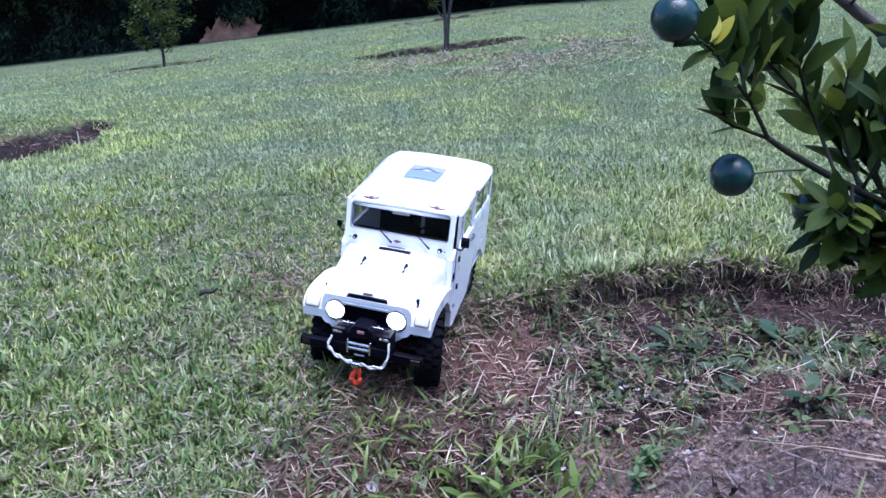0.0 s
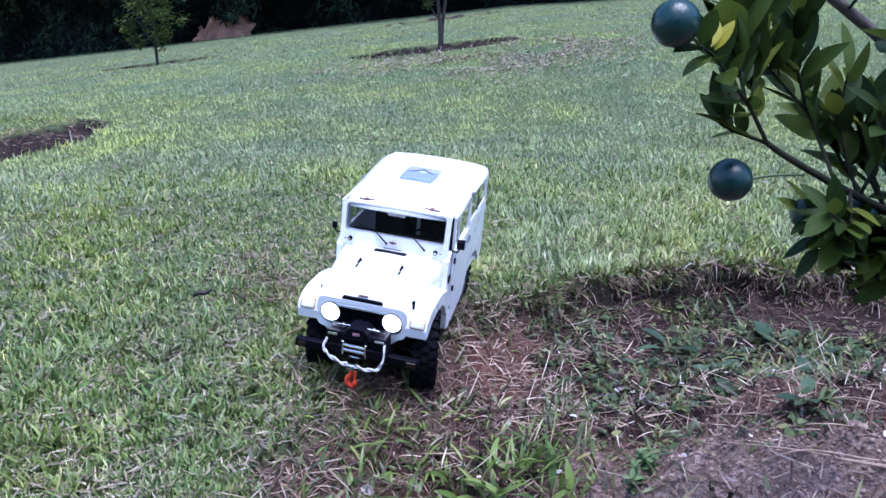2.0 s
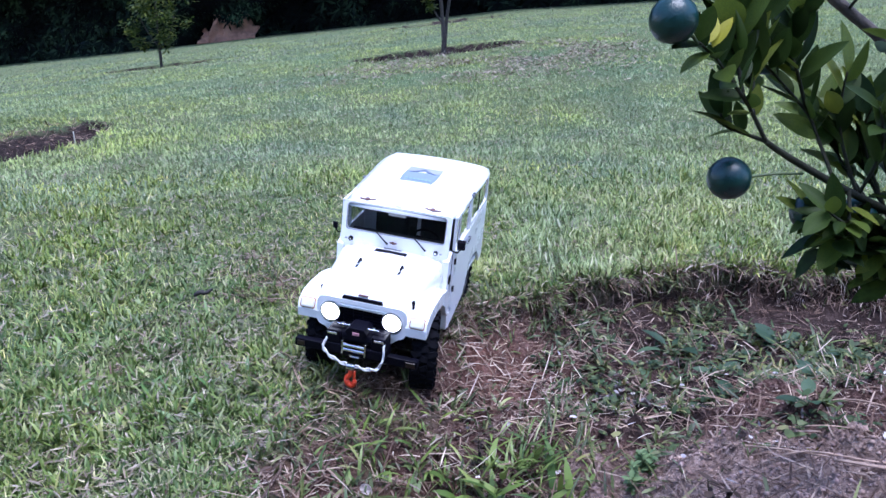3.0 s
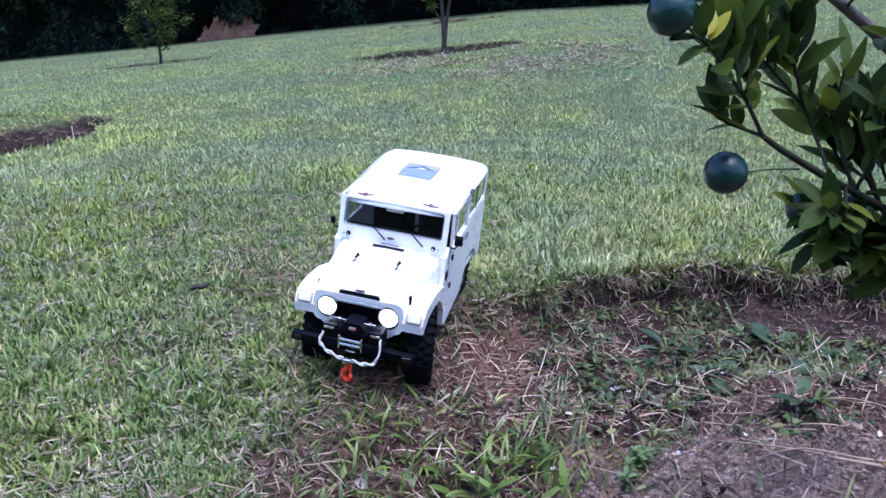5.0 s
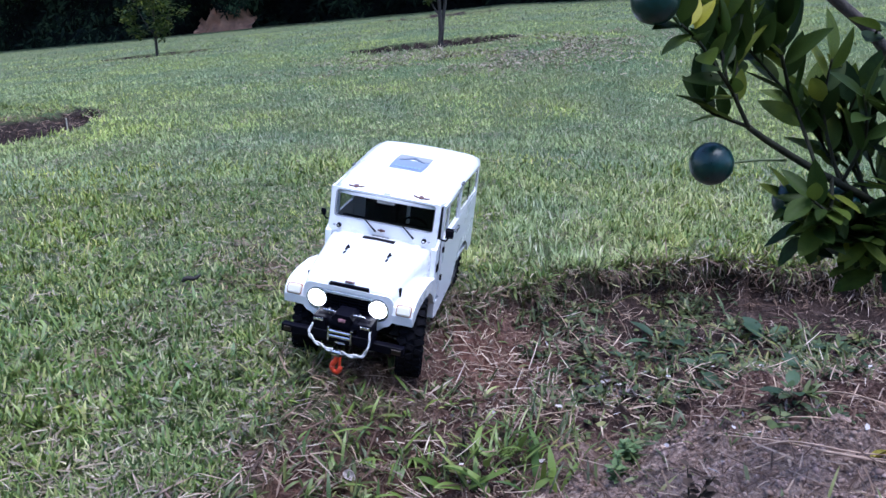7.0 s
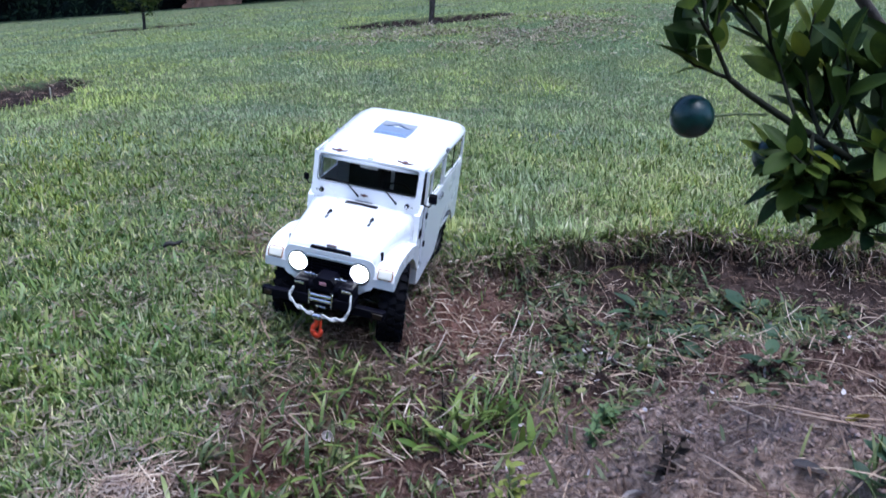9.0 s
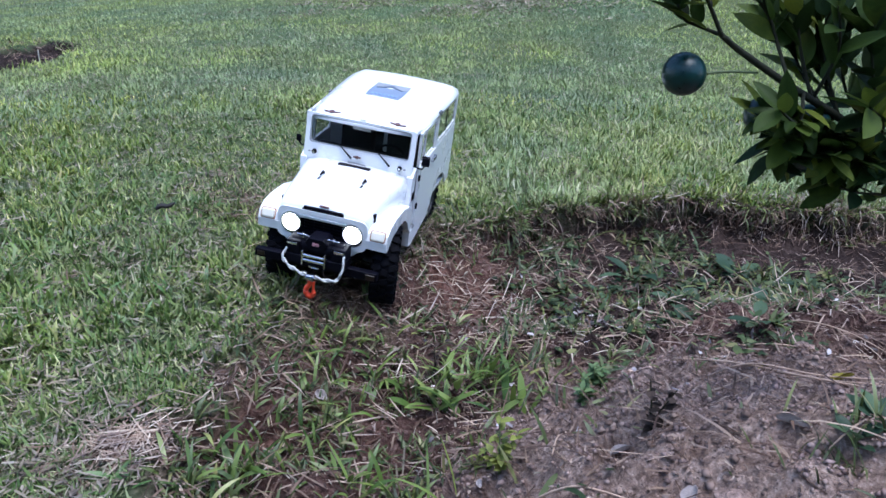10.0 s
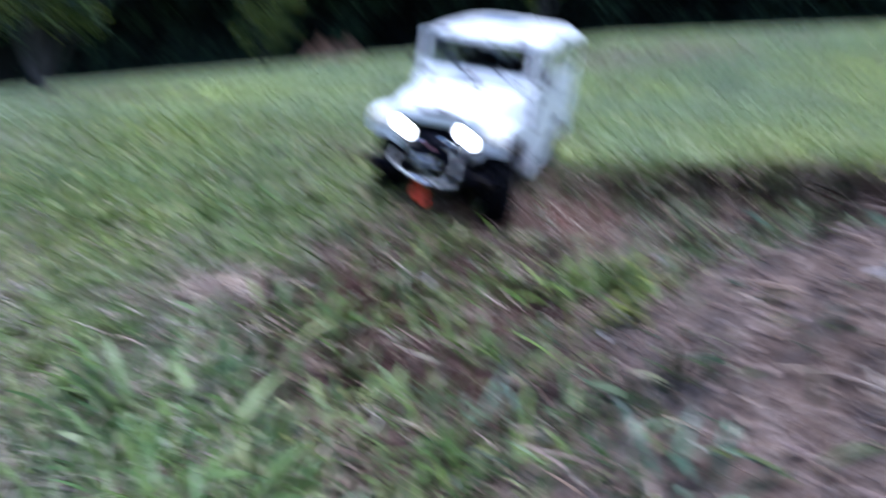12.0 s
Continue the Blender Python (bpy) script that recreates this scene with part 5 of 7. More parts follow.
            p = line[int(f)].lerp(line[min(int(f) + 1, len(line) - 1)], f - int(f))
            along = (line[min(int(f) + 1, len(line) - 1)] - line[max(int(f) - 1, 0)]).normalized()
            side = along.orthogonal().normalized()
            side.rotate(Matrix.Rotation(k * 2.4 + rnd.uniform(-0.5, 0.5), 3, along))
            out = (along * rnd.uniform(0.4, 1.1) + side * rnd.uniform(0.4, 0.9) + Vector((0, 0, rnd.uniform(-0.1, 0.35) + 0.5 * (key == "b")))).normalized()
            up = (Vector((0, 0, 1)) + Vector((rnd.uniform(-0.7, 0.7), rnd.uniform(-0.9, 0.3), 0))).normalized()
            y = up.cross(out).normalized()
            z = out.cross(y)
            size = rnd.uniform(0.024, 0.042) * (0.72 if key in "ab" else 0.78 if key in "histvxouABzq" else 1.0)
            shape = meshes[rnd.randrange(4)]
            place = Matrix.Translation(p) @ Matrix((out, y, z)).transposed().to_4x4() @ Matrix.Diagonal((size, size * rnd.uniform(0.9, 1.15), size, 1))
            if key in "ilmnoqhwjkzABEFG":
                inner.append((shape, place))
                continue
            ob = new("leaf", shape)
            ob.parent = tree
            ob.matrix_local = place
    # the leaves behind those, joined, in the shaded copy of the leaf colour
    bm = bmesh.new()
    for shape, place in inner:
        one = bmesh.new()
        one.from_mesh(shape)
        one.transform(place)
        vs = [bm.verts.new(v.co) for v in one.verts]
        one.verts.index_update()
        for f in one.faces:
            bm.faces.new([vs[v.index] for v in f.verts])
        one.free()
    tagged(part("foliage", bm, CITRUS_LEAF_SHADED, tree, smooth=True), kind="stuff")
    # two yellowing leaves
    yel = leaf_mesh("yellow_leaf_shape", YELLOW_LEAF, 1.0, 0.46, 0.25, 0.2)
    for p, rz in (((0.283, 0.282, 0.404), 60), ((0.286, 0.284, 0.402), 20)):
        ob = new("leaf", yel)
        ob.parent = tree
        tagged(ob, "yellowed leaf")
        ob.matrix_local = Matrix.Translation(p) @ Euler((0.5, -1.0, radians(rz))).to_matrix().to_4x4() @ Matrix.Diagonal((0.019, 0.017, 0.019, 1))


build_citrus()


def build_fruit(at, r, stem_to, label):
    fruit = thing("green_orange", label, "fruit", Matrix.Translation(at), "fruit of the citrus tree")
    bm = bmesh.new()
    vs = add_ball(bm, (0, 0, 0), r, 28)
    for v in vs:
        d = v.co.normalized()
        v.co *= 1 + 0.020 * (noise.noise(d * 2.3 + Vector(at) * 9) ) - 0.06 * max(0.0, abs(d.z) - 0.75)
    part("peel", bm, PEEL, fruit, smooth=True)
    bm = bmesh.new()
    end = Vector(stem_to) - Vector(at)
    start = end.normalized() * r * 0.97
    mid = (start + end) / 2 + Vector((0, 0, 0.001))
    add_tube(bm, smooth_line([start, mid, end], 4), 0.0009, 6)
    add_cyl(bm, start * 0.97, start * 1.06, 0.0035, 0.0016, 8)
    part("fruit_stem", bm, STEM, fruit, "thin green-brown stem", smooth=True)


build_fruit((0.322, 0.350, 0.319), 0.0138, (0.372, 0.360, 0.320), "round dark green unripe orange on a long thin stem")
build_fruit((0.261, 0.269, 0.416), 0.0123, (0.276, 0.276, 0.404), "round dark green unripe orange at a branch tip")
build_fruit((0.386, 0.378, 0.290), 0.0120, (0.392, 0.371, 0.300), "small dark green unripe orange half hidden by leaves")
build_fruit((0.429, 0.400, 0.281), 0.0140, (0.432, 0.392, 0.295), "dark green unripe orange behind the leaves")
build_fruit((0.427, 0.385, 0.262), 0.0125, (0.430, 0.387, 0.279), "dark green unripe orange low in the foliage")


# ---- weeds, stalks and litter in the bowl ----
WEED_SHAPES = [leaf_mesh("weed_leaf_shape", WEED, 1.0, w, f, c, 6, wv) for w, f, c, wv in ((0.55, 0.15, 0.5, 0.0), (0.36, 0.2, 0.6, 0.05), (0.75, 0.1, 0.3, 0.0))]


def on_ground(x, y, lift=0.0):
    return Vector((x, y, float(height(x, y)) + lift))


def build_weed(x, y, count, size, shape, rise, label, seed):
    rnd = random.Random(seed)
    count = int(count * 1.35)
    weed = thing("weed", label, "weed", Matrix.Translation(on_ground(x, y, -0.003)), "weeds in the bowl")
    for k in range(count):
        a = k * 2.4 + rnd.uniform(-0.4, 0.4)
        e = rise + rnd.uniform(-0.3, 0.3)
        s = size * rnd.uniform(0.40, 0.95)
        stalk = s * 0.45
        tip = Vector((math.cos(a) * math.cos(e), math.sin(a) * math.cos(e), math.sin(e))) * stalk
        bm = bmesh.new()
        add_tube(bm, [(0, 0, 0), tip * 0.5 + Vector((0, 0, stalk * 0.1)), tip], 0.0009, 5)
        part("leaf_stalk", bm, STEM, weed)
        ob = new("leaf", WEED_SHAPES[shape])
        ob.parent = weed
        ob.matrix_local = Matrix.Translation(tip) @ Euler((rnd.uniform(-0.3, 0.3), -e * 0.7, a)).to_matrix().to_4x4() @ Matrix.Diagonal((s, s, s, 1))


BANK_WEEDS = [
    (0.335, 0.878, 7, 0.034, 2, 0.35), (0.457, 0.954, 4, 0.060, 1, 0.75), (0.632, 0.994, 4, 0.044, 2, 0.95), (0.603, 1.034, 4, 0.034, 1, 0.5), (0.403, 0.899, 8, 0.034, 1, 0.5), (0.499, 0.865, 8, 0.036, 0, 0.5), (0.476, 0.925, 8, 0.034, 1, 0.6), (0.466, 0.768, 4, 0.058, 0, 0.2), (0.410, 0.770, 5, 0.032, 1, 0.25), (0.530, 0.655, 4, 0.040, 0, 0.7),
]
BOWL_WEEDS = [
    (0.442, 0.277, 6, 0.026, 0, 1.0), (0.462, 0.285, 6, 0.024, 0, 0.8), (0.024, 0.465, 8, 0.022, 0, 0.6), (0.146, 0.414, 9, 0.020, 0, 0.5), (0.545, 0.930, 7, 0.028, 0, 0.5), (0.700, 0.920, 7, 0.034, 1, 0.5), (0.560, 0.800, 7, 0.028, 1, 0.5), (0.355, 0.985, 5, 0.030, 1, 0.4), (0.260, 0.905, 6, 0.022, 0, 0.4), (0.620, 0.830, 7, 0.030, 0, 0.6),
]
for i, (x, y, n, size, shape, rise) in enumerate(BANK_WEEDS + BOWL_WEEDS):
    build_weed(x, y, n, size, shape, rise, ["low green broad-leaved weed rosette on bare soil", "leafy green weed at the foot of the bank"][i % 2], 40 + i)


def build_sprig(x, y, tall, leaf, count, mat, name, label, seed, branches=3):
    """An upright little plant: a bent stem, side shoots and many small leaves."""
    rnd = random.Random(seed)
    plant = thing(name, label, "plant", Matrix.Translation(on_ground(x, y, -0.003)), "small plants on the soil")
    shape = leaf_mesh(name + "_leaf_shape", mat, 1.0, 0.55, 0.2, 0.4, 4)
    for k in range(branches):
        lean = Vector((rnd.uniform(-0.5, 0.5), rnd.uniform(-0.5, 0.5), 0)) * (0.3 if k == 0 else 0.9)
        top = tall * (1.0 if k == 0 else rnd.uniform(0.5, 0.85))
        line = smooth_line([(0, 0, 0), lean * top * 0.3 + Vector((0, 0, top * 0.5)), lean * top + Vector((0, 0, top))], 4)
        bm = bmesh.new()
        add_tube(bm, line, [0.0011 * (1 - 0.6 * i / (len(line) - 1)) for i in range(len(line))], 5)
        part("stem", bm, STEM if mat is not DEAD_SPRIG else TWIG, plant, smooth=True)
        for j in range(count):
            t = 0.2 + 0.8 * (j + rnd.random()) / count
            f = min(t, 0.999) * (len(line) - 1)
            p = line[int(f)].lerp(line[int(f) + 1], f - int(f))
            size = leaf * rnd.uniform(0.6, 1.2)
            ob = new("leaf", shape)
            ob.parent = plant
            ob.matrix_local = Matrix.Translation(p) @ Euler((rnd.uniform(-0.6, 0.6), rnd.uniform(-0.9, 0.3), rnd.uniform(0, 6.283))).to_matrix().to_4x4() @ Matrix.Diagonal((size, size, size, 1))


build_sprig(0.225, 0.399, 0.052, 0.012, 14, SPRIG, "yellow_green_weed", "wilting yellow-green weed standing beside the soil heap", 301)
build_sprig(0.212, 0.430, 0.036, 0.011, 10, SPRIG, "yellow_green_weed", "small yellow-green weed beside the soil heap", 302)
build_sprig(0.325, 0.560, 0.030, 0.010, 16, HERB, "pale_herb", "bushy pale green herb on the bare soil", 303, 6)
build_sprig(0.338, 0.590, 0.030, 0.011, 16, HERB, "pale_herb", "low pale green herb on the bare soil", 304, 5)
build_sprig(0.337, 0.364, 0.050, 0.011, 13, DEAD_SPRIG, "withered_seedling", "dark withered seedling standing in the soil heap", 305)
build_sprig(0.163, 0.602, 0.046, 0.009, 16, DEAD_SPRIG, "withered_seedling", "grey withered weed among grass tufts", 306, 2)


def tuft(x, y, n, length, width, seed, label, mat=None, spread=0.022):
    """A tuft of coarse grass as one thing."""
    r = np.random.default_rng(seed)
    px, py = x + r.normal(0, spread, n), y + r.normal(0, spread, n)
    p = np.stack([px, py, height(px, py) - 0.003], -1)
    ob = blades("grass_tuft", p, r.uniform(0.5, 1.0, n) * length, r.uniform(0.7, 1.2, n) * width, np.radians(r.uniform(40, 85, n)), r.uniform(0, 6.28, n), np.radians(r.uniform(20, 90, n)), 5,
                mat or TUFT, label, "grass")
    return ob


SLOPE_TUFTS = [
    (0.096, 0.576, 26, 0.045, 0.0045), (0.040, 0.500, 34, 0.045, 0.0045), (0.110, 0.440, 22, 0.055, 0.0050), (-0.020, 0.400, 36, 0.050, 0.0045), (-0.008, 0.445, 40, 0.052, 0.0045),
    (0.101, 0.409, 8, 0.060, 0.0040), (-0.060, 0.220, 30, 0.060, 0.0055), (0.020, 0.160, 26, 0.060, 0.0055), (0.120, 0.200, 14, 0.050, 0.0045), (0.030, 0.300, 36, 0.050, 0.0055),
    (0.050, 0.600, 34, 0.038, 0.0042), (0.020, 0.550, 34, 0.038, 0.0042), (0.060, 0.650, 26, 0.036, 0.0040),
]
FOOT_TUFTS = [
    (0.214, 0.628, 90, 0.056, 0.0028), (0.250, 0.660, 30, 0.045, 0.0030), (0.225, 0.597, 12, 0.066, 0.0090), (0.169, 0.559, 14, 0.062, 0.0090), (0.190, 0.600, 40, 0.050, 0.0040),
    (0.280, 0.600, 34, 0.040, 0.0034), (0.166, 0.404, 6, 0.070, 0.0028), (0.160, 0.300, 16, 0.050, 0.0045), (0.265, 0.975, 30, 0.040, 0.0036), (0.300, 0.955, 24, 0.036, 0.0032),
    (0.140, 0.690, 26, 0.036, 0.0036), (0.185, 0.930, 26, 0.036, 0.0034),
]
BANK_TUFTS = [
    (0.455, 0.262, 34, 0.045, 0.0022), (0.425, 0.285, 28, 0.036, 0.0020), (0.547, 1.085, 34, 0.050, 0.0036), (0.310, 1.000, 30, 0.042, 0.0036), (0.370, 1.045, 22, 0.040, 0.0036),
    (0.465, 0.985, 18, 0.040, 0.0034), (0.629, 0.752, 36, 0.052, 0.0032), (0.520, 0.880, 26, 0.036, 0.0030), (0.430, 0.850, 26, 0.034, 0.0030), (0.600, 0.900, 26, 0.042, 0.0034),
    (0.690, 0.965, 30, 0.055, 0.0036), (0.370, 0.640, 22, 0.034, 0.0030), (0.440, 0.560, 18, 0.030, 0.0024),
]
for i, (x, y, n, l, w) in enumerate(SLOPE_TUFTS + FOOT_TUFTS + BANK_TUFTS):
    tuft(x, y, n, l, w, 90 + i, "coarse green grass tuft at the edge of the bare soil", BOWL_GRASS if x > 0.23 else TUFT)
for i, (x, y, n, l, w) in enumerate([(0.245, 0.215, 9, 0.060, 0.0046), (0.262, 0.195, 7, 0.062, 0.0042), (0.125, 0.345, 7, 0.060, 0.0030), (0.150, 0.330, 4, 0.050, 0.0030), (0.300, 0.230, 6, 0.036, 0.0034)]):
    tuft(x, y, n, l, w, 140 + i, "tall blue-green grass blades on the bare soil", BLUE_BLADE, 0.008)
for i, (x, y, n, l, w) in enumerate([(0.20, 0.18, 50, 0.040, 0.0020), (0.25, 0.18, 60, 0.036, 0.0018), (0.30, 0.17, 70, 0.034, 0.0018), (0.34, 0.16, 70, 0.034, 0.0018), (0.36, 0.21, 30, 0.026, 0.0015), (0.40, 0.17, 70, 0.034, 0.0018)]):
    tuft(x, y, n, l, w, 160 + i, "sparse bleached grass on the front of the soil heap", PALE_STRAW, 0.028)
for i, (x, y, n, l, w) in enumerate([(0.18, 0.240, 26, 0.036, 0.0034), (0.214, 0.250, 24, 0.030, 0.0030), (0.10, 0.26, 26, 0.042, 0.0044)]):
    tuft(x, y, n, l, w, 170 + i, "short green grass tuft beside the soil heap", TUFT, 0.020)


# tufts in the darker grass colour, standing in for the truck's shade
for i, (x, y) in enumerate([(-0.061, 0.748), (-0.029, 0.713), (-0.003, 0.683), (-0.040, 0.672), (-0.075, 0.705), (0.022, 0.690), (-0.095, 0.770)]):
    tuft(x, y, 22, 0.034, 0.0034, 180 + i, "low grass tuft coloured dark for the shade in front of the model truck", BOWL_GRASS, 0.012)


def growth(x, y):
    """Where green things crowd in the bowl: round the weeds and tufts, and in a few patches of their own."""
    g = 0.75 * sstep(0.555, 0.635, vnoise(x, y, 10.0, 35) * 0.6 + vnoise(x, y, 26.0, 41) * 0.4)
    for x0, y0, *_ in BANK_WEEDS + BOWL_WEEDS + BANK_TUFTS:
        g = np.maximum(g, np.exp(-((x - x0) ** 2 + (y - y0) ** 2) / 0.034 ** 2))
    return g


def build_litter():
    """Dead grass, roots and straw scattered on the soil and hanging over the bank."""
    n = 170000
    x, y = RNG.uniform(-0.30, 1.25, n), RNG.uniform(-0.25, 1.32, n)
    rho = bowl_rho(x, y, 0)
    on_bank = sstep(0.84, 0.95, rho) * sstep(1.05, 0.99, rho)
    trough = np.maximum(sstep(0.55, 0.72, rho), sstep(0.52, 0.62, y)) * sstep(1.02, 0.9, rho)
    chance = 0.05 + 0.13 * on_bank * (0.45 + 0.55 * sstep(0.2, 0.5, x)) + 0.11 * trough * (0.12 + 0.88 * (vnoise(x, y, 7.0, 31) * 0.6 + vnoise(x, y, 19.0, 32) * 0.4 > 0.52))
    chance = np.where(rho > 1.05, 0.035 + 0.30 * (vnoise(x, y, 6.0, 33) * 0.7 + vnoise(x, y, 21.0, 34) * 0.3 > 0.66), chance)
    keep = RNG.random(n) < chance
    x, y, rho, on_bank = x[keep], y[keep], rho[keep], on_bank[keep]
    k = len(x)
    p = np.stack([x, y, height(x, y) + RNG.uniform(-0.001, 0.006, k)], -1)
    elev = np.where(on_bank > 0.4, RNG.uniform(-50, 35, k), RNG.uniform(-6, 20, k))
    length = 0.008 + 0.055 * RNG.random(k) ** 2.2
    blades("dead_grass", p, length, RNG.uniform(0.0007, 0.0024, k), np.radians(elev), RNG.uniform(0, 6.283, k), np.radians(RNG.uniform(-20, 45, k)), 3,
           STRAW, "dry straw and roots littering the soil and the cut bank", "dead grass")
    # flattened straw where the turf has died back
    for cx, cy, sx, sy, n in ((-0.105, 0.420, 0.026, 0.017, 420), (-0.020, 0.525, 0.040, 0.018, 90), (0.17, 0.99, 0.05, 0.04, 160), (0.14, 0.86, 0.05, 0.04, 120), (0.27, 0.92, 0.06, 0.05, 90), (0.09, 0.74, 0.05, 0.05, 80), (0.33, 0.78, 0.06, 0.04, 110)):
        x, y = RNG.normal(cx, sx, n), RNG.normal(cy, sy, n)
        p = np.stack([x, y, height(x, y) + RNG.uniform(0.001, 0.007, n)], -1)
        blades("flattened_straw", p, RNG.uniform(0.010, 0.040, n), RNG.uniform(0.0009, 0.0022, n), np.radians(RNG.uniform(-8, 22, n)), RNG.uniform(0, 6.283, n), np.radians(RNG.uniform(-20, 40, n)), 3,
               PALE_STRAW, "bleached flattened straw in a bare patch", "dead grass")
    n = 5200
    x, y = RNG.uniform(0.2, 0.75, n), RNG.uniform(0.05, 0.80, n)
    keep = bowl_rho(x, y, 0) < 0.84
    x, y = x[keep], y[keep]
    n = len(x)
    p = np.stack([x, y, height(x, y) + RNG.uniform(0.0005, 0.005, n)], -1)
    blades("chaff", p, 0.004 + 0.026 * RNG.random(n) ** 3, RNG.uniform(0.0007, 0.0020, n), np.radians(RNG.uniform(-10, 30, n)), RNG.uniform(0, 6.283, n), np.radians(RNG.uniform(-30, 40, n)), 2,
           STRAW, "fine broken straw in the loose soil", "dead grass")
    # green blades hanging over the lip and sparse growth in the bowl
    n = 60000
    x, y = RNG.uniform(-0.25, 1.25, n), RNG.uniform(-0.25, 1.32, n)
    rho = bowl_rho(x, y, 0)
    lip = sstep(0.955, 0.985, rho) * sstep(1.05, 1.0, rho)
    chance = 0.30 * lip + 0.30 * np.maximum(sstep(0.60, 0.8, rho), sstep(0.56, 0.68, y)) * (rho < 1) * growth(x, y) ** 1.5 + 0.12 * (x < 0.42) * (y < 0.80) * (rho < 1.0) * (vnoise(x, y, 10.0, 36) * 0.6 + vnoise(x, y, 25.0, 43) * 0.4 > 0.46)
    keep = RNG.random(n) < chance
    x, y = x[keep], y[keep]
    k = len(x)
    p = np.stack([x, y, height(x, y) - 0.002], -1)
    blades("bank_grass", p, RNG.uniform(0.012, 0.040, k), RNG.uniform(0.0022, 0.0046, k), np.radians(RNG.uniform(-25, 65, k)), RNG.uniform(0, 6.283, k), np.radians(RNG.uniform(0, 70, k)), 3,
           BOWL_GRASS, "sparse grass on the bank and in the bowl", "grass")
    # roots and turf hanging out of the cut faces
    for bowl, n, lo, grow in ((0, 5200, 0.955, 1.0), (1, 3200, 0.94, 1.2), (2, 900, 0.95, 1.6), (3, 500, 0.95, 2.0)):
        cx, cy, rx, ry = BOWLS[bowl]
        a = RNG.uniform(0.45, 2.95, n)
        want = RNG.uniform(lo, 1.008, n)
        q = want.copy()
        for _ in range(3):
            x, y = cx + rx * q * np.cos(a), cy + ry * q * np.sin(a)
            q = q + (want - bowl_rho(x, y, bowl))
        x, y = cx + rx * q * np.cos(a), cy + ry * q * np.sin(a)
        p = np.stack([x, y, height(x, y) + 0.001], -1)
        toward = np.arctan2((cy - y) / ry, (cx - x) / rx) + RNG.normal(0, 1.3, n)
        pick = RNG.random(n)
        straw = (pick < 0.72) & (vnoise(x, y, 13.0, 38) * 0.6 + vnoise(x, y, 37.0, 42) * 0.4 > (0.42 if bowl == 0 else 0.72))
        green = (pick > 0.72) & ((want > (0.99 if bowl == 0 else 0.96)) | (vnoise(x, y, 9.0, 39) > 0.55))
        for mask, name, mat, label, w in ((straw, "hanging_roots", STRAW, "pale roots and dead grass hanging from the cut bank", 0.0014), (green, "hanging_grass", BOWL_GRASS if bowl == 0 else TUFT, "green turf hanging over the cut bank", 0.0032)):
            k = int(mask.sum())
            length = (0.006 + 0.040 * RNG.random(k) ** 2) * grow
            blades(name, p[mask], length, RNG.uniform(0.5, 1.6, k) * w * grow, np.radians(RNG.uniform(-60, 60, k)), toward[mask], np.radians(RNG.uniform(-30, 110, k)), 4, mat, label, "turf")
    # litter in the trench of the nearer far bowl
    for bowl, n, grow in ((1, 2600, 1.2),):
        x, y = RNG.uniform(-1.92, -1.38, n), RNG.uniform(2.0, 3.7, n)
        keep = (bowl_rho(x, y, bowl) < 0.99) & (vnoise(x, y, 9.0, 71) > 0.45)
        x, y = x[keep], y[keep]
        k = len(x)
        p = np.stack([x, y, height(x, y) + 0.004], -1)
        blades("bowl_litter", p, RNG.uniform(0.015, 0.050, k) * grow, RNG.uniform(0.0015, 0.004, k) * grow, np.radians(RNG.uniform(-10, 35, k)), RNG.uniform(0, 6.283, k), np.radians(RNG.uniform(-20, 50, k)), 3,
               STRAW, "dead grass lying in a dug bowl on the lawn", "dead grass")
    # small broad leaves of seedlings
    n = 22000
    x, y = RNG.uniform(0.1, 1.1, n), RNG.uniform(0.1, 1.15, n)
    rho = bowl_rho(x, y, 0)
    keep = RNG.random(n) < np.maximum(sstep(0.58, 0.70, rho), 0.9 * sstep(0.56, 0.68, y)) * (rho < 0.90) * (0.015 + 0.42 * growth(x, y) ** 1.5) * sstep(0.14, 0.30, x)
    x, y = x[keep], y[keep]
    k = len(x)
    p = np.stack([x, y, height(x, y) + 0.001], -1)
    blades("seedlings", p, 0.008 + 0.026 * RNG.random(k) ** 1.6, RNG.uniform(0.0028, 0.0070, k), np.radians(RNG.uniform(0, 50, k)), RNG.uniform(0, 6.283, k), np.radians(RNG.uniform(0, 70, k)), 4,
           SEEDLING, "small green seedlings scattered on the soil below the bank", "weed")


build_litter()


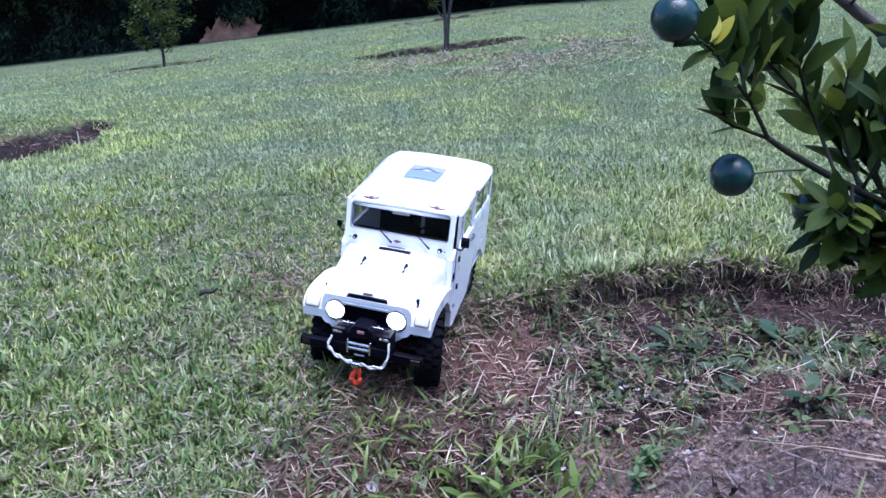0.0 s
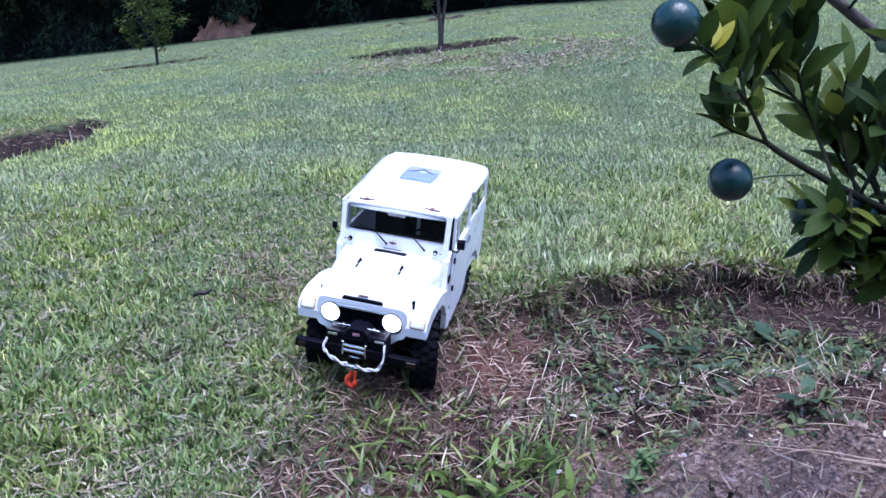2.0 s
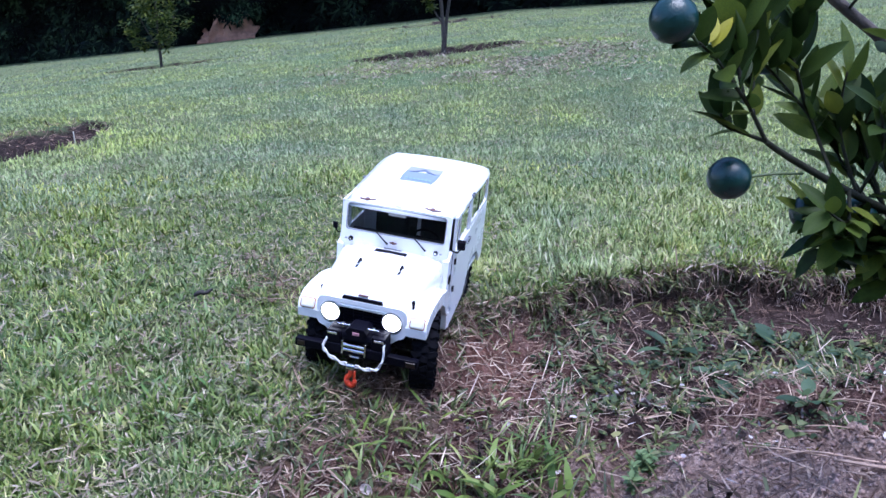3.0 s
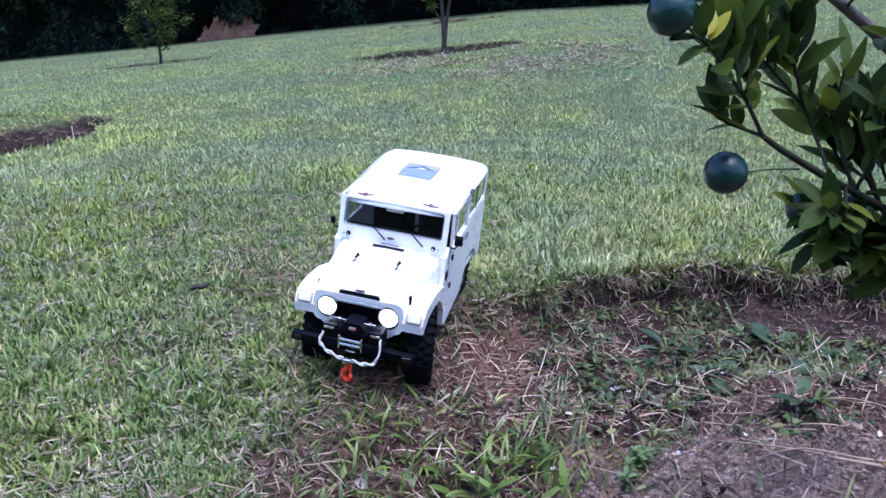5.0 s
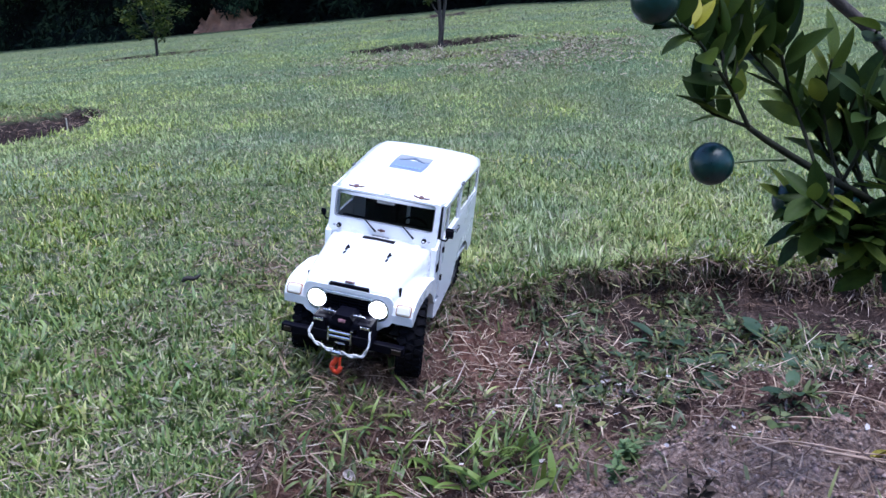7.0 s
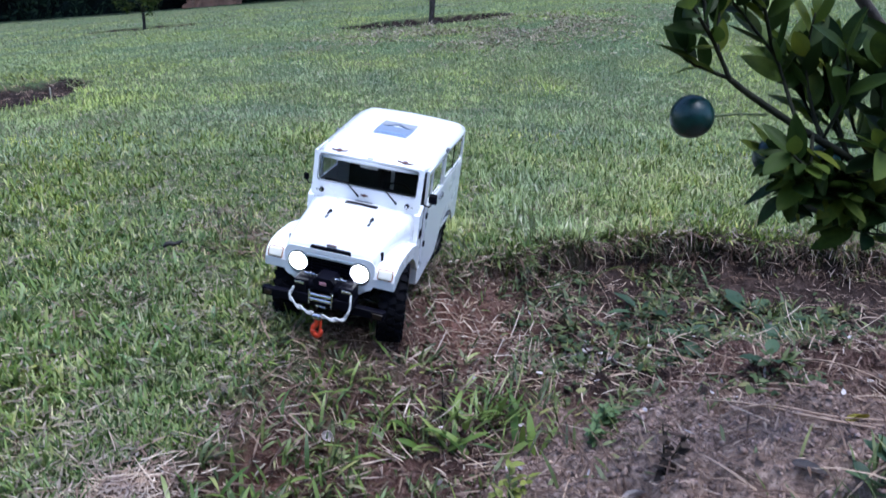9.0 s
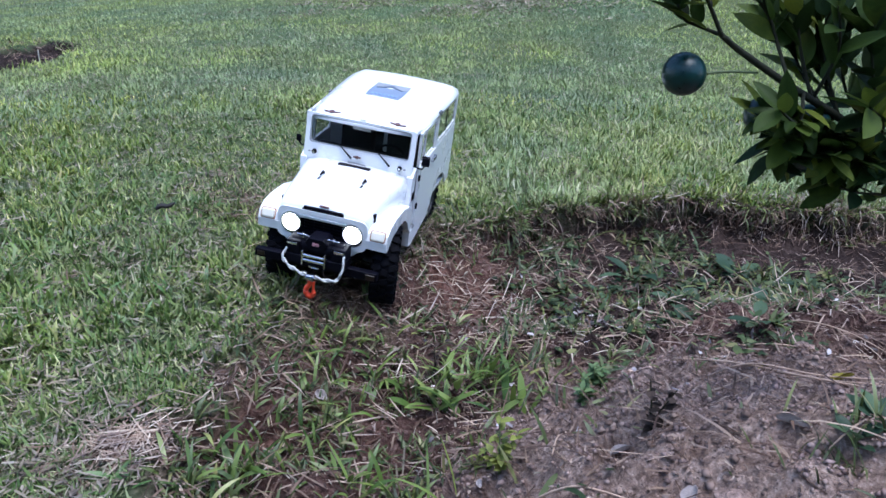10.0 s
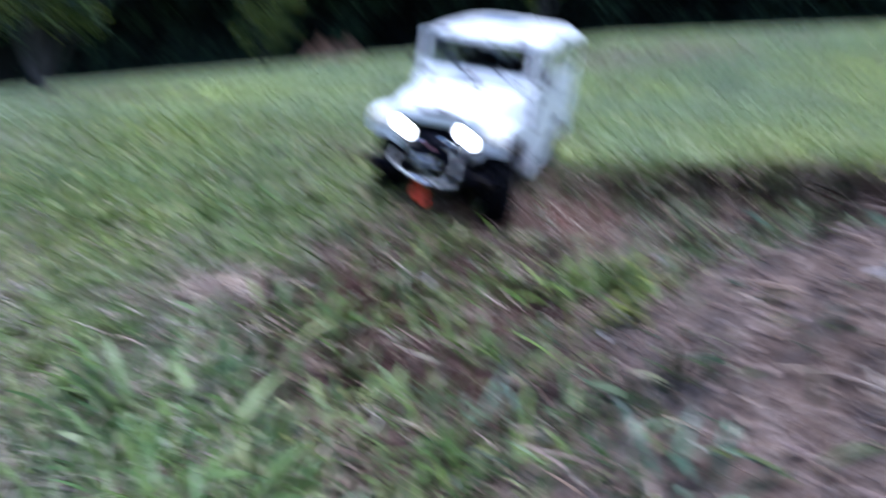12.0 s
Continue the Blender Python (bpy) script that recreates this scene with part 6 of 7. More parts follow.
def build_clods():
    """Crumbs of soil lying on the heap."""
    n = 62000
    x, y = RNG.uniform(0.08, 0.80, n), RNG.uniform(0.05, 1.05, n)
    rho = bowl_rho(x, y, 0)
    keep = RNG.random(n) < np.where((rho < 0.72) & (y < 0.60), 1.0, 0.20 * (rho < 0.985))
    x, y = x[keep], y[keep]
    fx, fy = RNG.uniform(-2.0, -1.2, 1500), RNG.uniform(1.6, 3.5, 1500)
    far_rho = bowl_rho(fx, fy, 1)
    far = (far_rho < 0.96) & (far_rho > 0.56) & (fx > -1.78)
    trodden = (bowl_rho(x, y, 0) > 0.72) | (y > 0.62)
    big = np.concatenate([np.where(trodden, 0.8, 1.0), np.full(int(far.sum()), 1.6)])
    x, y = np.concatenate([x, fx[far]]), np.concatenate([y, fy[far]])
    base = np.array([(1, 0, 0), (0, 1, 0), (-1, 0, 0), (0, -1, 0), (0, 0, 1), (0, 0, -1)], float)
    tris = np.array([(0, 1, 4), (1, 2, 4), (2, 3, 4), (3, 0, 4), (1, 0, 5), (2, 1, 5), (3, 2, 5), (0, 3, 5)])
    n, m = len(x), len(base)
    r = (0.0008 + 0.0030 * RNG.random(n) ** 7) * big
    q = base[None] * RNG.uniform(0.6, 1.35, (n, m, 1)) * RNG.uniform((0.7, 0.7, 0.55), (1.4, 1.4, 1.0), (n, 1, 3)) * r[:, None, None]
    turn = RNG.uniform(0, 6.283, n)
    qx = q[:, :, 0] * np.cos(turn)[:, None] - q[:, :, 1] * np.sin(turn)[:, None]
    q[:, :, 1] = q[:, :, 0] * np.sin(turn)[:, None] + q[:, :, 1] * np.cos(turn)[:, None]
    q[:, :, 0] = qx
    q += np.stack([x, y, height(x, y) + 0.25 * r], -1)[:, None, :]
    vs = q.reshape(-1, 3).tolist()
    fs = (np.arange(n)[:, None, None] * m + tris[None]).reshape(-1, 3).tolist()
    me = bpy.data.meshes.new("soil_crumbs")
    me.from_pydata(vs, [], fs)
    me.polygons.foreach_set("use_smooth", np.ones(len(fs), bool))
    me.materials.append(CLOD)
    tagged(new("soil_crumbs", me), "crumbs of brown soil on the heap", "soil", kind="stuff")


build_clods()


def build_stalk(pts, r, label):
    bm = bmesh.new()
    line = smooth_line([on_ground(x, y, dz) for x, y, dz in pts], 6)
    add_tube(bm, line, [r * (1 - 0.6 * i / (len(line) - 1)) for i in range(len(line))], 6)
    tagged(new("dry_stalk", finish("dry_stalk", bm, STALK, True)), label, "stalk", "dry stalks on the soil")


HEAP_STALKS = [
    (((0.197, 0.692, 0.004), (0.250, 0.700, 0.010), (0.308, 0.705, 0.006)), 0.0020),
    (((0.429, 0.655, 0.006), (0.480, 0.620, 0.016), (0.537, 0.597, 0.016), (0.640, 0.600, 0.006)), 0.0024),
    (((0.481, 0.650, 0.004), (0.558, 0.655, 0.024), (0.600, 0.600, 0.014), (0.660, 0.560, 0.004)), 0.0022),
    (((0.414, 0.576, 0.005), (0.452, 0.505, 0.014), (0.529, 0.485, 0.016), (0.600, 0.470, 0.006)), 0.0026),
    (((0.434, 0.525, 0.008), (0.462, 0.495, 0.014), (0.531, 0.490, 0.016), (0.620, 0.480, 0.006)), 0.0028),
    (((0.405, 0.490, 0.004), (0.430, 0.478, 0.012), (0.455, 0.473, 0.008)), 0.0036),
    (((0.450, 0.530, 0.004), (0.465, 0.560, 0.018), (0.470, 0.590, 0.006)), 0.0022),
    (((0.264, 0.370, 0.004), (0.272, 0.392, 0.012), (0.292, 0.425, 0.006)), 0.0020),
]
LOOSE_STALKS = [
    (((0.480, 0.480, 0.004), (0.540, 0.460, 0.014), (0.590, 0.430, 0.006)), 0.0030),
    (((0.300, 0.360, 0.003), (0.310, 0.330, 0.012), (0.330, 0.290, 0.003)), 0.0024),
    (((0.240, 0.330, 0.003), (0.270, 0.300, 0.012), (0.310, 0.280, 0.002)), 0.0030),
    (((0.160, 0.820, 0.004), (0.210, 0.835, 0.010), (0.270, 0.820, 0.004)), 0.0012),
    (((0.300, 0.845, 0.004), (0.270, 0.800, 0.010), (0.265, 0.760, 0.003)), 0.0016),
    (((0.350, 0.900, 0.004), (0.325, 0.960, 0.024), (0.315, 1.000, 0.006)), 0.0018),
    (((0.300, 1.030, 0.004), (0.310, 1.010, 0.014), (0.325, 0.970, 0.006)), 0.0024),
    (((0.520, 1.115, 0.006), (0.530, 1.080, 0.022), (0.550, 1.030, 0.004)), 0.0018),
]
for pts, r in HEAP_STALKS + LOOSE_STALKS:
    build_stalk([(x, y, 0.5 * dz) for x, y, dz in pts], r * 0.45, "dry straw-coloured plant stalk lying on the bare soil")


def build_stake():
    """A thin pale stem standing in the farther bowl."""
    bm = bmesh.new()
    add_tube(bm, smooth_line([(0, 0, -0.02), (0.002, 0, 0.05), (0.0, 0.003, 0.092)], 4), 0.0022, 7)
    ob = new("plant_stake", finish("plant_stake", bm, STAKE, True))
    ob.location = on_ground(-1.49, 2.90)
    tagged(ob, "thin pale stake standing in a dug bowl", "stake")


build_stake()


def build_curled(x, y, size, turn, mat, label, name="withered_leaf"):
    bm = bmesh.new()
    n, w = 8, 6
    rows = [[bm.verts.new(((i / n - 0.5) * 1.3, math.sin((k / w - 0.5) * 2.6) * 0.42 * math.sin(math.pi * (0.12 + 0.8 * i / n)), (1 - math.cos((k / w - 0.5) * 2.6)) * 0.45 * math.sin(math.pi * (0.12 + 0.8 * i / n)) + 0.12 * (i / n - 0.4) ** 2))
             for k in range(w + 1)] for i in range(n + 1)]
    for a, c in zip(rows, rows[1:]):
        for k in range(w):
            bm.faces.new((a[k], a[k + 1], c[k + 1], c[k]))
    bmesh.ops.solidify(bm, geom=bm.faces[:], thickness=0.03)
    ob = new(name, finish(name, bm, mat, True))
    ob.matrix_world = Matrix.Translation(on_ground(x, y, 0.0035)) @ Euler((radians(-30), radians(-10), radians(turn))).to_matrix().to_4x4() @ Matrix.Diagonal((size, size, size, 1))
    tagged(ob, label, "leaf", "withered leaves on the heap")


build_curled(0.316, 0.359, 0.0150, 20, DRYLEAF, "curled grey withered leaf on crumbly soil")
build_curled(0.342, 0.270, 0.0150, 70, DRYLEAF, "folded grey withered leaf on crumbly soil")
build_curled(0.388, 0.232, 0.0130, -20, DRYLEAF, "small grey withered leaf on crumbly soil")
build_curled(0.209, 0.391, 0.0070, 100, DRYLEAF, "flat grey withered leaf on crumbly soil")
build_curled(0.415, 0.305, 0.0180, -50, DRYLEAF, "long grey withered leaf on crumbly soil")
build_curled(0.548, 0.493, 0.018, 15, YELLOW, "yellow fallen leaf on the soil")
build_curled(0.495, 0.551, 0.016, 50, YELLOW, "yellow-green fallen leaf on the soil")
build_curled(0.047, 0.543, 0.013, 140, DRYLEAF, "pale dry leaf in the grass")


def build_lump(x, y, r, label, seed):
    """A lump of caked soil."""
    bm = bmesh.new()
    bmesh.ops.create_icosphere(bm, subdivisions=4, radius=1.0)
    for v in bm.verts:
        d = v.co.copy()
        k = 1 + 0.22 * noise.noise(d * 1.6 + Vector((seed, 0, 0))) + 0.12 * noise.noise(d * 4.5 + Vector((0, seed, 0))) + 0.05 * noise.noise(d * 12)
        v.co = Vector((d.x * r * k, d.y * r * k * 0.9, d.z * r * k * 0.45))
    ob = new("soil_lump", finish("soil_lump", bm, LUMP, True))
    ob.location = on_ground(x, y, r * 0.05)
    tagged(ob, label, "soil lump", "lumps of soil on the heap")


build_lump(0.369, 0.255, 0.018, "rounded pale brown lump of caked soil", 1)
for k, (x, y, r) in enumerate([(0.36, 0.44, 0.009), (0.44, 0.47, 0.010), (0.50, 0.44, 0.009), (0.40, 0.60, 0.009), (0.56, 0.60, 0.010)]):
    build_lump(x, y, r, "small brown lump of soil on the heap", 10 + k)


def build_stick():
    bm = bmesh.new()
    add_tube(bm, smooth_line([(-0.013, -0.003, 0.014), (-0.005, 0, 0.019), (0.005, 0.002, 0.018), (0.014, 0.006, 0.023)], 4), [0.0018, 0.003, 0.0036, 0.004, 0.004, 0.0036, 0.0040, 0.0036, 0.003, 0.0036, 0.003, 0.002, 0.0012], 8)
    ob = new("stick", finish("stick", bm, CHAR, True))
    ob.location = on_ground(-0.268, 0.965)
    tagged(ob, "short dark broken stick lying on the lawn", "stick")


build_stick()


# ---- young trees on the lawn ----
def crown_mesh(bm, centres, count, leaf, rnd):
    """Many small folded leaves in clumps round the given centres."""
    for c, r in centres:
        for _ in range(count):
            d = Vector((rnd.gauss(0, 1), rnd.gauss(0, 1), rnd.gauss(0, 1))).normalized() * r * rnd.random() ** 0.45
            p = Vector(c) + d
            a, e = rnd.uniform(0, 6.283), rnd.uniform(-0.9, 0.5)
            out = Vector((math.cos(a) * math.cos(e), math.sin(a) * math.cos(e), math.sin(e)))
            s = out.cross(Vector((rnd.uniform(-0.5, 0.5), rnd.uniform(-0.5, 0.5), 1))).normalized()
            size = leaf * rnd.uniform(0.6, 1.3)
            q = [bm.verts.new(v) for v in (p, p + out * size * 0.5 + s * size * 0.24, p + out * size, p + out * size * 0.5 - s * size * 0.24)]
            bm.faces.new(q)


def build_tree(x, y, stems, crown, count, leaf, label, seed):
    rnd = random.Random(seed)
    base = on_ground(x, y, -0.02)
    tree = thing("young_tree", label, "tree", Matrix.Translation(base), "young trees on the lawn")
    for k, (pts, r) in enumerate(stems):
        bm = bmesh.new()
        line = smooth_line(pts, 4)
        add_tube(bm, line, [r * (1 - 0.55 * i / (len(line) - 1)) for i in range(len(line))], 8)
        part("trunk" if k == 0 else "limb", bm, BARK, tree, smooth=True)
    bm = bmesh.new()
    crown_mesh(bm, crown, count, leaf, rnd)
    part("crown", bm, TREE_LEAF, tree, "small mottled green leaves")


def clumps(cx, cy, z0, z1, w0, w1, n, r, seed):
    rnd = random.Random(seed)
    out = []
    for i in range(n):
        t = (i + rnd.random()) / n
        w = w0 + (w1 - w0) * math.sin(math.pi * min(1.0, 0.15 + 0.7 * t))
        a = rnd.uniform(0, 6.283)
        out.append(((cx + math.cos(a) * w * rnd.random() ** 0.5, cy + math.sin(a) * w * rnd.random() ** 0.5, z0 + (z1 - z0) * t), r * rnd.uniform(0.6, 1.2)))
    return out


build_tree(-4.035, 10.0, [([(0, 0, 0), (0.005, 0, 0.2), (0, 0.01, 0.6), (0.02, 0, 1.2)], 0.024), ([(0, 0, 0.3), (0.15, 0, 0.5), (0.22, 0.05, 0.75)], 0.01), ([(0, 0, 0.35), (-0.15, 0.05, 0.55), (-0.25, 0, 0.8)], 0.01)],
           clumps(0, 0, 0.36, 1.6, 0.04, 0.46, 74, 0.105, 1), 52, 0.062, "slim young fruit tree with a light green crown", 2)
build_tree(-0.155, 6.4, [([(0, 0, 0), (0.005, 0, 0.2), (-0.01, 0.01, 0.42), (-0.05, 0, 0.9)], 0.023), ([(0.01, 0, 0.10), (0.04, 0.02, 0.40), (0.14, 0, 0.9)], 0.018), ([(0, 0, 0.30), (-0.07, 0, 0.40), (-0.14, 0.02, 0.60)], 0.009)],
           [((-0.10, 0, 0.44), 0.045), ((-0.12, 0.0, 0.52), 0.06), ((0.06, 0, 0.60), 0.08)] + clumps(0, 0, 0.62, 1.7, 0.15, 0.42, 40, 0.12, 3), 60, 0.05, "young fruit tree with a bare forked trunk", 4)
build_tree(-2.449, 3.341, [([(0, 0, 0), (-0.005, 0, 0.08), (-0.02, 0.01, 0.2), (-0.03, 0, 0.55)], 0.045), ([(0, 0, 0.06), (-0.07, 0, 0.16), (-0.16, 0.03, 0.40)], 0.018), ([(0.01, 0, 0.07), (0.08, 0, 0.19), (0.19, -0.02, 0.36)], 0.017), ([(0, 0, 0.09), (0.02, 0.04, 0.25), (0.08, 0.06, 0.50)], 0.017)],
           clumps(0, 0, 0.36, 1.2, 0.14, 0.38, 70, 0.11, 5), 60, 0.055, "low young fruit tree with several stems and a dense crown", 6)


# ---- the edge of the woods ----
EDGE = [(-60.0, 40.0), (-30.0, 30.0), (-16.2, 25.7), (-9.8, 22.9), (-5.8, 22.6), (-1.4, 20.6), (2.1, 19.7), (8.0, 18.8), (30.0, 17.0), (60.0, 16.0)]


def edge_y(x):
    return np.interp(x, [p[0] for p in EDGE], [p[1] for p in EDGE])


def build_woods():
    # near-black rising sheet behind the first leaves, coloured to stand for shade
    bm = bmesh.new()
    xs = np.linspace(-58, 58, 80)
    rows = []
    # the upper rows rise out of view to keep sky light off the lawn
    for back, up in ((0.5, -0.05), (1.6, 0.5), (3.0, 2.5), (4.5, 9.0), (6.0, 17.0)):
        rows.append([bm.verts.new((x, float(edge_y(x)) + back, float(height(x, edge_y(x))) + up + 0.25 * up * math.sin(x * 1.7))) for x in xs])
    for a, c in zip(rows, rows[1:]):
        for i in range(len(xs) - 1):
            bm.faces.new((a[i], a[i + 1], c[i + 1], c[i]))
    tagged(new("backdrop", finish("backdrop", bm, WOODS_SHADE, True)), "near-black sheet standing in for the shade inside the woods", "bank", kind="structure")
    # leaves: fans of pointed leaflets, hanging thickly to the ground and, unseen, arching overhead
    rng = np.random.default_rng(5)
    vs, fs = [], []

    def fan(p, size, n):
        a0, tilt = rng.uniform(0, 6.283), rng.uniform(-0.4, 0.9)
        for k in range(n):
            a = a0 + k * 6.283 / n + rng.uniform(-0.2, 0.2)
            d = np.array([math.cos(a), math.sin(a) * math.sin(tilt), math.sin(a) * math.cos(tilt) - 0.35])
            s = np.cross(d, (0.2, -1.0, 0.3))
            s = s / (np.linalg.norm(s) + 1e-6)
            m = p + d * size * 0.55
            i = len(vs)
            vs.extend([p, m + s * size * 0.13, p + d * size, m - s * size * 0.13])
            fs.append((i, i + 1, i + 2, i + 3))
    for _ in range(6500):
        x = rng.uniform(-22, 12)
        y = float(edge_y(x)) + rng.uniform(0.3, 1.6)
        z = float(height(x, edge_y(x))) + 0.05 + rng.uniform(0, 1) ** 1.3 * 3.0
        fan(np.array([x, y, z]), rng.uniform(0.16, 0.40), 7)
    # canopy above the view, added to block sky light over the woods' edge
    for _ in range(5200):
        x = rng.uniform(-40, 34)
        y = float(edge_y(x)) + rng.uniform(-2.2, 3.0)
        z = float(height(x, edge_y(x))) + rng.uniform(2.9, 5.5)
        fan(np.array([x, y, z]), rng.uniform(0.5, 1.1), 7)
    for _ in range(120):
        x = rng.uniform(-8.5, -6.0)
        top = 0.55 + 0.35 * math.sin((x + 8.5) * 2.0) ** 2
        fan(np.array([x, float(edge_y(x)) - 0.12 + rng.uniform(0, 0.2), float(height(x, edge_y(x))) + top + rng.uniform(-0.1, 0.5)]), rng.uniform(0.10, 0.26), 6)
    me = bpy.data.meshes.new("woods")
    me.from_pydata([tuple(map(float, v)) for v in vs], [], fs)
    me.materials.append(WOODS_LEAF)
    tagged(new("woods", me), "dense foliage along the edge of the woods, deep shade in its colour", "woods", kind="stuff")


build_woods()


def build_sky_blocker():
    """An unseen wall added behind the camera, to block sky light on that side."""
    bm = bmesh.new()
    xs = np.linspace(-30, 30, 61)
    rows = []
    for k, up in enumerate((-0.5, 0.8, 1.8, 2.8, 3.8)):
        rows.append([bm.verts.new((x, -7.5 - 0.02 * x * x * 0.2 + 0.5 * noise.noise(Vector((x * 0.8, up, 3))) - 0.15 * k, float(height(x, -5.0)) + up * (1 + 0.12 * noise.noise(Vector((x * 0.5, 1, 7)))))) for x in xs])
    for a, c in zip(rows, rows[1:]):
        for i in range(len(xs) - 1):
            bm.faces.new((a[i], a[i + 1], c[i + 1], c[i]))
    bmesh.ops.solidify(bm, geom=bm.faces[:], thickness=0.4)
    tagged(new("wall_unseen", finish("wall_unseen", bm, SKY_BLOCKER, True)), "unseen dark wall added behind the camera to block sky light", "trees", kind="structure")


build_sky_blocker()


def build_bank_of_earth():
    bm = bmesh.new()
    x0, x1 = -8.1, -6.35
    nx, nz = 26, 14
    rows = []
    for j in range(nz + 1):
        row = []
        for i in range(nx + 1):
            x = x0 + (x1 - x0) * i / nx
            t = j / nz
            top = 0.40 + 0.42 * abs(math.sin(math.pi * i / nx)) ** 0.8 + 0.45 * noise.noise(Vector((x * 3.6, 0, 1))) + 0.2 * noise.noise(Vector((x * 9, 0, 5)))
            gz = float(height(x, edge_y(x)))
            y = float(edge_y(x)) - 0.10 + 0.55 * t + 0.30 * noise.noise(Vector((x * 2.6, t * 3, 4))) + 0.14 * noise.noise(Vector((x * 8, t * 7, 9)))
            row.append(bm.verts.new((x, y, gz - 0.05 + top * t + 0.05 * noise.noise(Vector((x * 6, t * 6, 2))))))
        rows.append(row)
    for a, c in zip(rows, rows[1:]):
        for i in range(nx):
            bm.faces.new((a[i], a[i + 1], c[i + 1], c[i]))
    tagged(new("earth_bank", finish("earth_bank", bm, RED_EARTH, True)), "bare reddish earth bank at the edge of the woods", "earth bank")


build_bank_of_earth()


# ---- bleached runners and loose straw about the cut rim ----
def build_rim_straw():
    """Long bleached grass runners that hang down the cut bank, and loose straw below it."""
    rng = np.random.default_rng(211)
    cx, cy, rx, ry = BOWLS[0]
    n = 3000
    a = rng.uniform(0.9, 2.75, n)
    want = 1.015 - 0.045 * rng.random(n) ** 1.5
    q = want.copy()
    for _ in range(3):
        x, y = cx + rx * q * np.cos(a), cy + ry * q * np.sin(a)
        q = q + (want - bowl_rho(x, y, 0))
    x, y = cx + rx * q * np.cos(a), cy + ry * q * np.sin(a)
    keep = rng.random(n) < 0.30 + 0.60 * (vnoise(x, y, 11.0, 83) > 0.5)
    x, y = x[keep], y[keep]
    k = len(x)
    p = np.stack([x, y, height(x, y) + rng.uniform(0.001, 0.007, k)], -1)
    toward = np.arctan2((cy - y) / ry, (cx - x) / rx) + rng.normal(0, 1.5, k)
    blades("grass_runners", p, 0.010 + 0.044 * rng.random(k) ** 1.9, rng.uniform(0.0008, 0.0018, k), np.radians(rng.uniform(-20, 45, k)), toward, np.radians(rng.uniform(-60, 120, k)), 5,
           PALE_STRAW, "bleached grass runners hanging down the cut bank", "turf")
    n = 1300
    x, y = rng.uniform(0.12, 0.95, n), rng.uniform(0.55, 1.15, n)
    rho = bowl_rho(x, y, 0)
    keep = (rho < 0.97) & (vnoise(x, y, 8.0, 85) > 0.42)
    x, y = x[keep], y[keep]
    k = len(x)
    p = np.stack([x, y, height(x, y) + rng.uniform(0.002, 0.009, k)], -1)
    blades("loose_straw", p, 0.015 + 0.065 * rng.random(k) ** 2, rng.uniform(0.0008, 0.0017, k), np.radians(rng.uniform(-12, 22, k)), rng.uniform(0, 6.283, k), np.radians(rng.uniform(-35, 45, k)), 5,
           PALE_STRAW, "loose bleached straw lying in the bowl", "dead grass")


build_rim_straw()


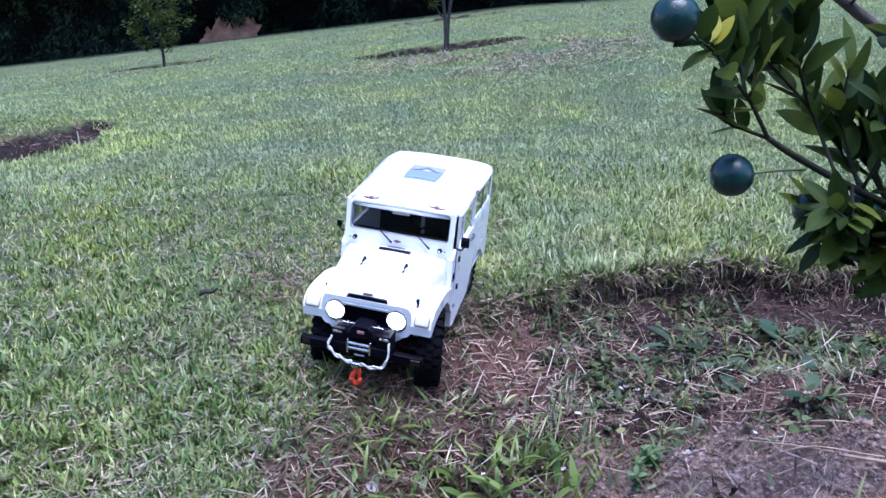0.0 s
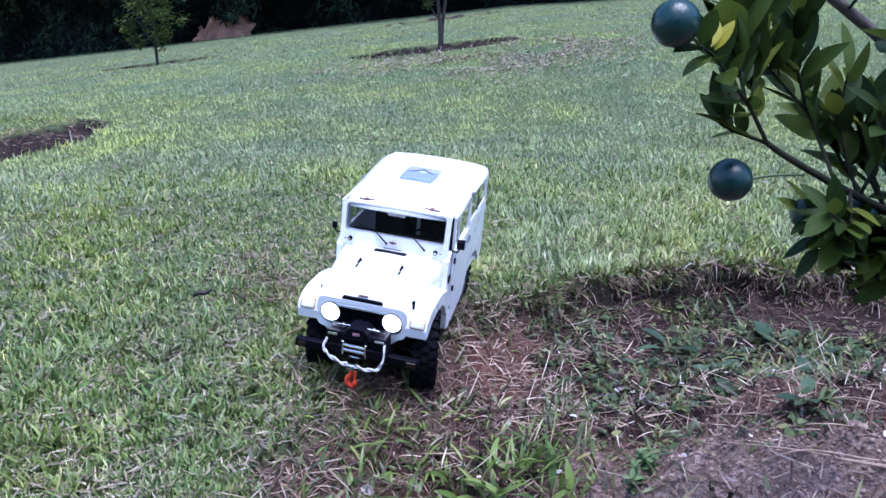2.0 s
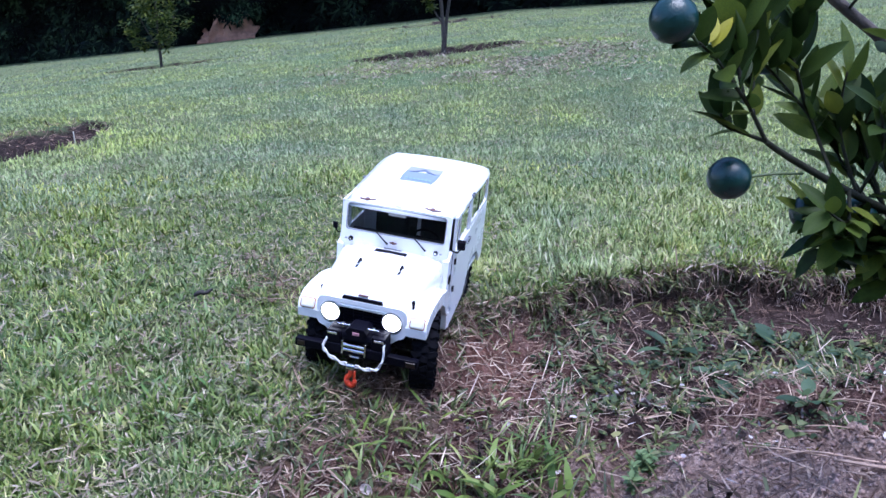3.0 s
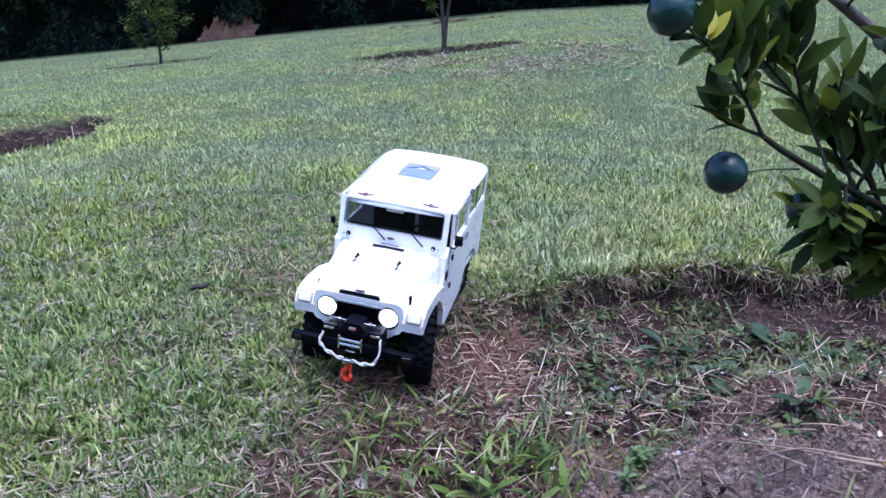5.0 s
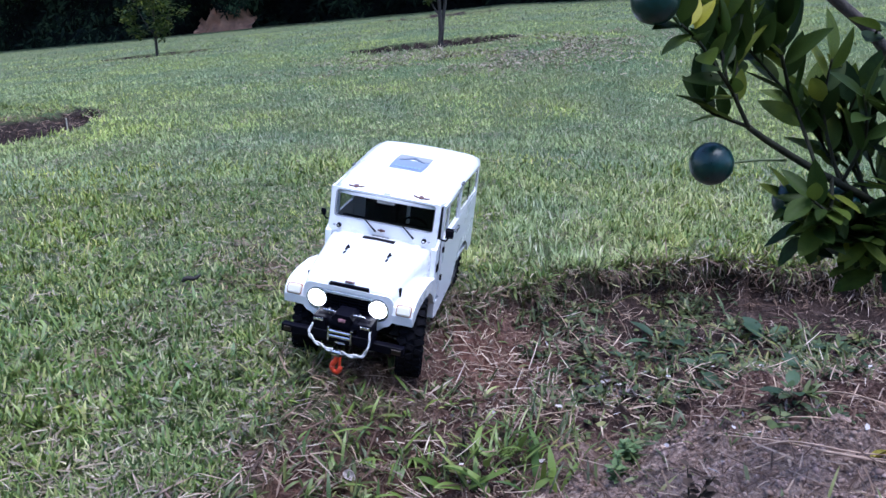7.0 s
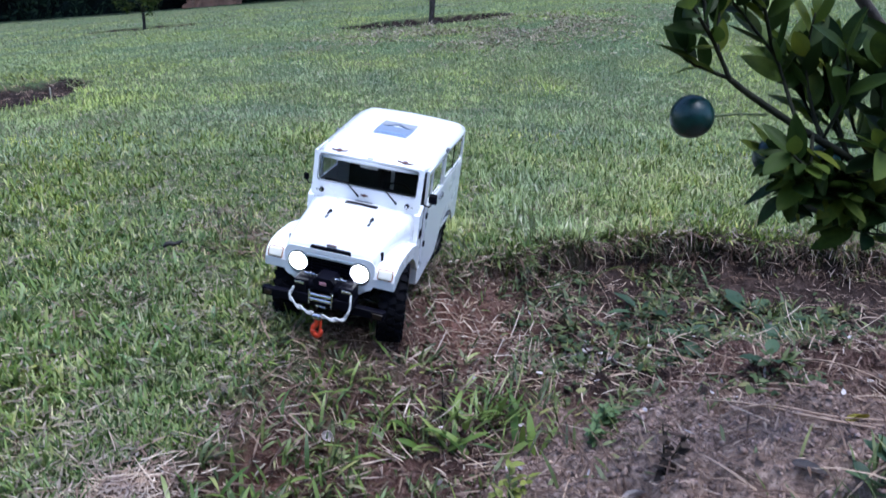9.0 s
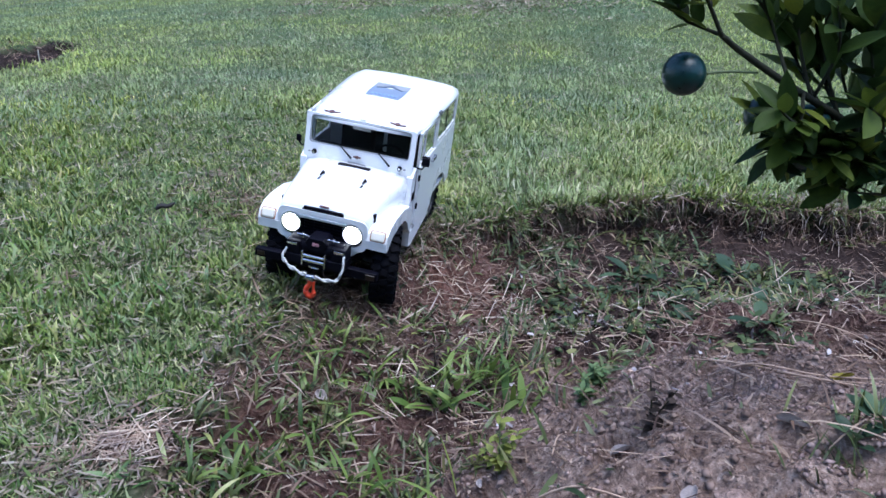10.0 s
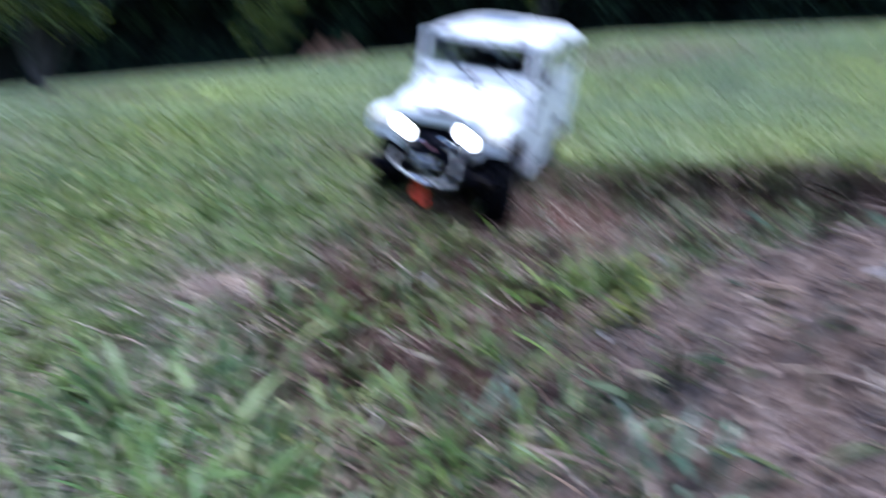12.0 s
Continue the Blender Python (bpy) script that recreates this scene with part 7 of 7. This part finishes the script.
def build_bowl_cover():
    """What half hides the soil below the bank: matted dead grass, fine tufts and many small leaves."""
    rng = np.random.default_rng(377)

    def places(n, lo=0.0, hi=1.25):
        x, y = rng.uniform(-0.25, 1.05, n), rng.uniform(lo, hi, n)
        return x, y, bowl_rho(x, y, 0)

    def trough(x, y, rho):
        """How far a place lies off the loose heap, inside the rim."""
        return np.maximum(sstep(0.60, 0.74, rho), sstep(0.52, 0.68, y + 0.25 * (x - 0.5))) * sstep(1.03, 0.99, rho)

    def slope(x, y):
        return sstep(0.30, 0.12, x) * sstep(0.85, 0.70, y)
    # matted dead grass
    x, y, rho = places(120000)
    patch = vnoise(x, y, 8.0, 91) * 0.55 + vnoise(x, y, 23.0, 92) * 0.45
    keep = rng.random(len(x)) < trough(x, y, rho) * (0.02 + 0.10 * sstep(0.46, 0.64, patch) + 0.24 * slope(x, y)) * (1 - 0.8 * sstep(0.83, 0.89, rho) * sstep(0.2, 0.4, x))
    x, y = x[keep], y[keep]
    k = len(x)
    p = np.stack([x, y, height(x, y) + rng.uniform(0.0, 0.007, k)], -1)
    half = rng.random(k) < 0.8
    for mask, mat in ((half, STRAW), (~half, THATCH)):
        m = int(mask.sum())
        blades("matted_grass", p[mask], 0.005 + 0.034 * rng.random(m) ** 2, rng.uniform(0.0007, 0.0024, m), np.radians(rng.uniform(-10, 28, m)), rng.uniform(0, 6.283, m), np.radians(rng.uniform(-40, 60, m)), 3,
               mat, "matted dead grass over the soil of the bowl", "dead grass")
    # fine tufts
    x, y, rho = places(5200)
    keep = rng.random(len(x)) < trough(x, y, rho) * (0.015 + 0.55 * growth(x, y) ** 1.5 + 0.20 * slope(x, y))
    per = 12
    x, y = np.repeat(x[keep], per), np.repeat(y[keep], per)
    size = np.repeat(rng.uniform(0.6, 1.3, int(keep.sum())), per)
    k = len(x)
    x, y = x + rng.normal(0, 0.004, k), y + rng.normal(0, 0.004, k)
    p = np.stack([x, y, height(x, y) - 0.001], -1)
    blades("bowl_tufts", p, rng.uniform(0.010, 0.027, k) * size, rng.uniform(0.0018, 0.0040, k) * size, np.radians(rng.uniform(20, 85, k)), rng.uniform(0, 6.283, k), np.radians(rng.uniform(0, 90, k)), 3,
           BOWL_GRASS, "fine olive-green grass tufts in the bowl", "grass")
    # pale and dark chips of bark and dead leaf
    x = np.concatenate([rng.normal(0.353, 0.026, 130), rng.uniform(0.15, 0.75, 150)])
    y = np.concatenate([rng.normal(0.798, 0.020, 130), rng.uniform(0.45, 1.05, 150)])
    keep = bowl_rho(x, y, 0) < 0.93
    x, y = x[keep], y[keep]
    k = len(x)
    p = np.stack([x, y, height(x, y) + rng.uniform(0.001, 0.006, k)], -1)
    blades("bark_chips", p, rng.uniform(0.004, 0.013, k), rng.uniform(0.002, 0.0055, k), np.radians(rng.uniform(-10, 40, k)), rng.uniform(0, 6.283, k), np.radians(rng.uniform(-40, 40, k)), 2,
           CHIP, "pale and dark chips of bark and dead leaf on the soil", "litter")
    # small leaves of herbs, crowded in patches
    x, y, rho = places(60000, 0.45)
    keep = rng.random(len(x)) < trough(x, y, rho) * sstep(0.20, 0.34, x) * 0.34 * growth(x, y) ** 2 * sstep(0.98, 0.92, rho)
    x, y = x[keep], y[keep]
    k = len(x)
    p = np.stack([x, y, height(x, y) + rng.uniform(0.001, 0.014, k)], -1)
    long = rng.uniform(0.006, 0.015, k)
    blades("herb_leaves", p, long, long * rng.uniform(0.35, 0.65, k), np.radians(rng.uniform(-10, 50, k)), rng.uniform(0, 6.283, k), np.radians(rng.uniform(0, 60, k)), 4,
           HERB_DARK, "crowded small herb leaves below the bank", "weed")


build_bowl_cover()


def build_turf_lip():
    """The matted edge of the turf, which juts out over the cut face all along the rim."""
    rng = np.random.default_rng(419)
    cx, cy, rx, ry = BOWLS[0]
    n = 460
    a = np.linspace(0.75, 2.62, n)

    def at_rim(want):
        q = np.full(n, 1.0) * want
        for _ in range(3):
            x, y = cx + rx * q * np.cos(a), cy + ry * q * np.sin(a)
            q = q + (want - bowl_rho(x, y, 0))
        return cx + rx * q * np.cos(a), cy + ry * q * np.sin(a)
    ragged = 0.5 * vnoise(a * 9, 0 * a, 1.0, 97) + 0.3 * vnoise(a * 31, 0 * a, 1.0, 98) + 0.2 * vnoise(a * 90, 0 * a, 1.0, 99)
    out = sstep(2.62, 2.40, a) * (0.25 + 0.75 * sstep(0.30, 0.52, ragged))
    x0, y0 = at_rim(1.035)
    top0 = height(x0, y0)
    reach = 1.0 - (0.004 + 0.030 * ragged) * out
    x1, y1 = at_rim(reach)
    xm, ym = at_rim(reach + 0.012)
    thick = 0.006 + 0.012 * vnoise(a * 40, 0 * a, 1.0, 100)
    sag = 0.004 + 0.010 * ragged
    rows = [np.stack([x0, y0, top0 - 0.004], -1), np.stack([xm, ym, top0 + 0.002], -1), np.stack([x1, y1, top0 - sag], -1),
            np.stack([x1, y1, top0 - sag - thick * 0.6], -1), np.stack([xm, ym, top0 - sag - thick], -1), np.stack([x0, y0, top0 - 0.030], -1)]
    co = np.stack(rows, 1) + rng.normal(0, 0.0010, (n, 6, 3))
    i = np.arange(n * 6).reshape(n, 6)
    quads = np.concatenate([np.stack([i[:-1, k], i[1:, k], i[1:, (k + 1) % 6], i[:-1, (k + 1) % 6]], -1) for k in range(6)])
    me = bpy.data.meshes.new("turf_edge")
    me.from_pydata(co.reshape(-1, 3).tolist(), [], quads.tolist())
    me.materials.append(TURF)
    tagged(new("turf_edge", me), "matted brown edge of the turf jutting over the cut bank", "turf", kind="stuff")
    # grass on it and straw curling out of it
    pick = rng.integers(0, n, 5200)
    t = rng.random(5200)
    p = co[pick, 0] * (1 - t)[:, None] + co[pick, 2] * t[:, None] + np.array([0, 0, 0.003])
    p += rng.normal(0, 0.002, p.shape)
    away = np.arctan2((cy - p[:, 1]) / ry, (cx - p[:, 0]) / rx)
    kind = rng.random(5200)
    for mask, name, mat, label, long, wide, lo, hi in (
            (kind < 0.50, "lip_grass", TUFT, "green grass along the edge of the turf", (0.010, 0.026), (0.0018, 0.0036), 15, 80),
            ((kind >= 0.50) & (kind < 0.80), "lip_thatch", THATCH, "pale dead grass along the edge of the turf", (0.008, 0.030), (0.0008, 0.0020), -20, 40),
            (kind >= 0.80, "lip_straw", STRAW, "dry runners curling from the edge of the turf", (0.012, 0.040), (0.0008, 0.0016), -50, 30)):
        k = int(mask.sum())
        blades(name, p[mask], rng.uniform(*long, k), rng.uniform(*wide, k), np.radians(rng.uniform(lo, hi, k)), away[mask] + rng.normal(0, 1.4, k), np.radians(rng.uniform(-30, 90, k)), 4, mat, label, "turf")

    # roots hanging straight down the face, crowded below the tree
    pick = np.concatenate([rng.integers(0, n, 300), rng.integers(0, n // 2, 420)])
    k = len(pick)
    p = co[pick, 3] + rng.normal(0, 0.003, (k, 3))
    p[:, 2] -= rng.uniform(0, 0.02, k)
    away = np.arctan2((cy - p[:, 1]) / ry, (cx - p[:, 0]) / rx) + rng.normal(0, 0.9, k)
    pale = rng.random(k) < 0.35
    for mask, mat in ((pale, PALE_STRAW), (~pale, STRAW)):
        m = int(mask.sum())
        blades("face_roots", p[mask], rng.uniform(0.012, 0.050, m), rng.uniform(0.0007, 0.0015, m), np.radians(rng.uniform(-80, 10, m)), away[mask] + rng.normal(0, 0.7, m), np.radians(rng.uniform(-90, 60, m)), 5,
               mat, "thin roots hanging down the cut face", "roots")

    # clumps of turf slumping over the edge
    count, per = 34, 26
    pick = np.repeat(rng.integers(20, n - 60, count), per)
    big = np.repeat(rng.uniform(0.6, 1.25, count), per)
    k = count * per
    p = co[pick, 2] + rng.normal(0, 1, (k, 3)) * (0.008, 0.006, 0.005)
    away = np.arctan2((cy - p[:, 1]) / ry, (cx - p[:, 0]) / rx) + rng.normal(0, 1.0, k)
    green = rng.random(k) < 0.55
    for mask, name, mat, label in ((green, "slumped_turf", BOWL_GRASS, "green turf slumping over the cut edge"), (~green, "slumped_thatch", STRAW, "dead grass slumping over the cut edge")):
        m = int(mask.sum())
        blades(name, p[mask], rng.uniform(0.016, 0.046, m) * big[mask], rng.uniform(0.0012, 0.0030, m), np.radians(rng.uniform(-40, 50, m)), away[mask], np.radians(rng.uniform(-30, 110, m)), 5, mat, label, "turf")


build_turf_lip()
